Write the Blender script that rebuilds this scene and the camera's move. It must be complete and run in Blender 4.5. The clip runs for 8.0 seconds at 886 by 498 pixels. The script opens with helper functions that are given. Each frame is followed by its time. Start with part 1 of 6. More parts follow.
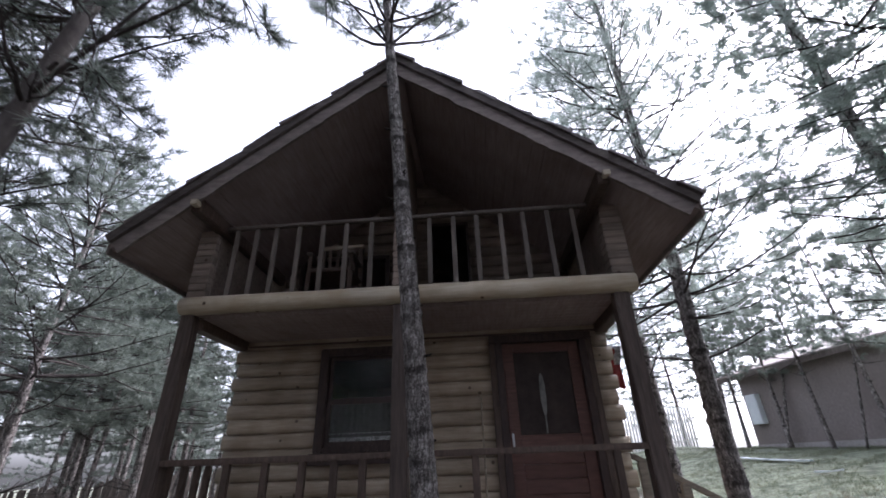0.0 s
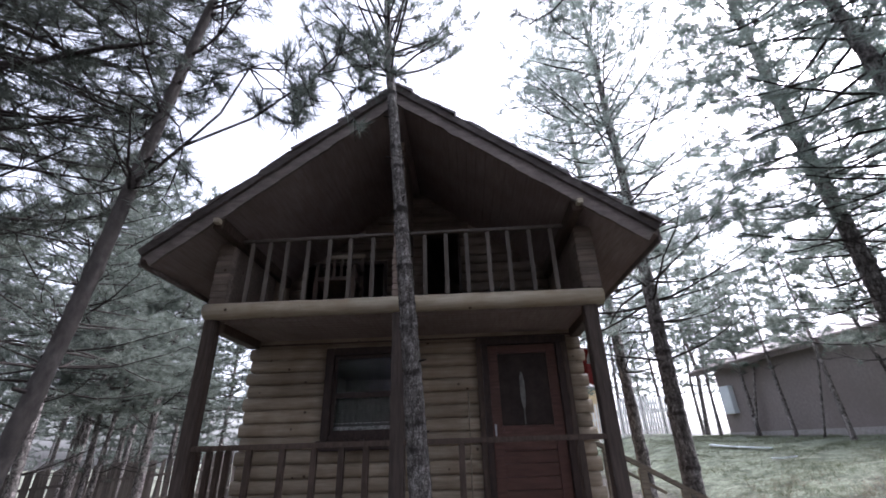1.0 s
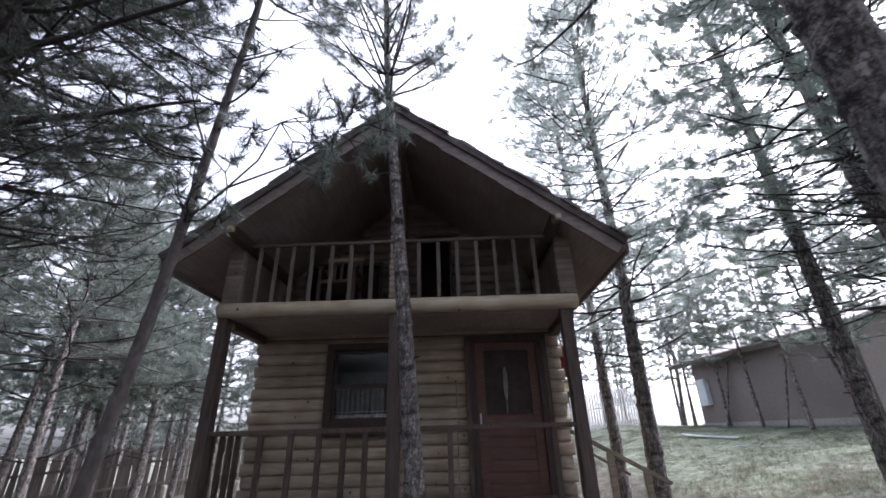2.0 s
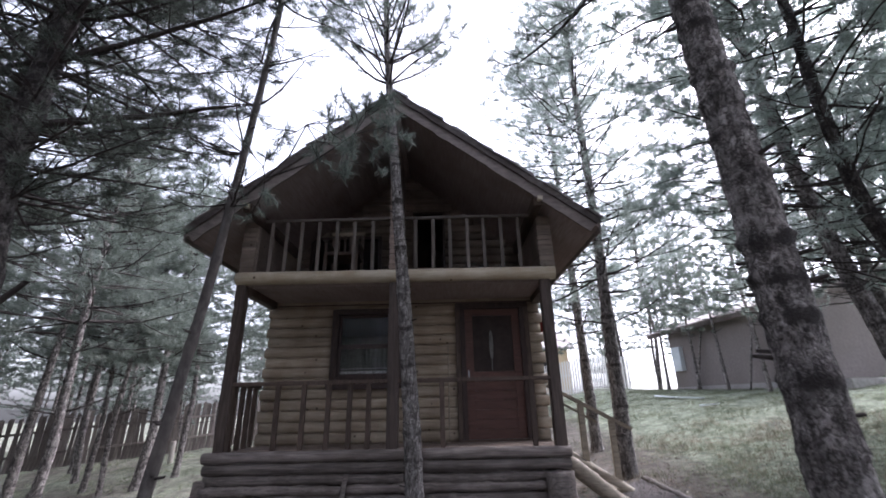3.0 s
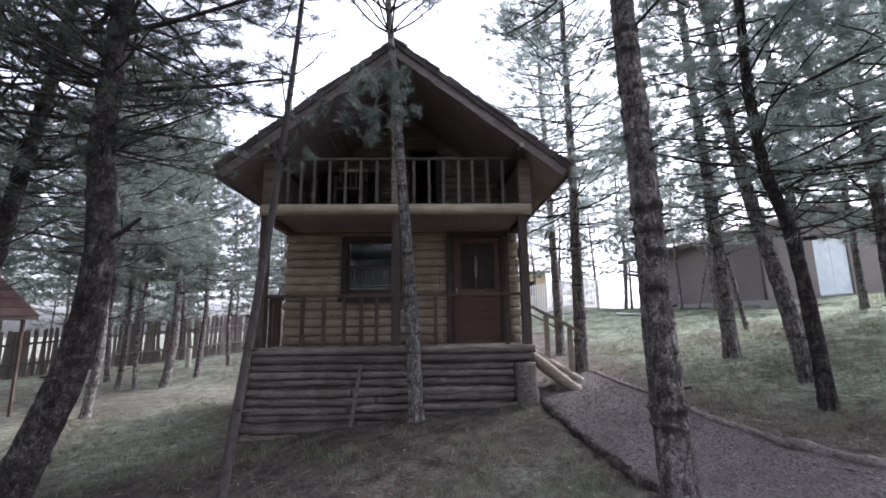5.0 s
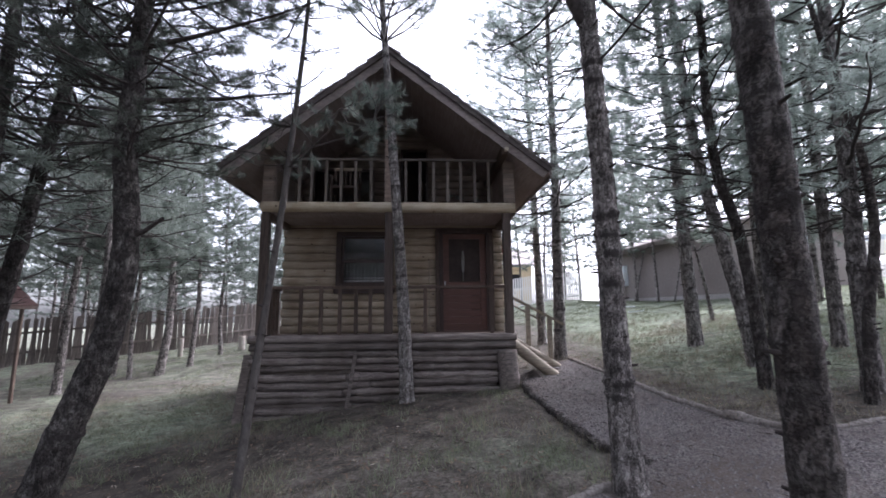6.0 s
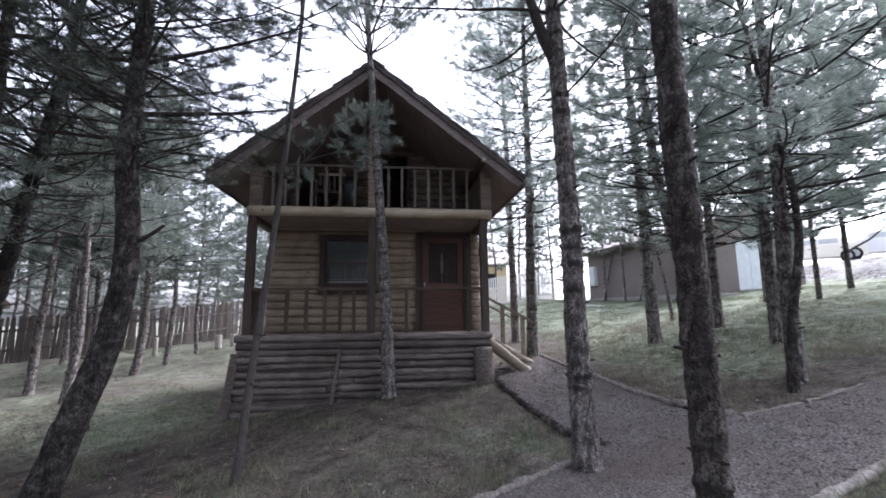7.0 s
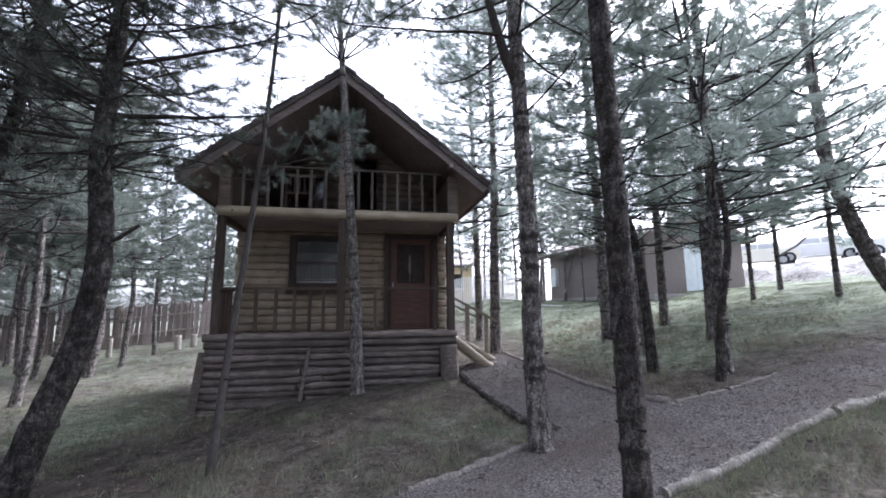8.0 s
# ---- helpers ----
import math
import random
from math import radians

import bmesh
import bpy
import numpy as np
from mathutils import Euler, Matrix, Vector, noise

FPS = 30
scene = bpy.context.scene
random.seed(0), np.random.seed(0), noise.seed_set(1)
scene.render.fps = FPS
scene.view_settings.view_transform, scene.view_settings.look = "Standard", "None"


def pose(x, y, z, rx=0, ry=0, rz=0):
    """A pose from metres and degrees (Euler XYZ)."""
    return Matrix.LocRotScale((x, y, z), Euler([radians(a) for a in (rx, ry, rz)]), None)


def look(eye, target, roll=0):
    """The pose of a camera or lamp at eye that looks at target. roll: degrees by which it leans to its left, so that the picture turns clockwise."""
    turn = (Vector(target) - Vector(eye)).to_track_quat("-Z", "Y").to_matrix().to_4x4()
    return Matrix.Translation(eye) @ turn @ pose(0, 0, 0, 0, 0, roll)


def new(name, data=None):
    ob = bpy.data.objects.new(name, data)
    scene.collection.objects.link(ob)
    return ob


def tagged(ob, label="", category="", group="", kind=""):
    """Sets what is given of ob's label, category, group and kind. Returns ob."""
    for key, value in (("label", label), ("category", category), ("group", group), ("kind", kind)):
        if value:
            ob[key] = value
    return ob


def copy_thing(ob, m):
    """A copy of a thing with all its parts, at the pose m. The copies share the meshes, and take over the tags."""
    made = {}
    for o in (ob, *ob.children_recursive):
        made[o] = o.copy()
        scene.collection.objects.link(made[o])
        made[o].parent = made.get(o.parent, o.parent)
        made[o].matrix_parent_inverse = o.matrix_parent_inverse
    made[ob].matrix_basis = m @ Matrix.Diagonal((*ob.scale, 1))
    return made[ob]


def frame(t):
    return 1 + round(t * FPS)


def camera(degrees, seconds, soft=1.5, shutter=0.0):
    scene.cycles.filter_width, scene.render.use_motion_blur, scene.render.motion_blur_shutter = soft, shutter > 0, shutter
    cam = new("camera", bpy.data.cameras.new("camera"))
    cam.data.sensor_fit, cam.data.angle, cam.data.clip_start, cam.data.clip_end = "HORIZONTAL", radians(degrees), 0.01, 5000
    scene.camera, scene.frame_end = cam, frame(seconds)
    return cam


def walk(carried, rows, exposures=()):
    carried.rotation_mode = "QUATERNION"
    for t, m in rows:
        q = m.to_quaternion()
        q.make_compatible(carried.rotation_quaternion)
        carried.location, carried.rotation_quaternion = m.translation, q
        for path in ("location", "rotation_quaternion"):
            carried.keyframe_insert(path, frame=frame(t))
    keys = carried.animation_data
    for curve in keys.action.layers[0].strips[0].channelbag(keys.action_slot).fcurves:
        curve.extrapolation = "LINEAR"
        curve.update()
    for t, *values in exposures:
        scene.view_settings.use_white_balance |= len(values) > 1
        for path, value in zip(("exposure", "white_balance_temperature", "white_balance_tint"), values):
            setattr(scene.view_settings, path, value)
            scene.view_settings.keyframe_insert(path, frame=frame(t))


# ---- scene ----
cam = camera(92.5, 8.0, soft=1.7, shutter=0.4)
PATH = [
    (0, (0.745, -5.266, 1.945), (0.637, -3.479, 2.837), -2.1),
    (0.5, (0.766, -5.647, 1.964), (0.671, -3.839, 2.814), -1.8),
    (1, (0.792, -5.963, 1.969), (0.713, -4.149, 2.807), -1.8),
    (1.5, (0.807, -6.244, 1.98), (0.748, -4.424, 2.808), -1.7),
    (3, (0.798, -7.227, 1.723), (0.789, -5.345, 2.399), -1.3),
    (3.5, (0.77, -7.539, 1.669), (0.774, -5.624, 2.246), -1.2),
    (4, (0.754, -7.842, 1.61), (0.772, -5.901, 2.092), -1.0),
    (4.5, (0.711, -8.124, 1.585), (0.743, -6.163, 1.975), -0.9),
    (6, (0.622, -8.972, 1.544), (0.729, -6.996, 1.837), -0.6),
    (6.5, (0.586, -9.217, 1.574), (0.741, -7.244, 1.863), -0.6),
    (7, (0.511, -9.445, 1.585), (0.73, -7.477, 1.868), -0.6),
    (7.5, (0.448, -9.633, 1.588), (0.753, -7.676, 1.868), -0.7),
    (8, (0.435, -9.8, 1.567), (0.81, -7.856, 1.849), -0.6),
]
EXPOSURE = 2.08
walk(cam, [(t, look(eye, target, roll)) for t, eye, target, roll in PATH],
     exposures=[(0, EXPOSURE - 0.08, 5800, 20), (3, EXPOSURE + 0.04, 5800, 20), (6.5, EXPOSURE + 0.1, 5800, 20), (8, EXPOSURE + 0.1, 5700, 17)])

# ---- light: an overcast, white sky ----
world = bpy.data.worlds.new("overcast_sky")
scene.world = world
world.use_nodes = True
wn = world.node_tree
wn.nodes.clear()
w_out = wn.nodes.new("ShaderNodeOutputWorld")
w_bg = wn.nodes.new("ShaderNodeBackground")
w_sky = wn.nodes.new("ShaderNodeTexSky")
w_sky.sky_type = "NISHITA"
w_sky.sun_disc = False
w_sky.sun_elevation = radians(45)
w_sky.sun_rotation = radians(60)
w_sky.dust_density = 4.0
w_hsv = wn.nodes.new("ShaderNodeHueSaturation")
w_hsv.inputs["Saturation"].default_value = 0.22
w_bg.inputs["Strength"].default_value = 0.15
wn.links.new(w_sky.outputs[0], w_hsv.inputs["Color"])
wn.links.new(w_hsv.outputs[0], w_bg.inputs["Color"])
wn.links.new(w_bg.outputs[0], w_out.inputs[0])

sun_data = bpy.data.lights.new("sun", "SUN")
sun_data.energy = 1.2
sun_data.angle = radians(25)
sun_data.color = (1.0, 0.97, 0.93)
sun = new("sun", sun_data)
sun.matrix_world = look((14, 8, 16), (0, 0, 0))


# ---- materials ----
def material(name, dark, light, scale=8.0, stretch=(1, 1, 1), rough=0.8, bump=0.3, detail=8.0,
             stain=None, stain_scale=1.2, stain_mix=0.6, metal=0.0, vary=0.0, knots=0.0, bump_dist=0.01, spec=0.3, island=False, lo=0.32, hi=0.68):
    """Two colours mixed by fine grain, a slower stain colour, relief, and variation from piece to piece."""
    m = bpy.data.materials.new(name)
    m.use_nodes = True
    nt = m.node_tree
    bsdf = nt.nodes["Principled BSDF"]
    tex = nt.nodes.new("ShaderNodeTexCoord")
    mp = nt.nodes.new("ShaderNodeMapping")
    mp.inputs["Scale"].default_value = stretch
    nt.links.new(tex.outputs["Object"], mp.inputs["Vector"])
    n1 = nt.nodes.new("ShaderNodeTexNoise")
    n1.inputs["Scale"].default_value = scale
    n1.inputs["Detail"].default_value = detail
    n1.inputs["Roughness"].default_value = 0.65
    nt.links.new(mp.outputs[0], n1.inputs["Vector"])
    ramp = nt.nodes.new("ShaderNodeValToRGB")
    ramp.color_ramp.elements[0].position = lo
    ramp.color_ramp.elements[1].position = hi
    ramp.color_ramp.elements[0].color = (*dark, 1)
    ramp.color_ramp.elements[1].color = (*light, 1)
    nt.links.new(n1.outputs["Fac"], ramp.inputs[0])
    colour = ramp.outputs[0]
    if stain:
        n2 = nt.nodes.new("ShaderNodeTexNoise")
        n2.inputs["Scale"].default_value = stain_scale
        n2.inputs["Detail"].default_value = 5.0
        nt.links.new(tex.outputs["Object"], n2.inputs["Vector"])
        r2 = nt.nodes.new("ShaderNodeValToRGB")
        r2.color_ramp.elements[0].position = 0.42
        r2.color_ramp.elements[1].position = 0.66
        r2.color_ramp.elements[0].color = (0, 0, 0, 1)
        r2.color_ramp.elements[1].color = (stain_mix, stain_mix, stain_mix, 1)
        nt.links.new(n2.outputs["Fac"], r2.inputs[0])
        mx = nt.nodes.new("ShaderNodeMix")
        mx.data_type = "RGBA"
        nt.links.new(r2.outputs[0], mx.inputs[0])
        nt.links.new(colour, mx.inputs[6])
        mx.inputs[7].default_value = (*stain, 1)
        colour = mx.outputs[2]
    if knots:
        cells = nt.nodes.new("ShaderNodeTexVoronoi")
        cells.inputs["Scale"].default_value = 5.0
        nt.links.new(tex.outputs["Object"], cells.inputs["Vector"])
        spot = nt.nodes.new("ShaderNodeMapRange")
        spot.inputs["From Min"].default_value = 0.12
        spot.inputs["From Max"].default_value = 0.07
        spot.inputs["To Max"].default_value = knots
        nt.links.new(cells.outputs["Distance"], spot.inputs["Value"])
        mk = nt.nodes.new("ShaderNodeMix")
        mk.data_type = "RGBA"
        nt.links.new(spot.outputs[0], mk.inputs[0])
        nt.links.new(colour, mk.inputs[6])
        mk.inputs[7].default_value = (0.055, 0.032, 0.02, 1)
        colour = mk.outputs[2]
    if vary:
        hsv = nt.nodes.new("ShaderNodeHueSaturation")
        rng = nt.nodes.new("ShaderNodeMapRange")
        rng.inputs["To Min"].default_value = 1 - vary
        rng.inputs["To Max"].default_value = 1 + vary
        if island:
            src = nt.nodes.new("ShaderNodeNewGeometry").outputs["Random Per Island"]
        else:
            src = nt.nodes.new("ShaderNodeObjectInfo").outputs["Random"]
        nt.links.new(src, rng.inputs["Value"])
        nt.links.new(rng.outputs[0], hsv.inputs["Value"])
        nt.links.new(colour, hsv.inputs["Color"])
        colour = hsv.outputs[0]
    nt.links.new(colour, bsdf.inputs["Base Color"])
    bsdf.inputs["Roughness"].default_value = rough
    bsdf.inputs["Metallic"].default_value = metal
    bsdf.inputs["Specular IOR Level"].default_value = spec
    if bump:
        bp = nt.nodes.new("ShaderNodeBump")
        bp.inputs["Strength"].default_value = bump
        bp.inputs["Distance"].default_value = bump_dist
        nt.links.new(n1.outputs["Fac"], bp.inputs["Height"])
        nt.links.new(bp.outputs[0], bsdf.inputs["Normal"])
    return m


def bark_material(name, dark, light, scale, banding=0.8, lichen=0.6, fissure=0.17):
    """Furrowed pine bark: long plates, dark cracks between them, and grey lichen patches."""
    m = material(name, dark, light, scale=24, stretch=(1, 1, 0.45), rough=0.95, bump=0, stain=(0.3, 0.29, 0.27),
                 stain_scale=7.0, stain_mix=0.4, vary=0.15)
    nt = m.node_tree
    bsdf = nt.nodes["Principled BSDF"]
    base = bsdf.inputs["Base Color"].links[0].from_socket
    tex = nt.nodes.new("ShaderNodeTexCoord")
    mp = nt.nodes.new("ShaderNodeMapping")
    mp.inputs["Scale"].default_value = (1, 1, 0.33)
    nt.links.new(tex.outputs["Object"], mp.inputs["Vector"])
    warp = nt.nodes.new("ShaderNodeTexNoise")
    warp.inputs["Scale"].default_value = 26
    warp.inputs["Detail"].default_value = 4
    nt.links.new(tex.outputs["Object"], warp.inputs["Vector"])
    shift = nt.nodes.new("ShaderNodeVectorMath")
    shift.operation = "MULTIPLY_ADD"
    shift.inputs[1].default_value = (0.11, 0.11, 0.11)
    nt.links.new(warp.outputs["Color"], shift.inputs[0])
    nt.links.new(mp.outputs[0], shift.inputs[2])
    grit = nt.nodes.new("ShaderNodeTexNoise")
    grit.inputs["Scale"].default_value = scale * 0.8
    grit.inputs["Detail"].default_value = 8
    grit.inputs["Roughness"].default_value = 0.74
    grit.inputs["Distortion"].default_value = 0.3
    nt.links.new(mp.outputs[0], grit.inputs["Vector"])
    plate = nt.nodes.new("ShaderNodeTexVoronoi")
    plate.inputs["Scale"].default_value = scale
    nt.links.new(shift.outputs[0], plate.inputs["Vector"])
    edge = nt.nodes.new("ShaderNodeTexVoronoi")
    edge.feature = "DISTANCE_TO_EDGE"
    edge.inputs["Scale"].default_value = scale
    nt.links.new(shift.outputs[0], edge.inputs["Vector"])
    flat_top = nt.nodes.new("ShaderNodeMapRange")
    flat_top.inputs["From Max"].default_value = 0.2
    flat_top.inputs["To Max"].default_value = 0.13
    nt.links.new(edge.outputs["Distance"], flat_top.inputs["Value"])
    crack = nt.nodes.new("ShaderNodeMath")
    crack.operation = "MULTIPLY_ADD"
    nt.links.new(grit.outputs["Fac"], crack.inputs[0])
    crack.inputs[1].default_value = 0.75
    nt.links.new(flat_top.outputs[0], crack.inputs[2])
    ramp = nt.nodes.new("ShaderNodeValToRGB")
    ramp.color_ramp.elements[0].position = 0.37
    ramp.color_ramp.elements[0].color = (fissure, fissure * 0.95, fissure * 0.9, 1)
    ramp.color_ramp.elements[1].position = 0.53
    nt.links.new(crack.outputs[0], ramp.inputs[0])
    tone = nt.nodes.new("ShaderNodeSeparateColor")
    nt.links.new(plate.outputs["Color"], tone.inputs[0])
    each = nt.nodes.new("ShaderNodeMapRange")
    each.inputs["To Min"].default_value = 0.62
    each.inputs["To Max"].default_value = 1.35
    nt.links.new(tone.outputs[0], each.inputs["Value"])
    toned = nt.nodes.new("ShaderNodeMix")
    toned.data_type = "RGBA"
    toned.blend_type = "MULTIPLY"
    toned.inputs[0].default_value = 1.0
    nt.links.new(base, toned.inputs[6])
    nt.links.new(each.outputs[0], toned.inputs[7])
    base = toned.outputs[2]
    mul = nt.nodes.new("ShaderNodeMix")
    mul.data_type = "RGBA"
    mul.blend_type = "MULTIPLY"
    mul.inputs[0].default_value = 0.95
    nt.links.new(base, mul.inputs[6])
    nt.links.new(ramp.outputs[0], mul.inputs[7])
    # broad uneven dark bands where old plates broke away
    mq = nt.nodes.new("ShaderNodeMapping")
    mq.inputs["Scale"].default_value = (1, 1, 1.7)
    nt.links.new(tex.outputs["Object"], mq.inputs["Vector"])
    band = nt.nodes.new("ShaderNodeTexNoise")
    band.inputs["Scale"].default_value = 6.5
    band.inputs["Detail"].default_value = 6
    band.inputs["Roughness"].default_value = 0.68
    nt.links.new(mq.outputs[0], band.inputs["Vector"])
    rb = nt.nodes.new("ShaderNodeValToRGB")
    rb.color_ramp.elements[0].position = 0.4
    rb.color_ramp.elements[0].color = (0.36, 0.33, 0.32, 1)
    rb.color_ramp.elements[1].position = 0.56
    nt.links.new(band.outputs["Fac"], rb.inputs[0])
    mul2 = nt.nodes.new("ShaderNodeMix")
    mul2.data_type = "RGBA"
    mul2.blend_type = "MULTIPLY"
    mul2.inputs[0].default_value = banding
    nt.links.new(mul.outputs[2], mul2.inputs[6])
    nt.links.new(rb.outputs[0], mul2.inputs[7])
    # pale lichen flecks
    fleck = nt.nodes.new("ShaderNodeTexNoise")
    fleck.inputs["Scale"].default_value = 58
    fleck.inputs["Detail"].default_value = 3
    nt.links.new(mp.outputs[0], fleck.inputs["Vector"])
    rf = nt.nodes.new("ShaderNodeValToRGB")
    rf.color_ramp.elements[0].position = 0.63
    rf.color_ramp.elements[0].color = (0, 0, 0, 1)
    rf.color_ramp.elements[1].position = 0.72
    rf.color_ramp.elements[1].color = (lichen, lichen, lichen, 1)
    nt.links.new(fleck.outputs["Fac"], rf.inputs[0])
    mx = nt.nodes.new("ShaderNodeMix")
    mx.data_type = "RGBA"
    nt.links.new(rf.outputs[0], mx.inputs[0])
    nt.links.new(mul2.outputs[2], mx.inputs[6])
    mx.inputs[7].default_value = (0.4, 0.385, 0.36, 1)
    # dark rough bark on the rings where boughs were cut or fell
    ring = nt.nodes.new("ShaderNodeVertexColor")
    ring.layer_name = "scar"
    rough_edge = nt.nodes.new("ShaderNodeMath")
    rough_edge.operation = "MULTIPLY_ADD"
    nt.links.new(crack.outputs[0], rough_edge.inputs[0])
    rough_edge.inputs[1].default_value = -0.9
    nt.links.new(ring.outputs["Color"], rough_edge.inputs[2])
    deep = nt.nodes.new("ShaderNodeMapRange")
    deep.inputs["From Min"].default_value = -0.28
    deep.inputs["From Max"].default_value = 0.15
    deep.inputs["To Max"].default_value = 0.85
    nt.links.new(rough_edge.outputs[0], deep.inputs["Value"])
    scarred = nt.nodes.new("ShaderNodeMix")
    scarred.data_type = "RGBA"
    nt.links.new(deep.outputs[0], scarred.inputs[0])
    nt.links.new(mx.outputs[2], scarred.inputs[6])
    scarred.inputs[7].default_value = (0.035, 0.03, 0.028, 1)
    nt.links.new(scarred.outputs[2], bsdf.inputs["Base Color"])
    height = nt.nodes.new("ShaderNodeMath")
    nt.links.new(crack.outputs[0], height.inputs[0])
    nt.links.new(band.outputs["Fac"], height.inputs[1])
    bp = nt.nodes.new("ShaderNodeBump")
    bp.inputs["Strength"].default_value = 1.0
    bp.inputs["Distance"].default_value = 0.045
    nt.links.new(height.outputs[0], bp.inputs["Height"])
    nt.links.new(bp.outputs[0], bsdf.inputs["Normal"])
    return m


def leaf_material(name, dark, light, thin=0.35, gloss=0.4):
    m = material(name, dark, light, scale=1.6, rough=0.6, bump=0, detail=3, vary=0.3, island=True, spec=gloss)
    nt = m.node_tree
    bsdf = nt.nodes["Principled BSDF"]
    base = bsdf.inputs["Base Color"].links[0].from_socket
    tr = nt.nodes.new("ShaderNodeBsdfTranslucent")
    nt.links.new(base, tr.inputs["Color"])
    mx = nt.nodes.new("ShaderNodeMixShader")
    mx.inputs[0].default_value = thin
    nt.links.new(bsdf.outputs[0], mx.inputs[1])
    nt.links.new(tr.outputs[0], mx.inputs[2])
    nt.links.new(mx.outputs[0], nt.nodes["Material Output"].inputs[0])
    return m


def glass_material(name, tint=(0.86, 0.86, 0.85), rough=0.03):
    m = bpy.data.materials.new(name)
    m.use_nodes = True
    b = m.node_tree.nodes["Principled BSDF"]
    b.inputs["Base Color"].default_value = (*tint, 1)
    b.inputs["Transmission Weight"].default_value = 1.0
    b.inputs["Roughness"].default_value = rough
    b.inputs["IOR"].default_value = 1.33
    return m


def ground_material():
    """Needle litter and thin winter grass: three scales of noise."""
    m = material("forest_floor", (0.036, 0.032, 0.028), (0.16, 0.143, 0.122), lo=0.36, hi=0.66, scale=24, rough=1.0, bump=0.8, bump_dist=0.03,
                 detail=12, stain=(0.14, 0.128, 0.106), stain_scale=7.0, stain_mix=0.45, spec=0.1)
    nt = m.node_tree
    bsdf = nt.nodes["Principled BSDF"]
    base = bsdf.inputs["Base Color"].links[0].from_socket
    tex = nt.nodes.new("ShaderNodeTexCoord")
    na = nt.nodes.new("ShaderNodeTexNoise")
    na.inputs["Scale"].default_value = 0.55
    na.inputs["Detail"].default_value = 7
    na.inputs["Roughness"].default_value = 0.62
    nt.links.new(tex.outputs["Object"], na.inputs["Vector"])
    vc = nt.nodes.new("ShaderNodeVertexColor")
    vc.layer_name = "grass"
    add = nt.nodes.new("ShaderNodeMath")
    cover = nt.nodes.new("ShaderNodeSeparateColor")
    nt.links.new(vc.outputs[0], cover.inputs[0])
    nt.links.new(na.outputs["Fac"], add.inputs[0])
    nt.links.new(cover.outputs[0], add.inputs[1])
    soil = nt.nodes.new("ShaderNodeMath")
    nd = nt.nodes.new("ShaderNodeTexNoise")
    nd.inputs["Scale"].default_value = 1.3
    nd.inputs["Detail"].default_value = 8
    nd.inputs["Roughness"].default_value = 0.7
    nt.links.new(tex.outputs["Object"], nd.inputs["Vector"])
    nt.links.new(nd.outputs["Fac"], soil.inputs[0])
    nt.links.new(cover.outputs[1], soil.inputs[1])
    rs = nt.nodes.new("ShaderNodeMapRange")
    rs.inputs["From Min"].default_value = 0.62
    rs.inputs["From Max"].default_value = 1.05
    rs.inputs["To Max"].default_value = 0.75
    nt.links.new(soil.outputs[0], rs.inputs["Value"])
    ms = nt.nodes.new("ShaderNodeMix")
    ms.data_type = "RGBA"
    nt.links.new(rs.outputs[0], ms.inputs[0])
    nt.links.new(base, ms.inputs[6])
    ms.inputs[7].default_value = (0.043, 0.037, 0.032, 1)
    base = ms.outputs[2]
    rng = nt.nodes.new("ShaderNodeMapRange")
    rng.inputs["From Min"].default_value = 0.75
    rng.inputs["From Max"].default_value = 1.15
    nt.links.new(add.outputs[0], rng.inputs["Value"])
    nb = nt.nodes.new("ShaderNodeTexNoise")
    nb.inputs["Scale"].default_value = 46
    nb.inputs["Detail"].default_value = 8
    nt.links.new(tex.outputs["Object"], nb.inputs["Vector"])
    rg = nt.nodes.new("ShaderNodeValToRGB")
    rg.color_ramp.elements[0].position = 0.35
    rg.color_ramp.elements[1].position = 0.68
    rg.color_ramp.elements[0].color = (0.08, 0.093, 0.066, 1)
    rg.color_ramp.elements[1].color = (0.31, 0.34, 0.25, 1)
    nt.links.new(nb.outputs["Fac"], rg.inputs[0])
    mx = nt.nodes.new("ShaderNodeMix")
    mx.data_type = "RGBA"
    nt.links.new(rng.outputs[0], mx.inputs[0])
    nt.links.new(base, mx.inputs[6])
    nt.links.new(rg.outputs[0], mx.inputs[7])
    mot = nt.nodes.new("ShaderNodeTexNoise")
    mot.inputs["Scale"].default_value = 3.4
    mot.inputs["Detail"].default_value = 9
    mot.inputs["Roughness"].default_value = 0.75
    nt.links.new(tex.outputs["Object"], mot.inputs["Vector"])
    rm = nt.nodes.new("ShaderNodeMapRange")
    rm.inputs["From Min"].default_value = 0.36
    rm.inputs["From Max"].default_value = 0.64
    rm.inputs["To Min"].default_value = 0.42
    rm.inputs["To Max"].default_value = 1.5
    nt.links.new(mot.outputs["Fac"], rm.inputs["Value"])
    mm = nt.nodes.new("ShaderNodeMix")
    mm.data_type = "RGBA"
    mm.blend_type = "MULTIPLY"
    mm.inputs[0].default_value = 1.0
    nt.links.new(mx.outputs[2], mm.inputs[6])
    nt.links.new(rm.outputs[0], mm.inputs[7])
    nt.links.new(mm.outputs[2], bsdf.inputs["Base Color"])
    return m


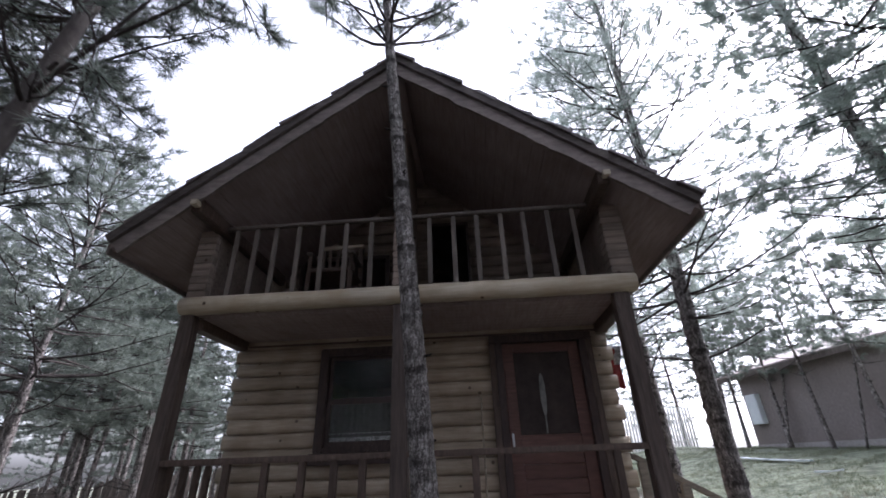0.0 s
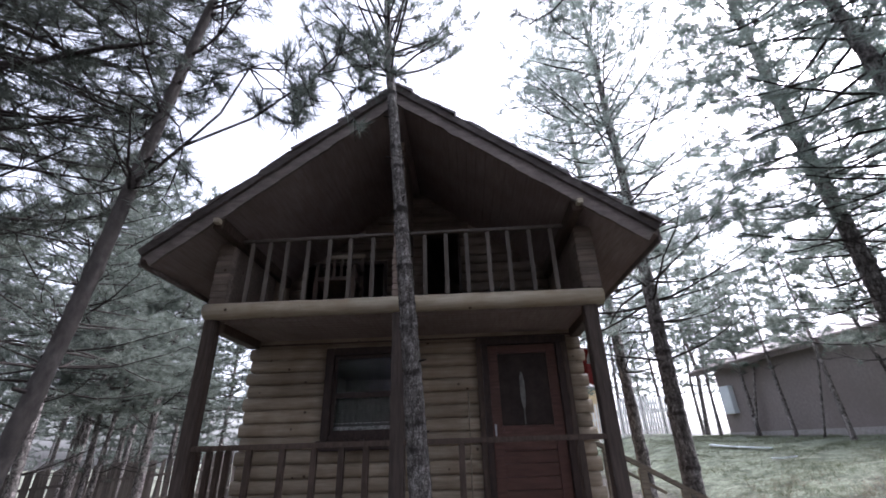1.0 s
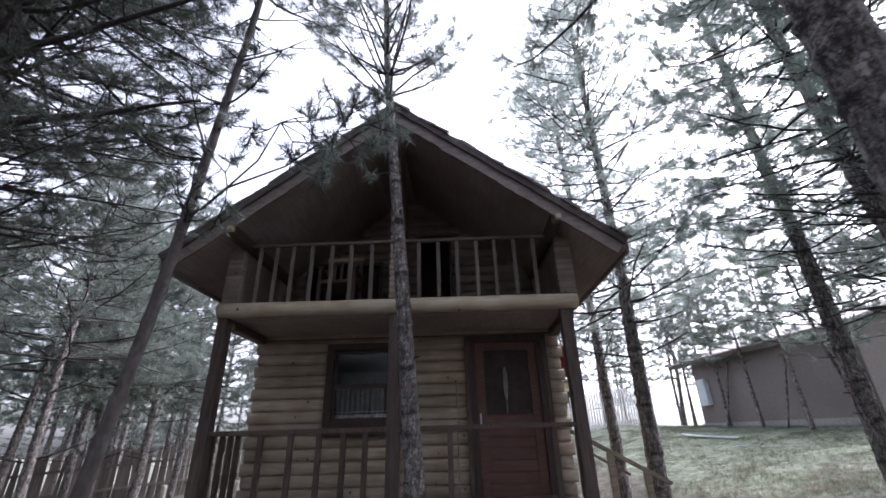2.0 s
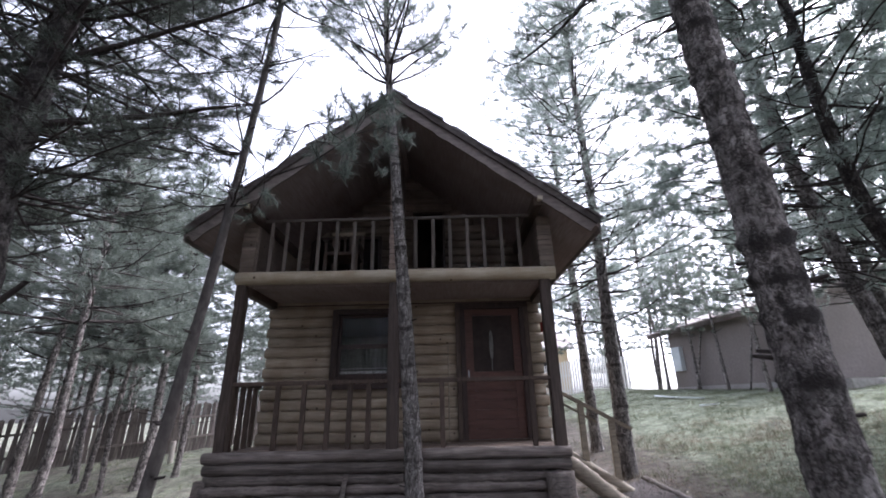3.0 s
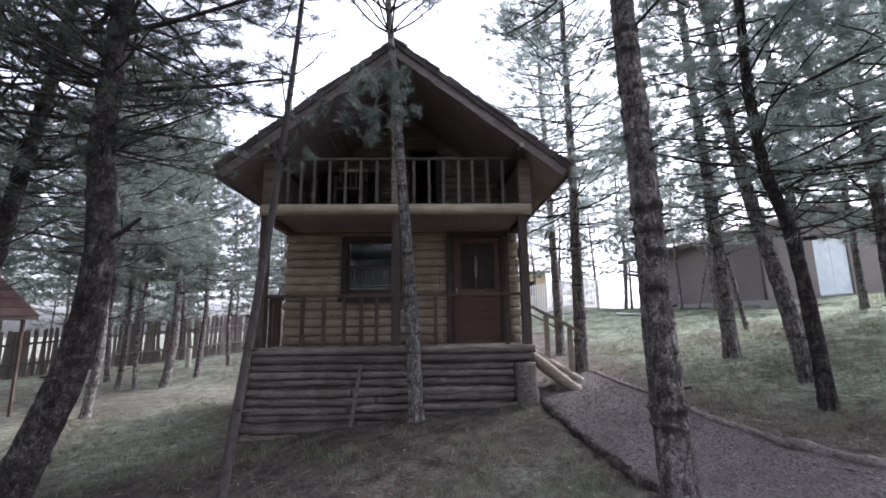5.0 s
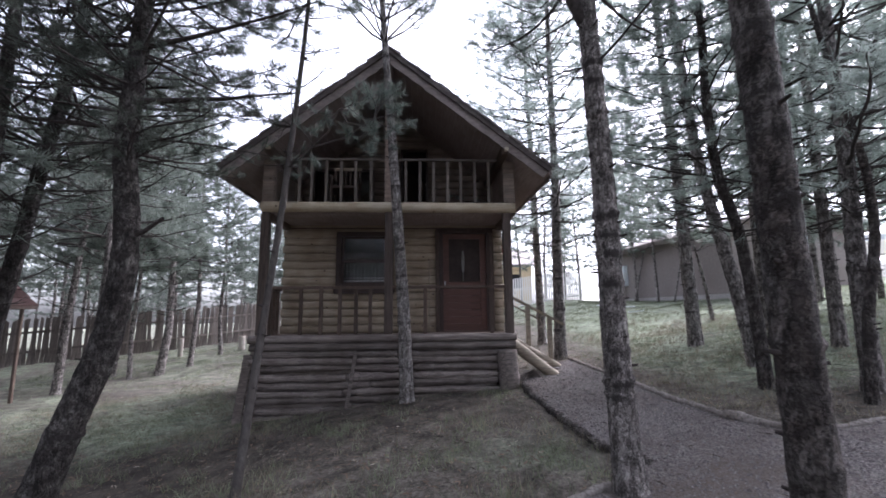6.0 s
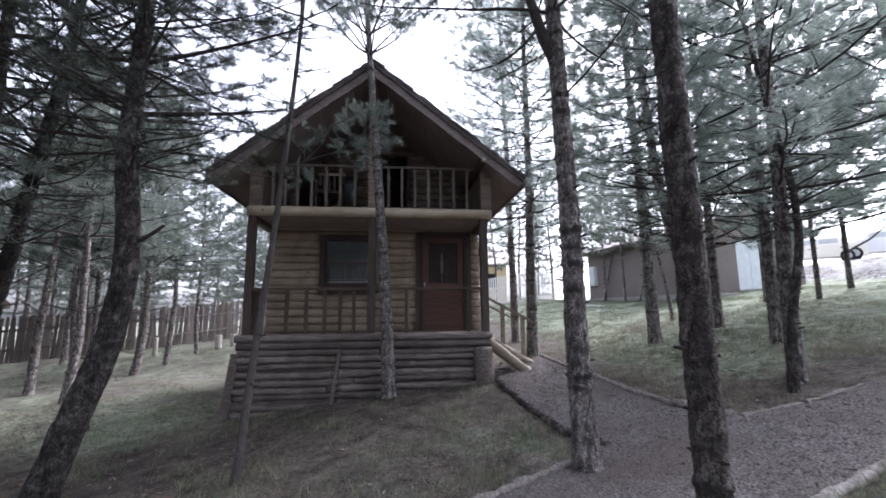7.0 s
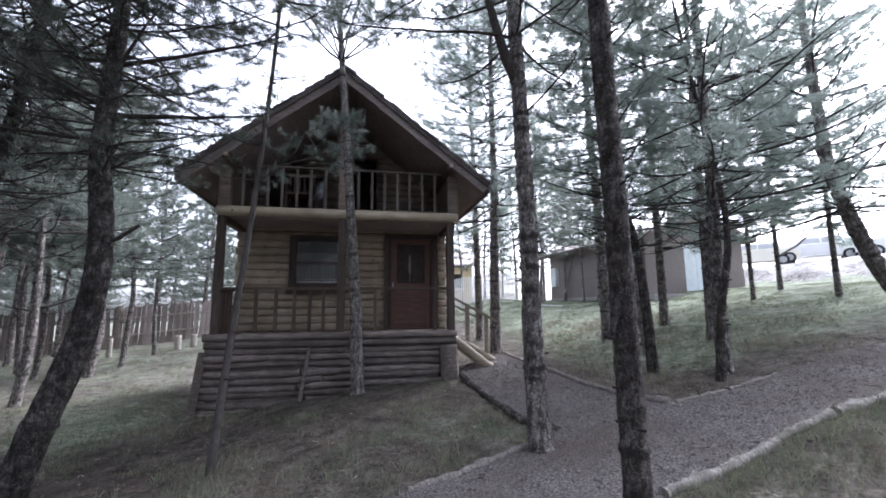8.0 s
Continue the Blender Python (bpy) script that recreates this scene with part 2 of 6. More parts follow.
M_GROUND = ground_material()
M_GRAVEL = material("gravel", (0.04, 0.035, 0.033), (0.27, 0.242, 0.232), lo=0.36, hi=0.66, scale=48, rough=0.95, bump=0.9, bump_dist=0.02, detail=10,
                    stain=(0.09, 0.074, 0.062), stain_scale=1.1, stain_mix=0.75, spec=0.15)
M_PEBBLE = material("pebble", (0.07, 0.064, 0.062), (0.2, 0.182, 0.176), scale=40, rough=0.9, bump=0.2, vary=0.38, island=True)
M_GRASS = leaf_material("grass_blade", (0.11, 0.13, 0.078), (0.25, 0.27, 0.175))
M_STRAW = leaf_material("dry_grass_blade", (0.13, 0.112, 0.08), (0.27, 0.235, 0.175))
M_TWIG = material("fallen_twig", (0.05, 0.042, 0.036), (0.2, 0.175, 0.15), scale=9, rough=0.9, bump=0, vary=0.5, island=True)
M_FLAKE = material("dry_pale_leaf", (0.16, 0.14, 0.11), (0.42, 0.38, 0.32), scale=20, rough=0.9, bump=0, vary=0.4, island=True)
M_LITTER = material("leaf_litter", (0.05, 0.035, 0.025), (0.2, 0.14, 0.1), scale=20, rough=0.9, bump=0, vary=0.4, island=True)
M_BARK = bark_material("pine_bark", (0.155, 0.139, 0.13), (0.46, 0.42, 0.397), 31, 0.6, 0.28, 0.19)
# Pale grey bark, lifted further for light and haze on mid-distance trunks.
M_BARK_PALE = bark_material("pale_pine_bark", (0.21, 0.193, 0.184), (0.54, 0.503, 0.48), 30, 0.45, 0.3, 0.2)
M_BARK_SILVER = bark_material("silver_grey_pine_bark", (0.22, 0.2, 0.19), (0.56, 0.525, 0.5), 28, 0.4, 0.3, 0.26)
# Dark bark; for the path-fork pine its backlit silhouette is in the tone.
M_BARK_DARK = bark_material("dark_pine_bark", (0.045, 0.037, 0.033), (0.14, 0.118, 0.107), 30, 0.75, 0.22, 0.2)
# Near-black copy: the backlit shade of the left pines, put into the colour.
M_BARK_SHADED = bark_material("shaded_pine_bark", (0.027, 0.023, 0.021), (0.085, 0.073, 0.067), 30, 0.75, 0.2, 0.2)
M_BARK_SMOOTH = material("smooth_young_bark", (0.034, 0.03, 0.028), (0.09, 0.081, 0.075), scale=22, stretch=(1, 1, 0.5), rough=0.95, bump=0.8, bump_dist=0.012, stain=(0.07, 0.06, 0.054),
                         stain_scale=5, stain_mix=0.6)
M_LIMB = material("limb_bark", (0.02, 0.017, 0.015), (0.065, 0.054, 0.05), scale=30, rough=0.95, bump=0.4)
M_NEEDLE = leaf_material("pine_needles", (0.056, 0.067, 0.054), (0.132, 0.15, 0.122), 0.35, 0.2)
# Lighter copies of the needles: haze and sky glare are put into their colour.
M_NEEDLE_HAZED = leaf_material("hazed_pine_needles", (0.116, 0.138, 0.116), (0.236, 0.27, 0.232), 0.45)
M_NEEDLE_GLARE = leaf_material("glare_pine_needles", (0.235, 0.28, 0.245), (0.43, 0.49, 0.44), 0.55)
M_LOG = material("varnished_pine_log", (0.267, 0.214, 0.156), (0.45, 0.378, 0.286), scale=5, stretch=(0.5, 6, 6), rough=0.55, bump=0.25,
                 bump_dist=0.006, stain=(0.17, 0.12, 0.075), stain_scale=2.2, stain_mix=0.5, vary=0.16, knots=0.85)
# loft logs: a darker tone than the lower wall's
M_LOFT = material("dark_loft_log", (0.16, 0.128, 0.105), (0.285, 0.233, 0.192), scale=5, stretch=(0.5, 6, 6), rough=0.65, bump=0.25,
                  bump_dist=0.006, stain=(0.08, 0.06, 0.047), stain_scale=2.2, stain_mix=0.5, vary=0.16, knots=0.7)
M_LOG_END = material("cut_log_end", (0.19, 0.145, 0.12), (0.33, 0.26, 0.215), scale=18, rough=0.8, bump=0.3, vary=0.15)
M_BEAM = material("peeled_pine_beam", (0.4, 0.345, 0.25), (0.57, 0.51, 0.395), scale=5, stretch=(0.6, 6, 6), rough=0.6, bump=0.2,
                  stain=(0.34, 0.25, 0.15), stain_scale=3, stain_mix=0.5, knots=0.9)
M_SKIRT = material("weathered_base_log", (0.068, 0.058, 0.053), (0.265, 0.226, 0.204), scale=6, stretch=(0.45, 7, 7), rough=0.9, bump=0.6,
                   bump_dist=0.012, stain=(0.075, 0.06, 0.05), stain_scale=3, stain_mix=0.6, vary=0.22)
M_POST = material("dark_stained_post", (0.045, 0.033, 0.028), (0.105, 0.08, 0.066), scale=7, stretch=(5, 5, 0.5), rough=0.6, bump=0.3, vary=0.15)
M_RAIL = material("brown_stained_rail", (0.05, 0.034, 0.026), (0.11, 0.077, 0.06), scale=7, stretch=(4, 4, 1), rough=0.6, bump=0.3, vary=0.2)
M_BALUSTER = material("faded_baluster_wood", (0.09, 0.075, 0.064), (0.18, 0.153, 0.13), scale=7, stretch=(5, 5, 0.6), rough=0.7, bump=0.3, vary=0.2)
M_SOFFIT = material("dark_soffit_board", (0.26, 0.212, 0.196), (0.38, 0.317, 0.292), scale=6, stretch=(5, 0.5, 5), rough=0.75, bump=0.3,
                    stain=(0.19, 0.15, 0.138), stain_scale=1.5, stain_mix=0.5)
M_BARGE = material("grey_brown_barge_board", (0.17, 0.143, 0.13), (0.31, 0.267, 0.248), scale=6, stretch=(1, 4, 3), rough=0.85, bump=0.4,
                   stain=(0.13, 0.11, 0.1), stain_scale=2.5, stain_mix=0.5)
M_VERGE = material("dark_verge_board", (0.075, 0.063, 0.058), (0.16, 0.138, 0.128), scale=7, stretch=(1, 4, 3), rough=0.85, bump=0.5, stain=(0.06, 0.05, 0.046), stain_scale=3, stain_mix=0.6)
M_SHINGLE = material("brown_roof_shingle", (0.07, 0.055, 0.05), (0.16, 0.13, 0.12), scale=30, rough=0.4, bump=0.3, vary=0.3, island=True, spec=0.6)
M_DOOR = material("red_brown_door", (0.072, 0.034, 0.027), (0.145, 0.07, 0.055), scale=6, stretch=(0.7, 5, 5), rough=0.45, bump=0.25,
                  stain=(0.06, 0.03, 0.02), stain_scale=3, stain_mix=0.4)
M_TRIM = material("red_brown_trim", (0.026, 0.017, 0.015), (0.062, 0.039, 0.032), scale=8, stretch=(3, 3, 1), rough=0.5, bump=0.25)
M_GLASS = glass_material("window_glass")
M_CURTAIN = material("lace_curtain", (0.05, 0.052, 0.05), (0.105, 0.106, 0.1), scale=26, stretch=(1, 1, 0.6), rough=0.9, bump=0.2, detail=3)
M_LACE = material("white_lace", (0.12, 0.12, 0.12), (0.62, 0.62, 0.6), scale=45, rough=0.9, bump=0.2, detail=2)
M_PALE_GLASS = material("pale_glass", (0.1, 0.094, 0.085), (0.19, 0.18, 0.165), scale=12, rough=0.25, bump=0.1, spec=0.6)
M_DECK = material("deck_board", (0.13, 0.1, 0.08), (0.26, 0.2, 0.16), scale=6, stretch=(0.6, 6, 6), rough=0.8, bump=0.4, vary=0.2)
M_STAIR = material("new_stair_timber", (0.16, 0.133, 0.1), (0.33, 0.28, 0.215), scale=6, stretch=(0.8, 5, 5), rough=0.7, bump=0.3, vary=0.15)
M_FENCE = material("weathered_fence_board", (0.095, 0.079, 0.07), (0.21, 0.18, 0.163), scale=6, stretch=(5, 5, 0.5), rough=0.95, bump=0.5, vary=0.35)
M_PLASTER = material("taupe_plaster", (0.2, 0.174, 0.164), (0.27, 0.24, 0.227), scale=12, rough=0.95, bump=0.3, stain=(0.19, 0.162, 0.147),
                     stain_scale=0.7, stain_mix=0.6)
M_CONCRETE = material("concrete", (0.28, 0.27, 0.26), (0.42, 0.4, 0.38), scale=14, rough=0.95, bump=0.4)
M_ROOF_SHEET = material("faded_roof_sheet", (0.32, 0.28, 0.27), (0.48, 0.44, 0.43), scale=5, rough=0.7, bump=0.2, stain=(0.24, 0.17, 0.15),
                        stain_scale=1.0, stain_mix=0.6)
M_WHITE = material("white_paint", (0.66, 0.72, 0.75), (0.78, 0.83, 0.85), scale=5, rough=0.5, bump=0.1, stain=(0.55, 0.6, 0.62), stain_scale=2, stain_mix=0.4)
M_PICKET = material("whitewashed_picket", (0.76, 0.74, 0.71), (0.86, 0.84, 0.81), scale=9, rough=0.8, bump=0.2)
M_OCHRE = material("ochre_plaster", (0.72, 0.57, 0.35), (0.82, 0.67, 0.45), scale=8, rough=0.95, bump=0.2)
M_RED = material("red_cloth", (0.15, 0.018, 0.016), (0.27, 0.036, 0.032), scale=10, rough=0.9, bump=0.3)
M_CARWHITE = material("white_car_paint", (0.82, 0.82, 0.81), (0.86, 0.86, 0.85), scale=2, rough=0.25, bump=0, spec=0.6)
M_CARYELLOW = material("cream_car_paint", (0.84, 0.81, 0.68), (0.87, 0.84, 0.72), scale=2, rough=0.3, bump=0, spec=0.6)
# Opaque pale tone: the sky's reflection is put into the window colour.
M_CARGLASS = material("sky_glare_car_window", (0.55, 0.57, 0.58), (0.66, 0.68, 0.69), scale=3, rough=0.1, bump=0, spec=0.8)
M_BLACK = material("black_rubber", (0.015, 0.015, 0.016), (0.035, 0.035, 0.035), scale=20, rough=0.8, bump=0.1)
M_STEEL = material("dull_steel", (0.35, 0.35, 0.36), (0.55, 0.55, 0.56), scale=20, rough=0.4, bump=0.05, metal=0.8)
M_BANK = material("pale_earth_bank", (0.07, 0.066, 0.06), (0.36, 0.345, 0.325), scale=9, rough=1.0, bump=1.0, bump_dist=0.1, lo=0.4, hi=0.6, stain=(0.5, 0.49, 0.47),
                  stain_scale=0.9, stain_mix=0.7)
M_PEELED = material("peeled_pale_post", (0.26, 0.235, 0.205), (0.5, 0.465, 0.415), scale=9, stretch=(4, 4, 0.6), rough=0.85, bump=0.4, stain=(0.2, 0.17, 0.14), stain_scale=5, stain_mix=0.5)
M_DRIFT = material("peeled_grey_log", (0.075, 0.064, 0.056), (0.33, 0.3, 0.275), scale=16, stretch=(2, 2, 2), rough=0.9, bump=0.5, stain=(0.1, 0.084, 0.072),
                   stain_scale=4, stain_mix=0.6)
M_PALELOG = material("bleached_log", (0.14, 0.126, 0.115), (0.4, 0.37, 0.345), scale=13, stretch=(2, 2, 2), rough=0.9, bump=0.6, stain=(0.1, 0.085, 0.075),
                     stain_scale=5, stain_mix=0.7)
M_DARKPANE = material("dark_door_pane", (0.027, 0.02, 0.018), (0.055, 0.041, 0.036), scale=5, rough=0.5, bump=0.05, spec=0.15)
M_ROOM = material("dim_room_board", (0.2, 0.162, 0.132), (0.32, 0.265, 0.22), scale=5, rough=0.9, bump=0.2)


# ---- mesh helpers ----
def part(name, shape, mat, parent=None, label="", kind=""):
    """One mesh object out of a bmesh or a mesh, under a thing or a part."""
    if isinstance(shape, bpy.types.Mesh):
        me = shape
    else:
        me = bpy.data.meshes.new(name)
        shape.to_mesh(me)
        shape.free()
    if not me.materials:
        me.materials.append(mat)
    ob = new(name, me)
    if parent is not None:
        ob.parent = parent
    if label or kind:
        tagged(ob, label, kind=kind)
    return ob


def thing(name, label, category, at=(0, 0, 0), group="", kind=""):
    ob = new(name)
    ob.empty_display_size = 0.2
    ob.matrix_basis = Matrix.Translation(at)
    return tagged(ob, label, category, group, kind)


def box(x0, x1, y0, y1, z0, z1, bevel=0.008, bm=None):
    """A bevelled board."""
    own = bm is None
    bm = bm or bmesh.new()
    res = bmesh.ops.create_cube(bm, size=1)
    for v in res["verts"]:
        v.co = Vector(((x0 + x1) / 2 + v.co.x * (x1 - x0), (y0 + y1) / 2 + v.co.y * (y1 - y0), (z0 + z1) / 2 + v.co.z * (z1 - z0)))
    if own and bevel:
        bmesh.ops.bevel(bm, geom=bm.edges[:], offset=bevel, segments=2, affect="EDGES")
    return bm


def slanted(a, b, width, thick, bevel=0.006):
    """A board from a to b; width runs sideways, thick runs across."""
    a, b = Vector(a), Vector(b)
    bm = box(-width / 2, width / 2, -thick / 2, thick / 2, 0, (b - a).length, bevel)
    bm.transform(Matrix.Translation(a) @ (b - a).to_track_quat("Z", "Y").to_matrix().to_4x4())
    return bm


def mesh_arrays(name, verts, faces, smooth=True):
    """A mesh out of arrays: faces all triangles or all quads."""
    verts, faces = np.asarray(verts, dtype=np.float32), np.asarray(faces, dtype=np.int32)
    me = bpy.data.meshes.new(name)
    me.vertices.add(len(verts))
    me.vertices.foreach_set("co", verts.ravel())
    k = faces.shape[1]
    me.loops.add(faces.size)
    me.loops.foreach_set("vertex_index", faces.ravel())
    me.polygons.add(len(faces))
    me.polygons.foreach_set("loop_start", np.arange(0, faces.size, k, dtype=np.int32))
    me.polygons.foreach_set("use_smooth", np.full(len(faces), smooth))
    me.update(calc_edges=True)
    me.validate()
    return me


def tube(path, radii, segs, rough=0.0, seed=0, freq=6.0, squash=1.0):
    """Rings along a path, closed at both ends to a point: verts and quads."""
    path, radii = np.asarray(path, float), np.asarray(radii, float)
    n = len(path)
    tang = np.gradient(path, axis=0)
    tang /= np.linalg.norm(tang, axis=1)[:, None] + 1e-9
    ref = np.array((1.0, 0, 0)) if abs(tang[0][0]) < 0.8 else np.array((0, 0, 1.0))
    ang = np.linspace(0, 2 * math.pi, segs, endpoint=False)
    verts = []
    for i in range(n):
        u = ref - tang[i] * ref.dot(tang[i])
        u /= np.linalg.norm(u)
        w = np.cross(tang[i], u)
        for a in ang:
            out = u * math.cos(a) + w * math.sin(a) * squash
            r = radii[i]
            if rough:
                p = path[i] + out * r
                r *= 1 + rough * (noise.noise(Vector((p[0] * freq + seed, p[1] * freq, p[2] * freq * 0.45)))
                                  + 0.55 * noise.noise(Vector((p[0] * freq * 3.1, p[1] * freq * 3.1 + seed, p[2] * freq * 1.1))))
            verts.append(path[i] + out * r)
    faces = []
    for i in range(n - 1):
        for k in range(segs):
            j = (k + 1) % segs
            faces.append((i * segs + k, i * segs + j, (i + 1) * segs + j, (i + 1) * segs + k))
    return verts, faces


def log_mesh(name, a, b, r0, r1, segs=12, rings=14, rough=0.06, bow=0.0, seed=0, smooth=True):
    """A round log from a to b, uneven, with flat cut ends."""
    a, b = np.asarray(a, float), np.asarray(b, float)
    s = np.linspace(0, 1, rings)
    path = a + (b - a) * s[:, None]
    path[:, 2] += bow * np.sin(s * math.pi)
    rad = r0 + (r1 - r0) * s
    rnd = random.Random(seed)
    rad = rad * np.array([1 + rough * rnd.uniform(-1, 1) for _ in s])
    verts, faces = tube(path, rad, segs, rough, seed, 5.0)
    verts += [path[0], path[-1]]
    n = len(verts)
    last = (rings - 1) * segs
    for k in range(segs):
        j = (k + 1) % segs
        faces.append((n - 2, j, k, k))
        faces.append((n - 1, last + k, last + j, last + j))
    me = bpy.data.meshes.new(name)
    me.from_pydata([tuple(v) for v in verts], [], [tuple(dict.fromkeys(f)) for f in faces])
    me.polygons.foreach_set("use_smooth", [smooth and len(p.vertices) == 4 for p in me.polygons])
    me.update()
    return me


def half_log(x0, x1, z, pitch, y, seed, axis="x"):
    """A siding log: round outside, flat inside, slightly uneven. Outside is towards -y (or along axis y: towards -x)."""
    rnd = random.Random(seed)
    bm = bmesh.new()
    n = max(2, int((x1 - x0) / 0.35) + 2)
    rings = []
    for i in range(n):
        x = x0 + (x1 - x0) * i / (n - 1)
        ring = []
        bulge = 0.05 + rnd.uniform(-0.004, 0.004)
        h = pitch / 2 * (1 + rnd.uniform(-0.015, 0.03))
        for k in range(7):
            a = -math.pi / 2 + math.pi * k / 6
            p = (x, y - max(0.0, math.cos(a)) ** 0.55 * bulge, z + math.sin(a) * h)
            ring.append(bm.verts.new(p if axis == "x" else (p[1], p[0], p[2])))
        rings.append(ring)
    for i in range(n - 1):
        for k in range(6):
            f = bm.faces.new((rings[i][k], rings[i + 1][k], rings[i + 1][k + 1], rings[i][k + 1]))
            f.smooth = True
    for ring in (rings[0], rings[-1]):
        bm.faces.new(ring)
    bmesh.ops.recalc_face_normals(bm, faces=bm.faces[:])
    return bm


# ---- ground ----
GX = [-300, -40, -14, -8.7, -5, -2.4, 0, 2.3, 4, 6, 11.3, 13, 15.5, 17, 20, 23, 26, 31, 45, 300]
GZ = [-8, -2.2, -0.8, -0.62, -0.5, -0.36, -0.03, 0.18, 0.42, 0.75, 1.76, 2.1, 2.25, 2.4, 3.1, 3.75, 4.0, 4.0, 1.5, -12]


def slope(x, y):
    """Height of the bare hillside."""
    z = sum(np.interp(x + d, GX, GZ) for d in (-0.5, 0, 0.5)) / 3
    w = np.clip((4 - x) / 4, 0, 1)
    b = np.clip(np.minimum((x + 1) / 5, (12 - x) / 4), 0, 1)
    return z + 0.09 * np.clip(y - 6, 0, 16) * w + 0.085 * np.clip(y - 2, 0, 11.5) * b + 0.01 * np.clip(y + 4, -8, 4) \
        - 0.15 * np.clip(y - 16.5, 0, 18)


def ground_z(x, y):
    z = float(slope(x, y))
    return z + 0.03 * noise.noise(Vector((x * 0.9, y * 0.9, 3))) + 0.012 * noise.noise(Vector((x * 4, y * 4, 7)))


LEFT_EDGE = [(2.45, -1.25), (2.38, -2.2), (2.36, -3.2), (2.38, -4.2), (2.42, -4.8), (2.62, -5.2)]
RIGHT_EDGE = [(3.95, 0.6), (3.88, -0.9), (3.86, -2.2), (3.84, -3.4), (3.83, -4.5), (4.02, -5.12)]
LOG_LOW = [(2.14, -5.44), (1.6, -5.66), (1.23, -5.84), (0.82, -5.96)]
FAR_EDGE = [(4.1, -5.18), (4.86, -5.17), (5.74, -5.07), (6.67, -4.99), (8.2, -5.1)]
NEAR_LOGS = [(2.6, -6.86), (3.16, -6.77), (3.68, -6.62), (4.22, -6.47), (4.83, -6.39), (5.46, -6.36), (6.6, -6.4)]
PATH_POLY = [(2.5, -0.2)] + LEFT_EDGE[:-1] + [(2.45, -5.3)] + LOG_LOW + [(-0.3, -6.6), (-1.2, -7.8), (-1.5, -11), (-2.6, -16), (-4.2, -22), (-2.0, -22.4), (-0.3, -16), (0.9, -11), (1.6, -7.6)] \
    + NEAR_LOGS + [(14, -6.6), (14, -5.3)] + FAR_EDGE[::-1] + RIGHT_EDGE[::-1]


def inside(x, y, poly):
    hit = False
    for (x0, y0), (x1, y1) in zip(poly, poly[1:] + poly[:1]):
        if (y0 > y) != (y1 > y) and x < (x1 - x0) * (y - y0) / (y1 - y0) + x0:
            hit = not hit
    return hit


def spaced(inner, step, outer, growth):
    a = list(np.arange(-inner, inner + step / 2, step))
    s = step
    while a[-1] < outer:
        s *= growth
        a.append(a[-1] + s)
        a.insert(0, a[0] - s)
    return np.array(a)


def grassiness(x, y):
    """How green the ground is: lawn uphill and beside the cabin, bare under the near trees."""
    g = 0.12
    g += 0.6 * math.exp(-((x + 3.9) / 1.7) ** 2 - ((y + 1.0) / 2.4) ** 2)
    g += 0.55 * min(max((x - 4.0) / 1.6, 0), 1) * min(max((y + 5) / 1.6, 0), 1)
    g += 0.3 * min(max((-x - 3.2) / 2.5, 0), 1) * min(max((y + 4) / 4, 0), 1)
    g += 0.3 * math.exp(-((x - 6) / 2.5) ** 2 - ((y + 8.2) / 1.4) ** 2)
    g += 0.25 * math.exp(-((x - 1.5) / 0.9) ** 2 - ((y + 4.2) / 0.8) ** 2)
    return max(0.0, min(g, 0.75) - 0.3 * soil_shade(x, y))


def soil_shade(x, y):
    """Dark soil under the near trees and before the porch."""
    # The first two patches, on the left, also paint in dense tree shade.
    b = 1.0 * math.exp(-((x + 4.3) / 2.9) ** 2 - ((y + 4.4) / 2.2) ** 2)
    b += 0.55 * math.exp(-((x + 10.0) / 4.0) ** 2 - ((y - 3.2) / 3.0) ** 2)
    b += 0.42 * math.exp(-((x - 0.2) / 2.3) ** 2 - ((y + 2.4) / 1.2) ** 2)
    b += 0.3 * math.exp(-((x - 5.4) / 1.4) ** 2 - ((y + 4.5) / 0.7) ** 2)
    return b


def build_ground():
    xs, ys = spaced(14, 0.17, 400, 1.16), spaced(13, 0.17, 400, 1.16)
    ys = ys - 1.0
    nx, ny = len(xs), len(ys)
    verts = np.empty((ny, nx, 3), np.float32)
    green = np.empty((ny, nx), np.float32)
    bare = np.empty((ny, nx), np.float32)
    for j, y in enumerate(ys):
        for i, x in enumerate(xs):
            verts[j, i] = (x, y, ground_z(x, y))
            green[j, i] = grassiness(x, y)
            bare[j, i] = soil_shade(x, y)
    idx = np.arange(nx * ny).reshape(ny, nx)
    faces = np.stack([idx[:-1, :-1], idx[:-1, 1:], idx[1:, 1:], idx[1:, :-1]], axis=-1).reshape(-1, 4)
    me = mesh_arrays("ground", verts.reshape(-1, 3), faces)
    layer = me.color_attributes.new("grass", "FLOAT_COLOR", "POINT")
    g = green.ravel()
    layer.data.foreach_set("color", np.stack([g, bare.ravel(), 0 * g, np.ones_like(g)], axis=1).ravel())
    ob = part("ground", me, M_GROUND)
    tagged(ob, "sloping forest floor of brown needle litter and thin grass", "ground", kind="structure")


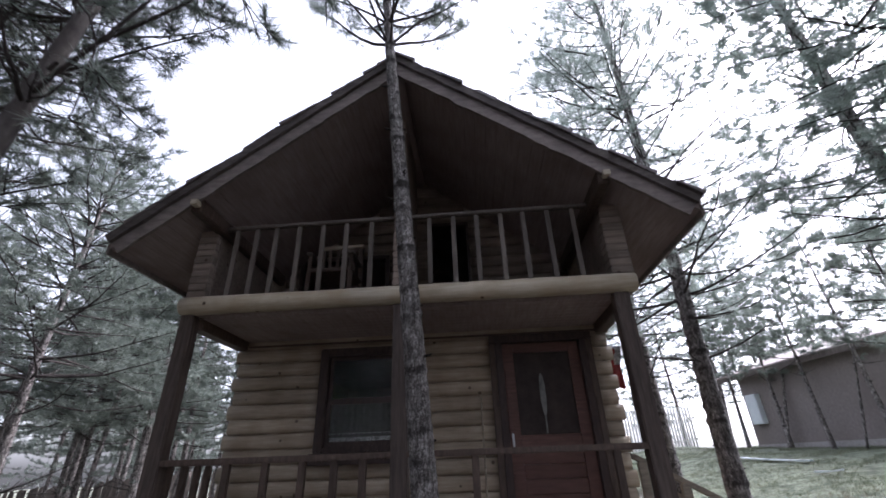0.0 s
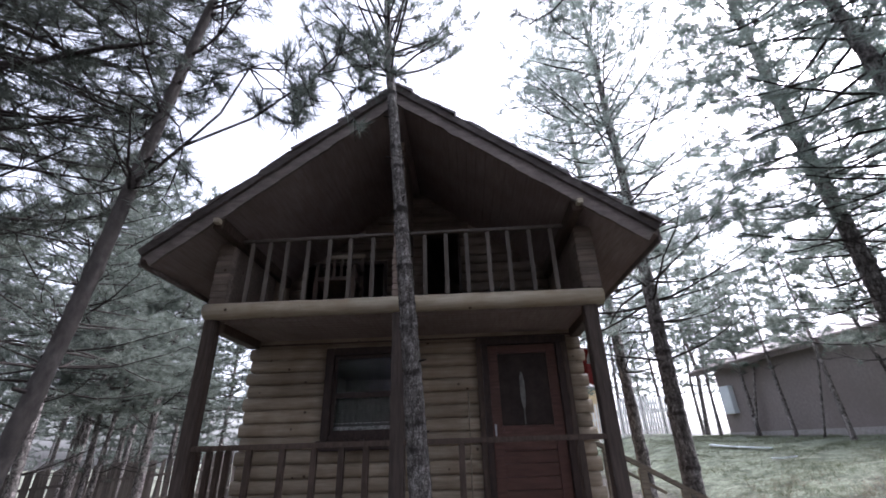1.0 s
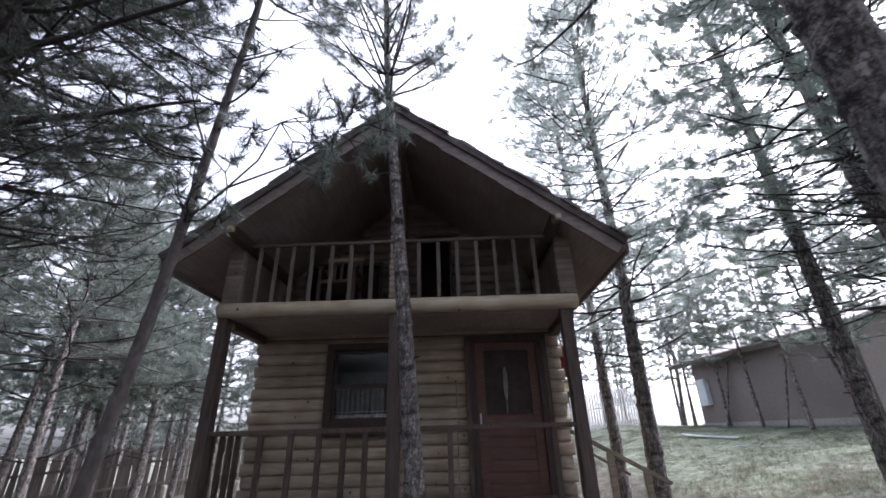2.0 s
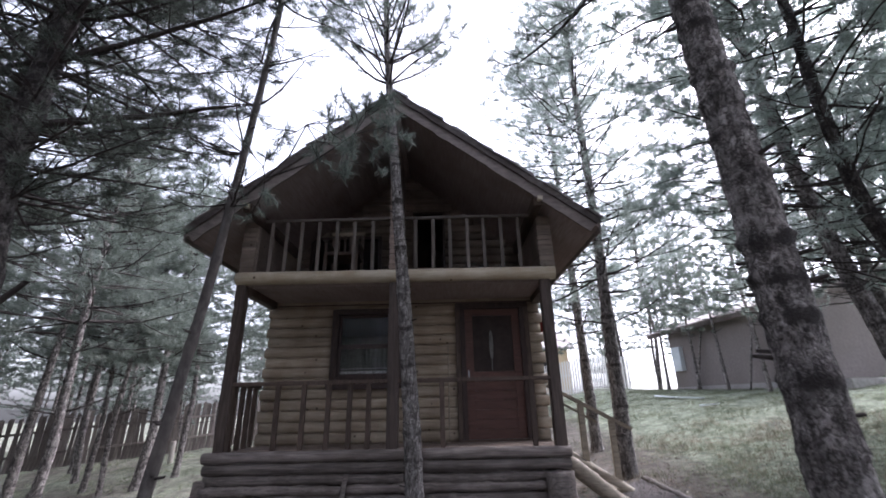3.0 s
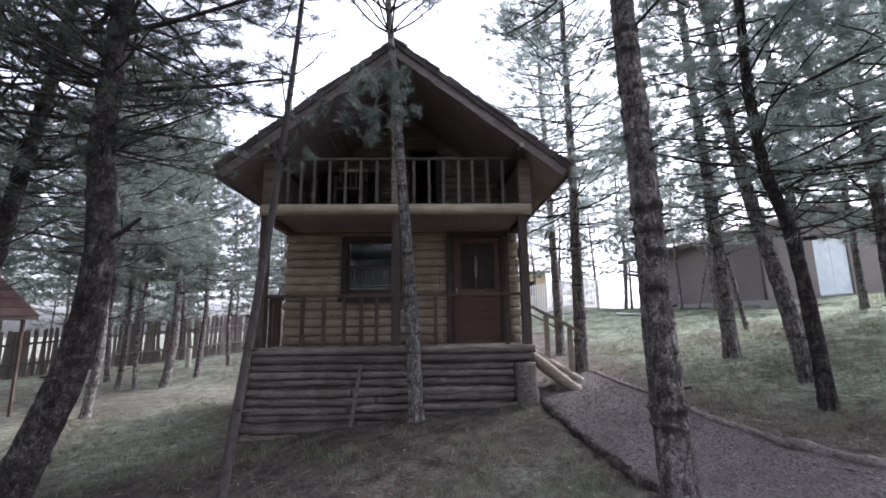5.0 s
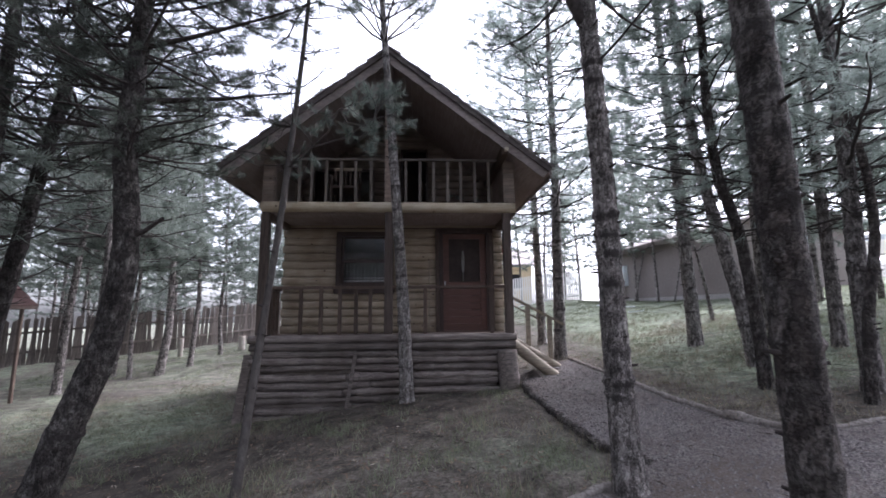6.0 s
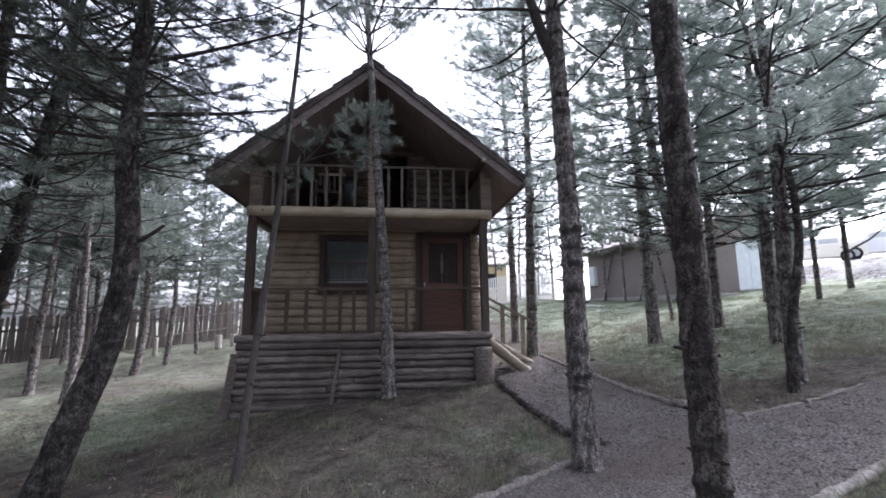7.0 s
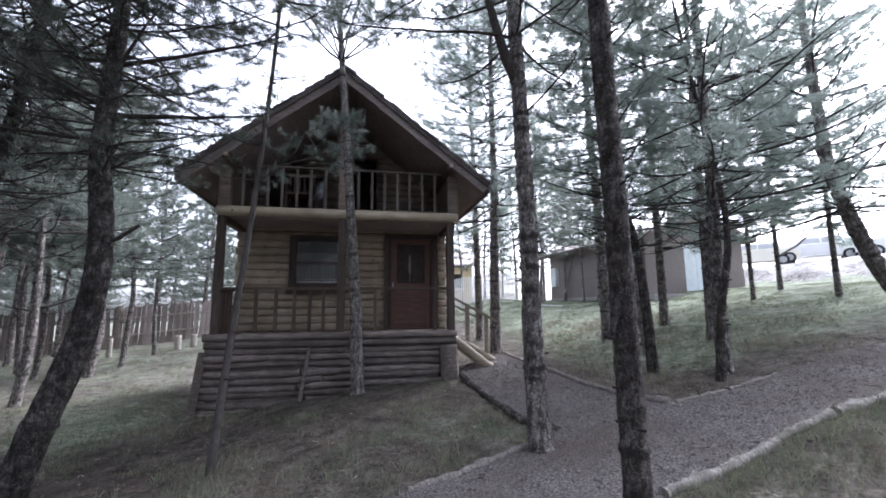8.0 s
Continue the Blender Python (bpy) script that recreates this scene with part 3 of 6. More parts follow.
def build_path():
    step = 0.07
    verts, faces, key = [], [], {}

    def vert(i, j):
        if (i, j) not in key:
            x, y = i * step, j * step
            key[(i, j)] = len(verts)
            verts.append((x, y, ground_z(x, y) + 0.014 + 0.008 * noise.noise(Vector((x * 11, y * 11, 1)))))
        return key[(i, j)]
    for i in range(-64, 200):
        for j in range(-320, 10):
            x, y = (i + 0.5) * step, (j + 0.5) * step
            wob = 0.08 * noise.noise(Vector((x * 3, y * 3, 9)))
            if inside(x + wob, y + wob, PATH_POLY):
                faces.append((vert(i, j), vert(i + 1, j), vert(i + 1, j + 1), vert(i, j + 1)))
    ob = part("path", mesh_arrays("path", verts, faces), M_GRAVEL)
    tagged(ob, "dark grey gravel footpath edged with small logs", "path", kind="structure")


def scatter_mesh(name, count, area, keep, shape, mat, label, category, seed):
    """Small uncountable bits: shape(rnd, x, y, z) gives triangles as triples of points."""
    rnd = random.Random(seed)
    verts, faces = [], []
    made = 0
    while made < count:
        x, y = rnd.uniform(area[0], area[1]), rnd.uniform(area[2], area[3])
        if not keep(x, y, rnd):
            made += 0.02
            continue
        for tri in shape(rnd, x, y, ground_z(x, y)):
            faces.append((len(verts), len(verts) + 1, len(verts) + 2))
            verts.extend(tri)
        made += 1
    ob = part(name, mesh_arrays(name, verts, faces, False), mat)
    tagged(ob, label, category, kind="stuff")


def blade(rnd, x, y, z):
    out = []
    for _ in range(5):
        bx, by = x + rnd.gauss(0, 0.025), y + rnd.gauss(0, 0.025)
        a, h = rnd.uniform(0, 6.28), rnd.uniform(0.025, 0.075)
        w = rnd.uniform(0.0022, 0.004)
        lx, ly = rnd.gauss(0, 0.035), rnd.gauss(0, 0.035)
        dx, dy = math.cos(a) * w, math.sin(a) * w
        out.append(((bx - dx, by - dy, z - 0.005), (bx + dx, by + dy, z - 0.005), (bx + lx, by + ly, z + h)))
    return out


def tall_blade(rnd, x, y, z):
    out = []
    for _ in range(7):
        bx, by = x + rnd.gauss(0, 0.04), y + rnd.gauss(0, 0.04)
        a, h = rnd.uniform(0, 6.28), rnd.uniform(0.06, 0.17)
        lx, ly = rnd.gauss(0, 0.07), rnd.gauss(0, 0.07)
        dx, dy = math.cos(a) * 0.003, math.sin(a) * 0.003
        out.append(((bx - dx, by - dy, z - 0.005), (bx + dx, by + dy, z - 0.005), (bx + lx, by + ly, z + h)))
    return out


def pebble(rnd, x, y, z):
    r = rnd.choice((0.005, 0.007, 0.009, 0.011, 0.014, 0.02))
    z += 0.014
    a = rnd.uniform(0, 6.28)
    ring = [(x + math.cos(a + k * 1.57) * r * rnd.uniform(0.7, 1.2), y + math.sin(a + k * 1.57) * r * rnd.uniform(0.7, 1.2), z + rnd.uniform(-0.3, 0.3) * r)
            for k in range(4)]
    top = (x, y, z + r * rnd.uniform(0.5, 0.9))
    return [(ring[k], ring[(k + 1) % 4], top) for k in range(4)]


def litter(rnd, x, y, z):
    a, s = rnd.uniform(0, 6.28), rnd.choice((0.012, 0.018, 0.025, 0.03, 0.05))
    w = s * rnd.uniform(0.15, 0.6)
    c, d = math.cos(a), math.sin(a)
    z += 0.006
    return [((x - c * s, y - d * s, z), (x + d * w, y - c * w, z + rnd.uniform(0, 0.012)), (x + c * s, y + d * s, z + rnd.uniform(0, 0.015)))]


def stick(rnd, x, y, z):
    """A thin fallen twig, lying nearly flat."""
    a, s, w = rnd.uniform(0, 6.28), rnd.choice((0.02, 0.03, 0.04, 0.06, 0.11)), rnd.uniform(0.002, 0.005)
    c, d = math.cos(a), math.sin(a)
    z += 0.012
    b = s * rnd.uniform(-0.25, 0.25)
    m = (x + d * b, y - c * b, z + rnd.uniform(0, 0.02))
    p, q = (x - c * s, y - d * s, z), (x + c * s, y + d * s, z + rnd.uniform(0, 0.02))
    out = []
    for e in (p, q):
        out.append((e, (m[0] + d * w, m[1] - c * w, m[2]), (m[0] - d * w, m[1] + c * w, m[2] + w)))
        out.append((e, (m[0], m[1], m[2] + 2 * w), (m[0] + d * w, m[1] - c * w, m[2])))
    return out


build_ground()
build_path()
OFF_CABIN = [(-2.4, -1.2), (2.4, -1.2), (2.4, 4.8), (-2.4, 4.8)]
scatter_mesh("grass", 34000, (-13, 14, -10, 12),
             lambda x, y, r: r.random() < grassiness(x, y) * max(0, 1 - 1.7 * soil_shade(x, y)) * (0.42 + 1.5 * noise.noise(Vector((x * 1.1, y * 1.1, 2)))) * 1.8 and not inside(x, y, PATH_POLY) and not inside(x, y, OFF_CABIN),
             blade, M_GRASS, "short thin green grass on the forest floor", "grass", 11)
scatter_mesh("dry_grass", 3400, (-8, 9, -9.5, 4),
             lambda x, y, r: r.random() < 0.2 - soil_shade(x, y) + noise.noise(Vector((x * 0.8, y * 0.8, 5))) and not inside(x, y, PATH_POLY) and not inside(x, y, OFF_CABIN),
             tall_blade, M_STRAW, "dry straw-coloured grass tufts among the litter", "grass", 12)
scatter_mesh("grass_tufts", 900, (-4.5, 2.2, -6.6, -1.4),
             lambda x, y, r: r.random() < 0.12 + 1.4 * noise.noise(Vector((x * 1.3, y * 1.3, 21))) + 0.3 * (y < -4.3) and not inside(x, y, PATH_POLY),
             tall_blade, M_GRASS, "small green grass tufts on the bare slope before the cabin", "grass", 18)


def below_logs(x, y, r):
    edge = np.interp(x, [q[0] for q in NEAR_LOGS], [q[1] for q in NEAR_LOGS])
    return edge - 0.06 - abs(r.gauss(0, 0.35)) < y < edge - 0.05


scatter_mesh("verge_grass", 420, (2.6, 7, -8.2, -6.3), below_logs, tall_blade, M_GRASS, "taller green grass hanging over the edging logs", "grass", 16)
scatter_mesh("gravel_stones", 24000, (-1, 9, -9, 0.5), lambda x, y, r: inside(x, y, PATH_POLY), pebble, M_PEBBLE,
             "small grey gravel stones on the footpath", "gravel", 13)
scatter_mesh("fallen_litter", 26000, (-8, 8, -9.5, 3), lambda x, y, r: not inside(x, y, OFF_CABIN), litter, M_LITTER,
             "brown fallen bark flakes and leaves", "litter", 14)
scatter_mesh("dry_leaves", 2600, (-8, 9, -9.5, 3), lambda x, y, r: r.random() < 0.5 + noise.noise(Vector((x * 0.9, y * 0.9, 12))) and not inside(x, y, OFF_CABIN), litter, M_FLAKE,
             "pale dry leaves and straw scraps on the ground", "leaves", 17)
scatter_mesh("fallen_twigs", 3600, (-7, 8, -9.5, 2), lambda x, y, r: not inside(x, y, OFF_CABIN), stick, M_TWIG, "thin grey fallen twigs on the ground", "twigs", 15)


def edging_log(run, r, seed, label, mat):
    """A long crooked log that follows a short run of points on the ground."""
    pts = [np.array((x, y, ground_z(x, y) + r * 0.35)) for x, y in run]
    mid = pts[len(pts) // 2].copy()
    mid[2] -= r * 0.35
    ob = thing("edging_log", label, "log", mid, "logs edging the path")
    path = []
    for a, b in zip(pts, pts[1:]):
        n = max(3, int(np.linalg.norm(b - a) / 0.04))
        path += [a + (b - a) * k / n - mid for k in range(n)]
    path.append(pts[-1] - mid)
    path = np.array(path)
    ker = np.hanning(9)[1:-1]
    ker /= ker.sum()
    for ax in range(3):
        ext = np.concatenate([np.full(3, path[0, ax]), path[:, ax], np.full(3, path[-1, ax])])
        path[:, ax] = np.convolve(ext, ker, "valid")
    rad = np.linspace(r, r * 0.8, len(path))
    rad = rad * (1 + 0.14 * np.sin(np.arange(len(path)) * 0.55 + seed))
    verts, faces = tube(path, rad, 12, 0.5, seed, 13.0)
    last = (len(path) - 1) * 12
    for base in (0, last):
        c = len(verts)
        verts.append(np.mean(verts[base:base + 12], axis=0))
        faces += [(base + k, base + (k + 1) % 12, c, c) for k in range(12)]
    me = bpy.data.meshes.new("log")
    me.from_pydata([tuple(v) for v in verts], [], [tuple(dict.fromkeys(f)) for f in faces])
    me.polygons.foreach_set("use_smooth", [len(p.vertices) == 4 for p in me.polygons])
    part("log", me, mat, ob)


DARK_LOG, GREY_LOG = "bark-covered log edging the gravel path", "peeled grey log edging the gravel path"
edging_log(LEFT_EDGE[:4], 0.062, 1, DARK_LOG, M_BARK_DARK)
edging_log(LEFT_EDGE[3:], 0.056, 2, DARK_LOG, M_BARK_DARK)
edging_log(RIGHT_EDGE[:3], 0.046, 3, GREY_LOG, M_DRIFT)
edging_log(RIGHT_EDGE[2:5], 0.05, 4, GREY_LOG, M_DRIFT)
edging_log([(3.82, -4.44), (4.05, -5.17)], 0.056, 5, GREY_LOG, M_DRIFT)
edging_log(LOG_LOW, 0.04, 6, "peeled crooked log lying beside the path", M_DRIFT)
edging_log(FAR_EDGE[:2], 0.03, 7, "half-buried thin log at the path's bend", M_DRIFT)
edging_log(FAR_EDGE[1:3], 0.025, 8, "half-buried thin log at the path's bend", M_DRIFT)
edging_log(NEAR_LOGS[:5], 0.046, 9, "long pale grey log at the path's lower side", M_PALELOG)
edging_log(NEAR_LOGS[4:], 0.055, 10, "pale grey log at the path's lower side", M_PALELOG)


# ---- the cabin ----
CX = 0.05                      # the ridge line
DECK, CEIL, FLOOR2 = 1.13, 3.40, 3.58
WL, WR = -2.19, 2.33           # the side walls' outer faces
FRONT = -1.13                  # the porch's front line
RIDGE, EAVE, HALF = 6.40, 4.12, 2.93
ROOF_Y0, ROOF_Y1 = -1.70, 5.2
PITCH = (RIDGE - EAVE) / HALF
BACK = 4.6


def roof_z(x):
    return RIDGE - abs(x - CX) * PITCH


cabin = thing("cabin", "two-storey log cabin with a porch, balcony and steep brown roof", "house")


def log_rows(wall, x0, x1, z0, z1, pitch, y, openings, seed, top=None, mat=None):
    """Siding logs in courses, cut at openings given as x0, x1, z0, z1."""
    z, k = z0 + pitch / 2, 0
    while z + pitch / 2 <= z1 + 0.001:
        a, b = x0, x1
        if top:
            a, b = max(a, CX - top(z + pitch / 2)), min(b, CX + top(z + pitch / 2))
        spans = [(a, b)]
        for ox0, ox1, oz0, oz1 in openings:
            if oz0 < z + pitch * 0.3 and oz1 > z - pitch * 0.3:
                cut = []
                for s0, s1 in spans:
                    if ox0 > s0:
                        cut.append((s0, min(s1, ox0)))
                    if ox1 < s1:
                        cut.append((max(s0, ox1), s1))
                spans = [s for s in cut if s[1] - s[0] > 0.03]
        for s0, s1 in spans:
            if s1 - s0 > 0.05:
                e = 0.02 * ((k % 2) * 2 - 1)
                part("log", half_log(s0 + (e if s0 == x0 else 0), s1 + (e if s1 == x1 else 0), z, pitch, y, seed + k), mat or M_LOG, wall)
        z += pitch
        k += 1


def backing(x0, x1, y0, y1, z0, z1, openings):
    """A wall slab with real openings: the pieces left, right, under and over each opening."""
    bm = bmesh.new()
    xs = sorted({x0, x1, *[o[0] for o in openings], *[o[1] for o in openings]})
    for a, b in zip(xs, xs[1:]):
        mid, z = (a + b) / 2, z0
        for o in sorted((o for o in openings if o[0] <= mid <= o[1]), key=lambda o: o[2]):
            if o[2] > z:
                box(a, b, y0, y1, z, o[2], bm=bm)
            z = o[3]
        if z < z1:
            box(a, b, y0, y1, z, z1, bm=bm)
    bmesh.ops.remove_doubles(bm, verts=bm.verts[:], dist=0.0005)
    return bm


WINDOW = (-1.07, -0.02, 2.08, 3.2)
DOOR = (1.02, 2.1, DECK, 3.22)
wall = part("wall", backing(WL, WR, 0.0, 0.1, DECK, CEIL, [WINDOW, DOOR]), M_LOG, cabin, "front wall of round varnished pine siding logs")
log_rows(wall, WL - 0.03, WR + 0.06, DECK, CEIL + 0.05, 0.1655, 0.0,
         [(-1.13, 0.04, 1.94, 3.24), (0.95, 2.17, 1.0, 3.28)], 100)

# upper front wall, under the gable
UPY = 0.7                      # the loft wall stands back from the lower front
UPWIN = (-1.85, -0.45, 3.72, 4.85)
UPDOOR = (0.17, 0.8, FLOOR2, 5.35)


def gable_slab(y0, y1, z0, openings):
    bm = bmesh.new()
    xs = sorted({CX - 2.3, CX, CX + 2.3, *[o[0] for o in openings], *[o[1] for o in openings]})
    for a, b in zip(xs, xs[1:]):
        mid, cuts = (a + b) / 2, []
        z = z0
        for o in openings:
            if o[0] <= mid <= o[1]:
                cuts.append((z, o[2], False))
                z = o[3]
        cuts.append((z, None, True))
        for s0, s1, sloped in cuts:
            if not sloped and s1 - s0 < 0.01:
                continue
            ta, tb = (roof_z(a) - 0.13, roof_z(b) - 0.13) if sloped else (s1, s1)
            vs = [bm.verts.new(p) for p in ((a, y0, s0), (b, y0, s0), (b, y0, tb), (a, y0, ta), (a, y1, s0), (b, y1, s0), (b, y1, tb), (a, y1, ta))]
            for f in ((0, 1, 2, 3), (5, 4, 7, 6), (0, 3, 7, 4), (1, 5, 6, 2), (3, 2, 6, 7), (0, 4, 5, 1)):
                bm.faces.new([vs[i] for i in f])
    return bm


upper = part("upper_wall", gable_slab(UPY, UPY + 0.1, FLOOR2, [UPWIN, UPDOOR]), M_LOFT, cabin, "gable wall of dark pine siding logs")
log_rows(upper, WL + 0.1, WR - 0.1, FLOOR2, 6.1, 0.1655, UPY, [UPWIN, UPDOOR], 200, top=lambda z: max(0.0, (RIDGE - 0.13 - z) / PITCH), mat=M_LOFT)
part("back_wall", gable_slab(BACK - 0.1, BACK, 0.0, []), M_ROOM, cabin)

# side walls with siding logs
for side, x, sgn in (("left", WL, 1), ("right", WR, -1)):
    sw = part("side_wall", box(min(x, x + sgn * 0.1), max(x, x + sgn * 0.1), 0.1, BACK - 0.1, -0.1, roof_z(x) - 0.14, 0.002), M_LOG, cabin)
    z, k = DECK + 0.083, 0
    while z < roof_z(x) - 0.2:
        y0 = -1.1 if z > FLOOR2 else 0.0
        bm = half_log(y0 + 0.02 * (k % 2), BACK, z, 0.1655, 0.0, 300 + k, "y")
        if sgn < 0:
            bm.transform(Matrix.Scale(-1, 4, (1, 0, 0)))
            bmesh.ops.reverse_faces(bm, faces=bm.faces[:])
        bm.transform(Matrix.Translation((x, 0, 0)))
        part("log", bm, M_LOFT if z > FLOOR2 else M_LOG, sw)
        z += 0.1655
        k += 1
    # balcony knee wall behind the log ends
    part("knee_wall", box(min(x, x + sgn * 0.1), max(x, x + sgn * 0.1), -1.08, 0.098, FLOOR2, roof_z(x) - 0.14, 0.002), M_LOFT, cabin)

# stacked log ends at the balcony's front corners and its middle
for name, x0, x1, ztop in (("corner_pillar", 2.22, 2.44, 4.42), ("corner_pillar", -2.31, -2.1, 4.42), ("middle_pillar", -0.05, 0.085, 5.9)):
    st = part(name, box(x0 + 0.012, x1 - 0.012, FRONT + 0.02, FRONT + 0.3 if name[0] == "c" else -0.02, FLOOR2 + 0.02, min(ztop, roof_z(x1 if x1 > 0 else x0) - 0.14), 0.003), M_LOFT, cabin)
    z, k = FLOOR2 + 0.02, 0
    while z < ztop - 0.08:
        corner = name[0] == "c"
        e = random.uniform(-0.003, 0.003) if corner else random.uniform(-0.005, 0.005)
        part("log_end", box(x0 + e, x1 + e, FRONT - 0.03 + e, FRONT + 0.16, z + 0.001 if corner else z + 0.003, z + 0.081 if corner else z + 0.079, 0.008), M_LOFT if corner else M_LOG_END, st)
        z += 0.082
        k += 1

# porch deck
deck = part("deck", box(WL - 0.1, WR + 0.02, FRONT + 0.06, 0.0, DECK - 0.12, DECK - 0.035, 0.004), M_DECK, cabin, "plank porch deck")
for k in range(9):
    y = FRONT + 0.03 + k * 0.122
    part("plank", box(WL - 0.13, WR + 0.03, y, y + 0.115, DECK - 0.034, DECK - random.uniform(0, 0.004), 0.004), M_DECK, deck)
part("floor_slab", box(WL, WR, 0.1, BACK - 0.1, DECK - 0.12, DECK - 0.002, 0.002), M_ROOM, cabin)
for k, (z, r) in enumerate(((DECK - 0.045, 0.072), (DECK - 0.185, 0.07))):
    part("edge_log", log_mesh("edge_log", (-2.42 + 0.03 * k, FRONT - 0.01, z), (2.37 - 0.02 * k, FRONT - 0.01, z), r, r * 0.96, 14, 22, 0.035, 0.0, 40 + k), M_SKIRT, cabin,
         "long round log at the deck's edge")

# skirt of crooked logs below the deck
skirt = part("skirt", box(-2.34, 2.0, FRONT + 0.05, FRONT + 0.1, -0.55, DECK - 0.2, 0.002), M_SKIRT, cabin, "skirt of weathered crooked logs under the deck")
rows = [(0.81, 0.066), (0.685, 0.066), (0.555, 0.064), (0.425, 0.07), (0.29, 0.066), (0.155, 0.07), (0.015, 0.072), (-0.13, 0.074), (-0.28, 0.076)]
for k, (z, r) in enumerate(rows):
    cut = random.uniform(-0.75, -0.45) if k % 2 else random.uniform(-0.3, 0.6)
    right_end = 2.02 if k < 5 else 2.3
    tilt = 0.03 * (k - 2) * 0.4 + 0.06 * (k > 5)
    for a, b in ((-2.37 - 0.01 * k, cut), (cut + 0.015, right_end)):
        zz0, zz1 = z - tilt * (a + 2.4) * -0.12 + random.uniform(-0.012, 0.012), z + random.uniform(-0.02, 0.012) + 0.03 * (k > 3) * (b > 0)
        part("log", log_mesh("log", (a, FRONT - 0.01 + random.uniform(-0.015, 0.02), zz0), (b, FRONT - 0.01 + random.uniform(-0.015, 0.02), zz1), r * random.uniform(0.82, 1.02), r * random.uniform(0.76, 0.98), 14, 34, 0.2,
                             random.uniform(-0.022, 0.022), 60 + 2 * k + (a > -2)), M_SKIRT, skirt)
for x, sgn in ((-2.36, 1), (2.3, -1)):
    for k in range(6):
        z = 0.8 - 0.15 * k
        part("log", log_mesh("log", (x, FRONT + 0.08, z), (x, BACK, z), 0.075, 0.07, 8, 10, 0.06, 0, 90 + k), M_SKIRT, skirt)
part("stake", slanted((-0.68, FRONT - 0.13, -0.22), (-0.52, FRONT - 0.1, 0.88), 0.12, 0.06), M_SKIRT, cabin, "upright split stake holding the skirt logs")
part("slanted_board", slanted((-2.56, FRONT - 0.06, -0.5), (-2.4, FRONT - 0.02, 0.83), 0.12, 0.14), M_SKIRT, cabin, "leaning corner timber")
part("corner_stump", log_mesh("corner_stump", (2.21, FRONT - 0.1, 0.02), (2.18, FRONT - 0.1, 0.86), 0.19, 0.172, 18, 14, 0.07, 0, 33), M_SKIRT, cabin,
     "short thick upright log at the porch's corner")

# posts, beam and porch ceiling
for x0, x1 in ((-2.31, -2.165), (-0.04, 0.115), (2.19, 2.34)):
    part("post", box(x0, x1, FRONT - 0.03, FRONT + 0.115, DECK, CEIL + 0.02, 0.012), M_POST, cabin, "dark stained square porch post")
part("balcony_beam", log_mesh("balcony_beam", (-2.31, FRONT - 0.02, 3.505), (2.42, FRONT - 0.02, 3.49), 0.098, 0.098, 18, 26, 0.025, 0, 17), M_BEAM, cabin, "pale peeled log beam")
ceil = part("porch_ceiling", box(WL - 0.05, WR + 0.05, FRONT + 0.06, 0.0, CEIL, CEIL + 0.03, 0.003), M_SOFFIT, cabin, "dark boarded porch ceiling")
for k in range(9):
    y = FRONT + 0.07 + k * 0.116
    part("ceiling_board", box(WL, WR, y, y + 0.11, CEIL - 0.022, CEIL - 0.003, 0.004), M_SOFFIT, ceil)
for x in (WL + 0.02, WR - 0.02):
    part("side_beam", box(x - 0.07, x + 0.07, FRONT + 0.07, -0.062, CEIL - 0.13, CEIL + 0.16, 0.01), M_RAIL, cabin)
part("head_trim", box(WL + 0.1, WR - 0.05, -0.085, -0.05, CEIL - 0.1, CEIL - 0.08, 0.004), M_RAIL, cabin)
bal_floor = part("balcony_floor", box(WL, WR, FRONT + 0.05, 0.098, CEIL + 0.033, FLOOR2, 0.004), M_DECK, cabin)
part("loft_floor", box(WL + 0.1, WR - 0.1, 0.1, BACK - 0.1, CEIL + 0.03, FLOOR2, 0.002), M_ROOM, cabin)

# porch railing
railing = part("porch_railing", box(-2.17, 2.2, FRONT - 0.02, FRONT + 0.07, 1.975, 2.028, 0.01), M_RAIL, cabin, "brown porch rail on widely spaced balusters")
for x in (-1.54, -1.18, -0.84, -0.55, -0.29, 0.71, 1.93):
    part("baluster", box(x - 0.032, x + 0.032, FRONT, FRONT + 0.05, DECK, 1.975, 0.006), M_RAIL, railing)
side_rail = part("side_railing", box(-2.29, -2.2, FRONT + 0.116, -0.07, 1.975, 2.028, 0.01), M_RAIL, cabin)
for y in (-0.86, -0.62, -0.4, -0.2):
    part("baluster", box(-2.28, -2.215, y - 0.026, y + 0.026, DECK, 1.975, 0.006), M_RAIL, side_rail)

# balcony railing
for x0, x1, xs in ((-2.09, -0.052, (-1.88, -1.65, -1.42, -1.15, -0.87, -0.6, -0.31)), (0.088, 2.2, (0.35, 0.62, 0.88, 1.15, 1.40, 1.67, 1.94))):
    br = part("balcony_railing", box(x0, x1, FRONT - 0.02, FRONT + 0.045, 4.42, 4.462, 0.008), M_BALUSTER, cabin, "faded balcony rail with slim balusters")
    for x in xs:
        part("baluster", box(x - 0.026, x + 0.026, FRONT, FRONT + 0.035, 3.585, 4.42, 0.006), M_BALUSTER, br)

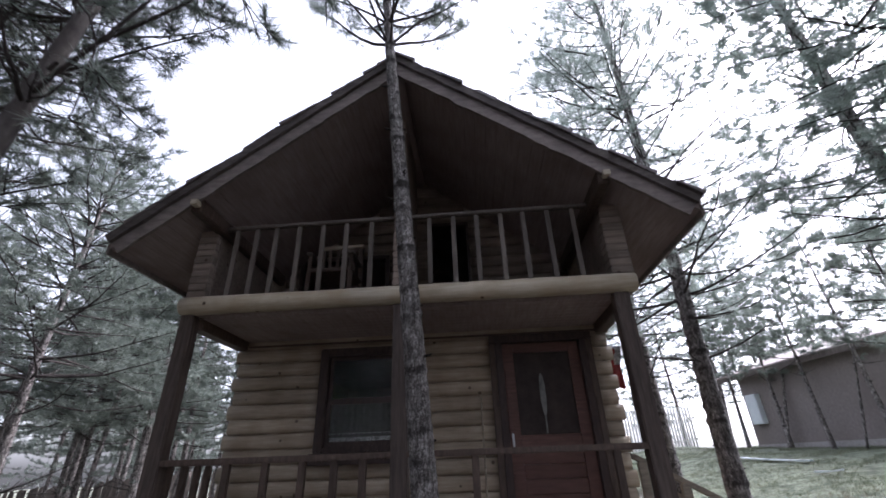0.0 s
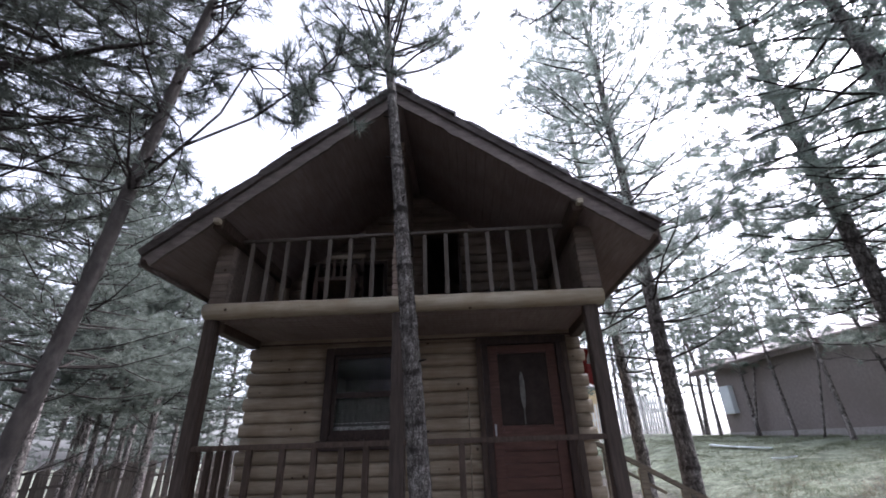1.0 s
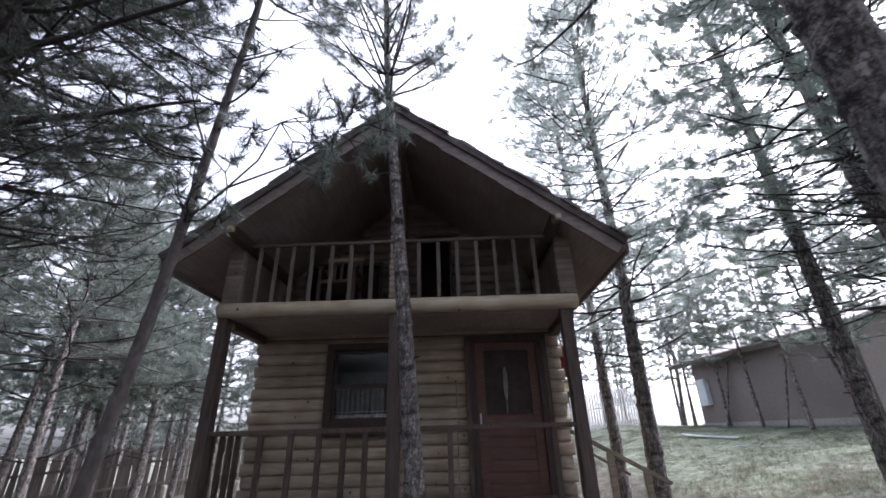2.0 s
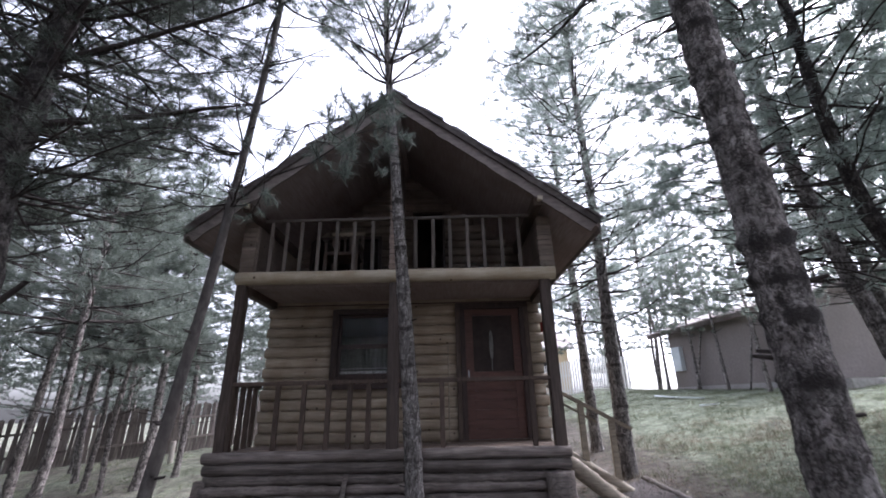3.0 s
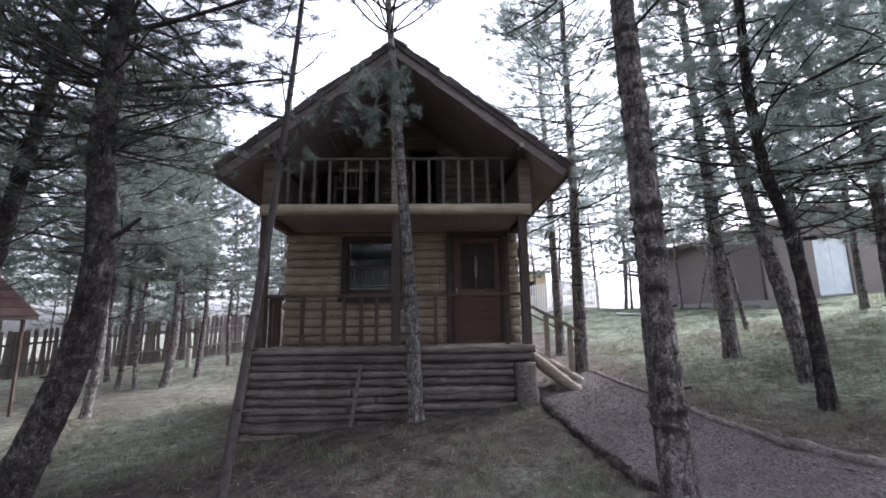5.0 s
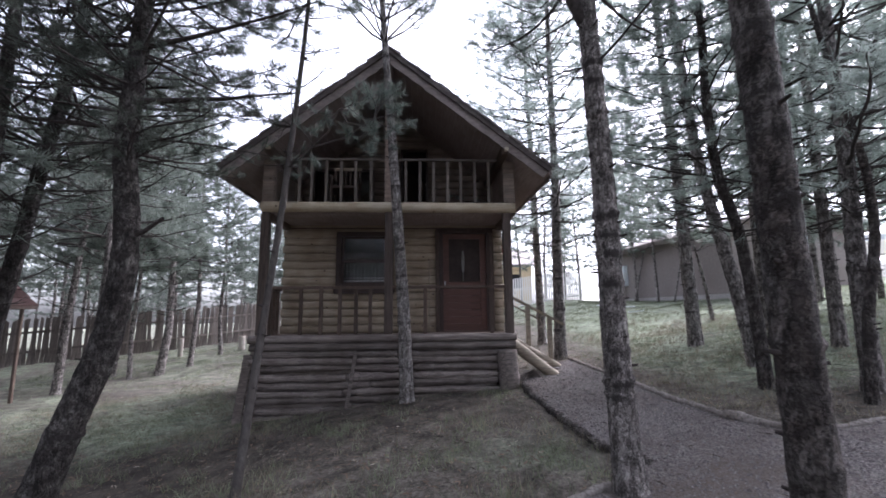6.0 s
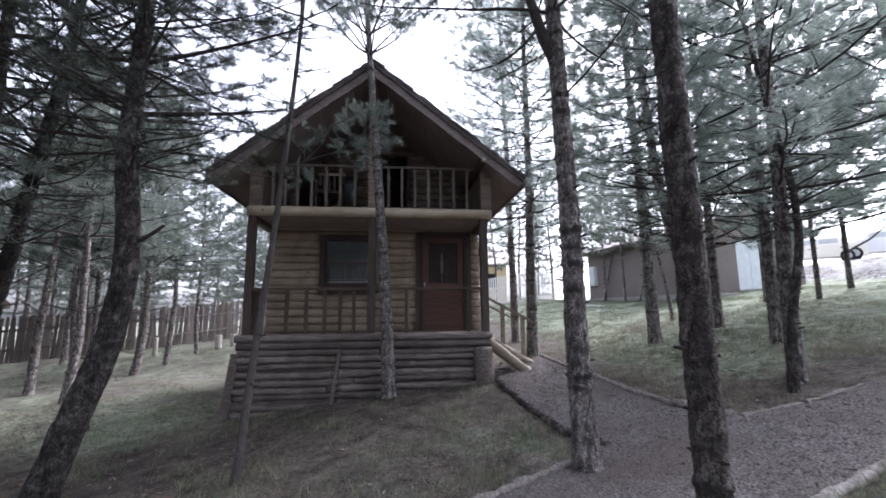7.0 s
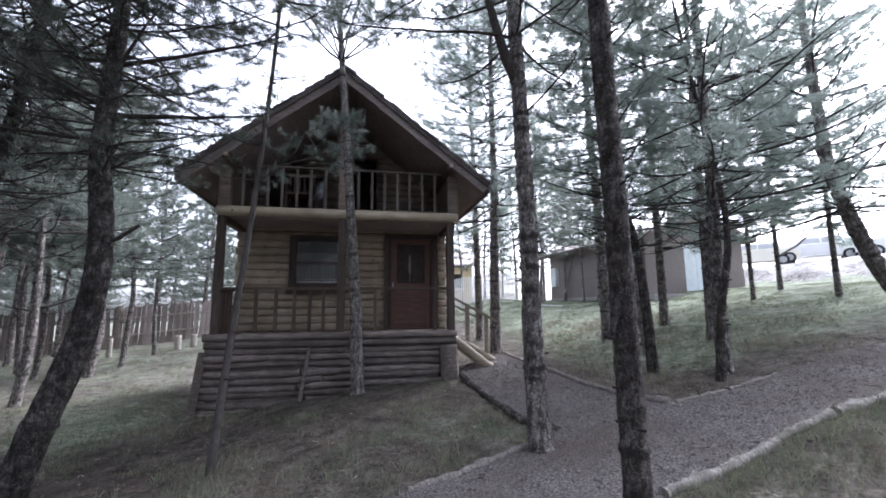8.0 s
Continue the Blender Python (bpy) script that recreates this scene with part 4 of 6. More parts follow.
# roof
for sgn in (-1, 1):
    bm = bmesh.new()
    pts = [(CX, RIDGE - 0.02), (CX + sgn * HALF, EAVE - 0.02), (CX + sgn * HALF, EAVE - 0.13), (CX, RIDGE - 0.13)]
    fr, bk = [bm.verts.new((x, ROOF_Y0 + 0.04, z)) for x, z in pts], [bm.verts.new((x, ROOF_Y1, z)) for x, z in pts]
    for i in range(4):
        j = (i + 1) % 4
        bm.faces.new((fr[i], fr[j], bk[j], bk[i]))
    bm.faces.new(fr[::-1])
    bm.faces.new(bk)
    bmesh.ops.recalc_face_normals(bm, faces=bm.faces[:])
    slab = part("roof", bm, M_SOFFIT, cabin, "steep boarded roof slope")
    # soffit boards under the overhang
    span = math.hypot(HALF, RIDGE - EAVE)
    ux, uz = sgn * HALF / span, -(RIDGE - EAVE) / span
    nxv, nzv = sgn * (RIDGE - EAVE) / span, HALF / span
    n_b = 24
    for k in range(n_b):
        s0, s1 = span * k / n_b + 0.0015, span * (k + 1) / n_b - 0.0015
        bm = box(0, 1, ROOF_Y0 + 0.045, UPY - 0.005 if abs(ux * s0) < 2.2 else 2.0, 0, 1, 0)
        for v in bm.verts:
            s, h = (s0 if v.co.x < 0.5 else s1), (-0.135 if v.co.z < 0.5 else -0.112) - random.uniform(0, 0.003)
            v.co.x, v.co.z = CX + ux * s + nxv * h, RIDGE + uz * s + nzv * h
        part("soffit_board", bm, M_SOFFIT, slab)
    # shingle courses
    bm = bmesh.new()
    for c in range(16):
        s0, s1 = span * c / 16, span * (c + 1) / 16 + 0.04
        y = ROOF_Y0 - random.uniform(0.02, 0.09)
        while y < ROOF_Y1:
            w = random.uniform(0.18, 0.3)
            jit, lift = random.uniform(-0.012, 0.012), random.uniform(0, 0.01)
            vs = []
            for h0, h1 in ((-0.022, -0.022), (-0.008 + lift * 0.3, 0.016 + lift)):
                for (s, h) in ((s0, h0), (s1 + jit, h1)):
                    for yy in (y, min(y + w - 0.006, ROOF_Y1)):
                        vs.append(bm.verts.new((CX + ux * s + nxv * h, yy, RIDGE + uz * s + nzv * h)))
            for f in ((0, 1, 3, 2), (4, 6, 7, 5), (0, 4, 5, 1), (2, 3, 7, 6), (0, 2, 6, 4), (1, 5, 7, 3)):
                bm.faces.new([vs[i] for i in f])
            y += w
    bmesh.ops.recalc_face_normals(bm, faces=bm.faces[:])
    part("shingles", bm, M_SHINGLE, slab, "brown overlapping roof shingles", kind="stuff")
    # barge board with an uneven lower edge
    bm = bmesh.new()
    n_s = 46
    rings = []
    for k in range(n_s + 1):
        s = span * k / n_s + (0.0 if k < n_s else 0.02)
        low = -0.24 + 0.024 * noise.noise(Vector((s * 5, sgn * 3, 0))) + 0.012 * noise.noise(Vector((s * 17, sgn * 5, 0)))
        ring = []
        for h, y in ((-0.025, ROOF_Y0), (low, ROOF_Y0), (low, ROOF_Y0 + 0.036), (-0.025, ROOF_Y0 + 0.036)):
            x, z = CX + ux * s + nxv * h, RIDGE + uz * s + nzv * h
            if sgn * (x - CX) < 0:
                x = CX
                z = RIDGE + h / nzv
            ring.append(bm.verts.new((x, y, z)))
        rings.append(ring)
    for a, b in zip(rings, rings[1:]):
        for i in range(4):
            j = (i + 1) % 4
            bm.faces.new((a[i], a[j], b[j], b[i]))
    bm.faces.new(rings[-1])
    bmesh.ops.recalc_face_normals(bm, faces=bm.faces[:])
    part("barge_board", bm, M_BARGE, slab, "grey-brown rough-edged barge board")
    # dark verge strip over the upper half of the barge board
    bm = bmesh.new()
    rings = []
    for k in range(n_s + 1):
        s = span * k / n_s + (0.0 if k < n_s else 0.03)
        low = -0.1 + 0.012 * noise.noise(Vector((s * 4, sgn * 7, 2)))
        top = 0.004 + 0.03 * noise.cell(Vector((s * 4.2, sgn * 2, 6))) + 0.01 * noise.noise(Vector((s * 9, sgn * 2, 6)))
        ring = []
        for h, y in ((top, ROOF_Y0 - 0.045), (low, ROOF_Y0 - 0.045), (low, ROOF_Y0 - 0.003), (top, ROOF_Y0 - 0.003)):
            x, z = CX + ux * s + nxv * h, RIDGE + uz * s + nzv * h
            if sgn * (x - CX) < 0:
                x = CX
                z = RIDGE + h / nzv
            ring.append(bm.verts.new((x, y, z)))
        rings.append(ring)
    for a, b in zip(rings, rings[1:]):
        for i in range(4):
            j = (i + 1) % 4
            bm.faces.new((a[i], a[j], b[j], b[i]))
    bm.faces.new(rings[-1])
    bmesh.ops.recalc_face_normals(bm, faces=bm.faces[:])
    part("verge_strip", bm, M_VERGE, slab, "dark brown strip under the shingle edge")
    bx = CX + sgn * HALF
    part("eave_board", box(min(bx, bx + sgn * 0.03), max(bx, bx + sgn * 0.03), ROOF_Y0 + 0.04, ROOF_Y1, EAVE - 0.19, EAVE - 0.035, 0.004), M_BARGE, slab)
    # purlin under the overhang
    px = CX + sgn * 2.12
    part("purlin", box(px - 0.06, px + 0.06, ROOF_Y0 + 0.05, 0.5, roof_z(px + sgn * 0.06) - 0.33, roof_z(px + sgn * 0.06) - 0.17, 0.012), M_RAIL, cabin)
    part("rafter_foot", box(px - 0.02, px + 0.05, ROOF_Y0 - 0.035, ROOF_Y0 + 0.05, roof_z(px) - 0.33, roof_z(px) - 0.27, 0.006), M_BEAM, cabin)
part("ridge_beam", log_mesh("ridge_beam", (CX, ROOF_Y0 + 0.06, RIDGE - 0.27), (CX, UPY - 0.08, RIDGE - 0.27), 0.07, 0.07, 10, 6, 0.03, 0, 5), M_SOFFIT, cabin)

# window
win = part("window", box(-1.13, -1.02, -0.1, 0.03, 2.06, 3.235, 0.01), M_TRIM, cabin, "dark red-brown sash window with lace curtains")
part("window_frame", box(-0.06, 0.045, -0.1, 0.03, 2.06, 3.235, 0.01), M_TRIM, win)
part("window_frame", box(-1.02, -0.06, -0.1, 0.03, 3.14, 3.235, 0.01), M_TRIM, win)
part("window_frame", box(-1.02, -0.06, -0.095, 0.03, 2.06, 2.125, 0.01), M_TRIM, win)
part("window_sill", box(-1.16, 0.08, -0.17, -0.045, 1.935, 2.058, 0.012), M_TRIM, win)
for z0, z1, y in ((2.125, 2.62, -0.05), (2.6, 3.14, -0.02)):
    for a, b, c, d in ((-1.02, -0.975, z0, z1), (-0.105, -0.06, z0, z1), (-0.975, -0.105, z0, z0 + 0.05), (-0.975, -0.105, z1 - 0.045, z1)):
        part("sash", box(a, b, y, y + 0.03, c, d, 0.004), M_TRIM, win)
    pane = part("pane", box(-0.975, -0.105, y + 0.013, y + 0.018, z0 + 0.05, z1 - 0.045, 0), M_GLASS, win, "clear window pane")
    pane.visible_shadow = False
def curtain(z0, z1, y0, n_c):
    bm = bmesh.new()
    cols = []
    for k in range(n_c + 1):
        x = -1.0 + 0.92 * k / n_c
        y = y0 + 0.004 * math.sin(k * 1.3) + 0.004 * math.sin(k * 0.37)
        cols.append((bm.verts.new((x, y, z0 + 0.015 * abs(math.sin(k * 0.8)))), bm.verts.new((x, y, z1))))
    for a, b in zip(cols, cols[1:]):
        bm.faces.new((a[0], b[0], b[1], a[1])).smooth = True
    return bm


part("curtain", curtain(2.13, 2.66, 0.075, 60), M_CURTAIN, win, "grey lace curtain behind the lower pane")
part("hem", curtain(2.165, 2.225, 0.055, 60), M_LACE, win, "white lace hem")
part("hem", curtain(2.25, 2.268, 0.05, 60), M_LACE, win, "white lace hem")

# door
door = part("door", box(1.02, 1.1, -0.1, 0.05, DECK, 3.2, 0.008), M_TRIM, cabin, "closed red-brown wooden panel door with a slim glazed slot")
part("door_frame", box(2.02, 2.1, -0.1, 0.05, DECK, 3.2, 0.008), M_TRIM, door)
part("door_frame", box(0.95, 2.17, -0.11, 0.04, 3.2, 3.29, 0.008), M_TRIM, door)
part("casing", box(0.945, 1.018, -0.085, 0.0, DECK, 3.2, 0.008), M_RAIL, door)
part("casing", box(2.102, 2.175, -0.085, 0.0, DECK, 3.2, 0.008), M_RAIL, door)
for a, b, c, d in ((1.1, 1.23, DECK, 3.2), (1.89, 2.02, DECK, 3.2), (1.23, 1.89, DECK, 1.3), (1.23, 1.89, 2.02, 2.17), (1.23, 1.89, 3.08, 3.2)):
    part("stile", box(a, b, -0.03, 0.015, c + 0.002, d - 0.002, 0.006), M_DOOR, door)
for k in range(5):
    part("panel_board", box(1.23, 1.89, -0.016, 0.008, 1.3 + k * 0.144, 1.3 + (k + 1) * 0.144 - 0.005, 0.006), M_DOOR, door)
part("upper_panel", box(1.23, 1.89, -0.012, 0.008, 2.17, 3.08, 0.004), M_DARKPANE, door, "dark glazed upper panel")
# The slot's pale colour stands for a long sky reflection on the door.
bm = bmesh.new()
ringf, ringb = [], []
for k in range(20):
    a = 2 * math.pi * k / 20
    x, z = 1.53 + 0.034 * math.cos(a), 2.6 + 0.24 * math.sin(a)
    ringf.append(bm.verts.new((x, -0.026, z)))
    ringb.append(bm.verts.new((x, -0.011, z)))
bm.faces.new(ringf)
for k in range(20):
    bm.faces.new((ringf[k], ringf[k - 1], ringb[k - 1], ringb[k]))
bmesh.ops.recalc_face_normals(bm, faces=bm.faces[:])
part("glazed_slot", bm, M_PALE_GLASS, door, "slim pale glass slot")
part("slot_rib", box(1.522, 1.538, -0.02, -0.01, 2.18, 2.36, 0.002), M_PALE_GLASS, door)
hd = part("handle", box(1.13, 1.153, -0.042, -0.03, 2.05, 2.19, 0.004), M_STEEL, door, "dull steel handle plate")
part("knob", box(1.128, 1.152, -0.07, -0.042, 2.1, 2.124, 0.006), M_STEEL, hd)
part("threshold", box(1.02, 2.1, -0.12, 0.06, DECK + 0.0, DECK + 0.028, 0.006), M_RAIL, door)

# upper window and doorway
upw = part("upper_window", box(UPWIN[0], UPWIN[0] + 0.06, UPY - 0.07, UPY + 0.06, UPWIN[2], UPWIN[3], 0.006), M_TRIM, cabin, "dark loft window behind the balcony")
for a, b, c, d in ((UPWIN[1] - 0.06, UPWIN[1], UPWIN[2], UPWIN[3]), (UPWIN[0] + 0.06, UPWIN[1] - 0.06, UPWIN[2], UPWIN[2] + 0.06),
                   (UPWIN[0] + 0.06, UPWIN[1] - 0.06, UPWIN[3] - 0.06, UPWIN[3]), (-1.11, -1.06, UPWIN[2] + 0.06, UPWIN[3] - 0.06)):
    part("window_frame", box(a, b, UPY - 0.07, UPY + 0.06, c, d, 0.006), M_TRIM, upw)
pane = part("pane", box(UPWIN[0] + 0.06, UPWIN[1] - 0.06, UPY + 0.02, UPY + 0.026, UPWIN[2] + 0.06, UPWIN[3] - 0.06, 0), M_GLASS, upw)
upd = part("upper_door", box(UPDOOR[0], UPDOOR[0] + 0.04, UPY - 0.07, UPY + 0.09, FLOOR2, UPDOOR[3], 0.005), M_TRIM, cabin, "open dark doorway to the loft")
part("door_frame", box(UPDOOR[1] - 0.04, UPDOOR[1], UPY - 0.07, UPY + 0.09, FLOOR2, UPDOOR[3], 0.005), M_TRIM, upd)
part("door_frame", box(UPDOOR[0] + 0.04, UPDOOR[1] - 0.04, UPY - 0.07, UPY + 0.09, UPDOOR[3] - 0.05, UPDOOR[3], 0.005), M_TRIM, upd)

# stairs on the uphill side
Y0, Y1 = -0.72, 0.05
stairs = part("stairs", log_mesh("stairs", (2.3, Y0, 1.0), (3.38, Y0, 0.16), 0.108, 0.1, 14, 14, 0.03, 0, 71), M_STAIR, cabin, "short flight of steps between two pale log stringers")
part("stringer", log_mesh("stringer", (2.3, Y1, 1.08), (3.74, Y1, 0.22), 0.1, 0.095, 14, 14, 0.03, 0, 72), M_STAIR, stairs)
for k in range(4):
    x, z = 2.52 + k * 0.24, 0.88 - k * 0.175
    part("step", box(x - 0.13, x + 0.11, Y0 + 0.09, Y1 - 0.08, z - 0.02, z + 0.025, 0.006), M_STAIR, stairs)
part("landing", box(2.35, 2.5, Y0 + 0.07, Y1 - 0.07, DECK - 0.06, DECK - 0.01, 0.006), M_STAIR, stairs)
part("handrail", slanted((2.4, Y1, 1.93), (3.66, Y1, 1.25), 0.09, 0.05), M_STAIR, stairs)
part("handrail", slanted((2.5, Y1 + 0.045, 1.72), (3.15, Y1 + 0.045, 1.36), 0.06, 0.03), M_STAIR, stairs)
for x, z0, z1 in ((2.5, 0.98, 1.86), (2.9, 0.76, 1.64), (3.36, 0.5, 1.4)):
    part("rail_post", box(x - 0.045, x + 0.045, Y1 - 0.035, Y1 + 0.03, z0, z1, 0.006), M_STAIR, stairs)


# ---- loose things on the cabin ----
def balcony_chair():
    ch = thing("balcony_chair", "wooden armchair with a pale top rail on the balcony", "chair", (-0.88, -0.55, FLOOR2))
    part("seat", box(-0.27, 0.27, -0.25, 0.25, 0.4, 0.45, 0.012), M_RAIL, ch)
    for x in (-0.25, 0.25):
        for y in (-0.22, 0.22):
            part("leg", box(x - 0.025, x + 0.025, y - 0.025, y + 0.025, 0, 0.4 if y < 0 else 0.92, 0.006), M_RAIL, ch)
        part("arm", box(x - 0.035, x + 0.035, -0.27, 0.24, 0.62, 0.655, 0.008), M_BALUSTER, ch)
        part("arm_post", box(x - 0.02, x + 0.02, -0.23, -0.19, 0.45, 0.62, 0.005), M_RAIL, ch)
    part("top_rail", box(-0.29, 0.29, 0.18, 0.225, 0.9, 0.96, 0.012), M_LOG, ch, "pale curved top rail")
    for k in range(4):
        x = -0.16 + k * 0.107
        part("slat", box(x - 0.02, x + 0.02, 0.195, 0.215, 0.45, 0.9, 0.005), M_RAIL, ch)


balcony_chair()

stick = thing("broom_stick", "thin pale wooden stick leaning on the wall beside the door", "stick", (0.8, -0.14, DECK))
part("shaft", log_mesh("shaft", (0, -0.02, 0.0), (0.01, 0.055, 1.48), 0.011, 0.009, 8, 10, 0.05, 0, 3), M_STAIR, stick)

flag = thing("hanging_cloth", "red cloth hanging from a bracket on the side wall", "cloth", (2.4, 0.5, 3.2))
bm = bmesh.new()
grid = []
for i in range(9):
    row = []
    for j in range(11):
        u, v = i / 8, j / 10
        row.append(bm.verts.new((0.02 + u * 0.24, 0.03 * math.sin(u * 7 + v * 2) + 0.015 * math.sin(v * 5), -v * 0.5 + 0.02 * math.sin(u * 5))))
    grid.append(row)
for i in range(8):
    for j in range(10):
        bm.faces.new((grid[i][j], grid[i + 1][j], grid[i + 1][j + 1], grid[i][j + 1])).smooth = True
part("cloth", bm, M_RED, flag)
bm = bmesh.new()
rows_c = [[bm.verts.new((0.2 + 0.09 * u - 0.04 * v, -0.02 + 0.02 * math.sin(u * 3 + v * 4), 0.02 - 0.24 * v)) for u in (0, 0.5, 1)] for v in (0, 0.33, 0.66, 1)]
for ra, rb in zip(rows_c, rows_c[1:]):
    for i in range(2):
        bm.faces.new((ra[i], ra[i + 1], rb[i + 1], rb[i])).smooth = True
part("pale_fold", bm, M_LACE, flag, "pale grey folded corner")
part("bracket", box(-0.1, 0.29, -0.012, 0.012, 0.0, 0.024, 0.004), M_STEEL, flag)


# ---- trees ----
def smooth_path(points, step):
    """Points every step metres of height along a smooth line through the given ones."""
    p = np.asarray(points, float)
    z = np.arange(p[0, 2], p[-1, 2] + step / 2, step)
    out = np.stack([np.interp(z, p[:, 2], p[:, 0]), np.interp(z, p[:, 2], p[:, 1]), z], axis=1)
    k = max(1, int(0.5 / step))
    ker = np.hanning(2 * k + 3)[1:-1]
    ker /= ker.sum()
    pad = len(ker) // 2
    for a in (0, 1):
        ext = np.concatenate([2 * out[0, a] - out[1:pad + 1, a][::-1], out[:, a], 2 * out[-1, a] - out[-pad - 1:-1, a][::-1]])
        out[:, a] = np.convolve(ext, ker, "valid")
    return out


class Growth:
    """Collects limbs and needles of one tree as arrays."""

    def __init__(self, seed, twigs=True, worn=0.9):
        self.twigs, self.worn = twigs, worn
        self.rnd = random.Random(seed)
        self.gen = np.random.default_rng(seed)
        self.lv, self.lf = [], []
        self.tufts = []

    def stem(self, pts, r0, r1, segs):
        v, f = tube(pts, np.linspace(r0, r1, len(pts)), segs)
        o = len(self.lv)
        self.lv += v
        self.lf += [tuple(i + o for i in q) for q in f]

    def twig(self, at, way, length, tuft, bare=False):
        """A coarse twig for trees far off."""
        way = way / np.linalg.norm(way)
        bend = np.array((self.rnd.gauss(0, 0.12), self.rnd.gauss(0, 0.12), 0.14))
        pts = [at + way * length * s + bend * length * s * s for s in (0, 0.5, 1)]
        if not bare:
            end = pts[2] - pts[1]
            end /= np.linalg.norm(end)
            self.tufts.append((pts[2], end, tuft))
            if length > 0.16:
                self.tufts.append((pts[1] * 0.4 + pts[2] * 0.6, end, tuft * 0.9))
            if length > 0.3:
                self.tufts.append((pts[1], end, tuft * 0.8))
                self.tufts.append((pts[0] * 0.5 + pts[1] * 0.5, end, tuft * 0.8))

    def spray(self, at, way, length, tuft, bare=0.0):
        """A side branch with its own crooked twigs. bare: the share of twigs that lost their needles."""
        rnd = self.rnd
        way = way / np.linalg.norm(way)
        pts, cur, w = [at], at, way
        for _ in range(3):
            w = w + np.array((rnd.gauss(0, 0.16), rnd.gauss(0, 0.16), rnd.gauss(0.05, 0.12)))
            w = w / np.linalg.norm(w)
            cur = cur + w * length / 3
            pts.append(cur)
        self.stem(pts, 0.0042 + length * 0.0062, 0.0019, 3)
        n = 2 + int(length / 0.15)
        side = rnd.choice((-1, 1))
        for i in range(n):
            u = min(0.22 + 0.78 * (i + rnd.random()) / n, 0.98) * 3
            j = int(u)
            p = pts[j] + (pts[j + 1] - pts[j]) * (u - j)
            d = (pts[j + 1] - pts[j]) / np.linalg.norm(pts[j + 1] - pts[j])
            perp = np.cross(d, (0, 0, 1.0))
            perp /= np.linalg.norm(perp) + 1e-9
            d = d * rnd.uniform(0.4, 1.0) + perp * side * rnd.uniform(0.4, 1.0) + np.array((0, 0, rnd.uniform(-0.3, 0.5)))
            d /= np.linalg.norm(d)
            side = -side
            ln = length * rnd.uniform(0.25, 0.55) * (1.25 - u / 3) + 0.03
            q = p + d * ln
            self.stem([p, q], 0.0034, 0.0016, 3)
            if rnd.random() >= bare:
                self.tufts.append((q, d, tuft * rnd.uniform(0.8, 1.05)))
        if rnd.random() >= bare:
            self.tufts.append((pts[3], w, tuft))

    def limb(self, at, az, elev, length, r, segs, spacing, tuft, bare=0.35, dead=False, wander=0.09, rise=0.05):
        """One limb with side branches. bare: the part near the trunk without needles."""
        n = 7 if self.twigs else 4
        way = np.array((math.cos(az) * math.cos(elev), math.sin(az) * math.cos(elev), math.sin(elev)))
        pts, cur, w = [np.array(at, float)], np.array(at, float), way.copy()
        for i in range(n):
            w = w + np.array((self.rnd.gauss(0, wander), self.rnd.gauss(0, wander), self.rnd.gauss(rise, wander * 0.8)))
            w /= np.linalg.norm(w)
            cur = cur + w * length / n
            pts.append(cur)
        self.stem(pts, r, max(0.003, r * 0.22), segs)
        s = bare if not (dead and self.twigs) else 0.18
        side = 1
        while s < 1.0:
            i = min(int(s * n), n - 1)
            f = s * n - i
            p = pts[i] * (1 - f) + pts[i + 1] * f
            d = pts[i + 1] - pts[i]
            d /= np.linalg.norm(d)
            perp = np.cross(d, (0, 0, 1.0))
            perp /= np.linalg.norm(perp) + 1e-9
            tw = d * self.rnd.uniform(0.5, 1.0) + perp * side * self.rnd.uniform(0.6, 1.1) + np.array((0, 0, self.rnd.uniform(-0.2, 0.4)))
            ln = self.rnd.uniform(0.6, 1.2) * (0.16 + 0.22 * length * (1.05 - s))
            if self.twigs:
                self.spray(p, tw, ln, tuft, self.worn if dead else 0.0 if s > 0.5 else 0.4)
            else:
                self.twig(p, tw, ln, tuft, dead and self.rnd.random() < 0.85)
            side = -side
            s += spacing / length * self.rnd.uniform(0.75, 1.25)
        if not dead:
            self.tufts.append((pts[-1], (pts[-1] - pts[-2]) / np.linalg.norm(pts[-1] - pts[-2]), tuft * 1.15))
        return pts

    def clump(self, at, radius, count, tuft):
        """A bushy end of a bough: short shoots that spread from one point."""
        at = np.array(at, float)
        for _ in range(count):
            d = np.array((self.rnd.gauss(0, 1), self.rnd.gauss(0, 1), self.rnd.gauss(0.25, 1)))
            d /= np.linalg.norm(d)
            q = at + d * radius * self.rnd.uniform(0.35, 1.0)
            self.stem([at, (at + q) / 2 + np.array((0, 0, -0.01)), q], 0.0035, 0.0018, 3)
            self.tufts.append((q, d, tuft * self.rnd.uniform(0.8, 1.1)))

    def limb_mesh(self, name):
        return mesh_arrays(name, self.lv, self.lf)

    def needle_mesh(self, name, per, width, lush=99.0):
        """Needles as slim blades. Over the height lush there are fewer and broader ones."""
        pos = np.array([t[0] for t in self.tufts])
        way = np.array([t[1] for t in self.tufts])
        size = np.array([t[2] for t in self.tufts])
        times = np.where(pos[:, 2] > lush, max(3, per // 2), per)
        pos, way, size = np.repeat(pos, times, 0), np.repeat(way, times, 0), np.repeat(size, times)
        n = len(pos)
        width = np.where(pos[:, 2] > lush, width * 1.7, width)[:, None]
        g = self.gen
        jit = g.normal(size=(n, 3))
        jit /= np.linalg.norm(jit, axis=1)[:, None]
        d = way * g.uniform(0.25, 1.0, (n, 1)) + jit * 0.8
        d /= np.linalg.norm(d, axis=1)[:, None]
        base = pos - way * (g.uniform(0, 1.0, (n, 1)) * size[:, None] * 0.9)
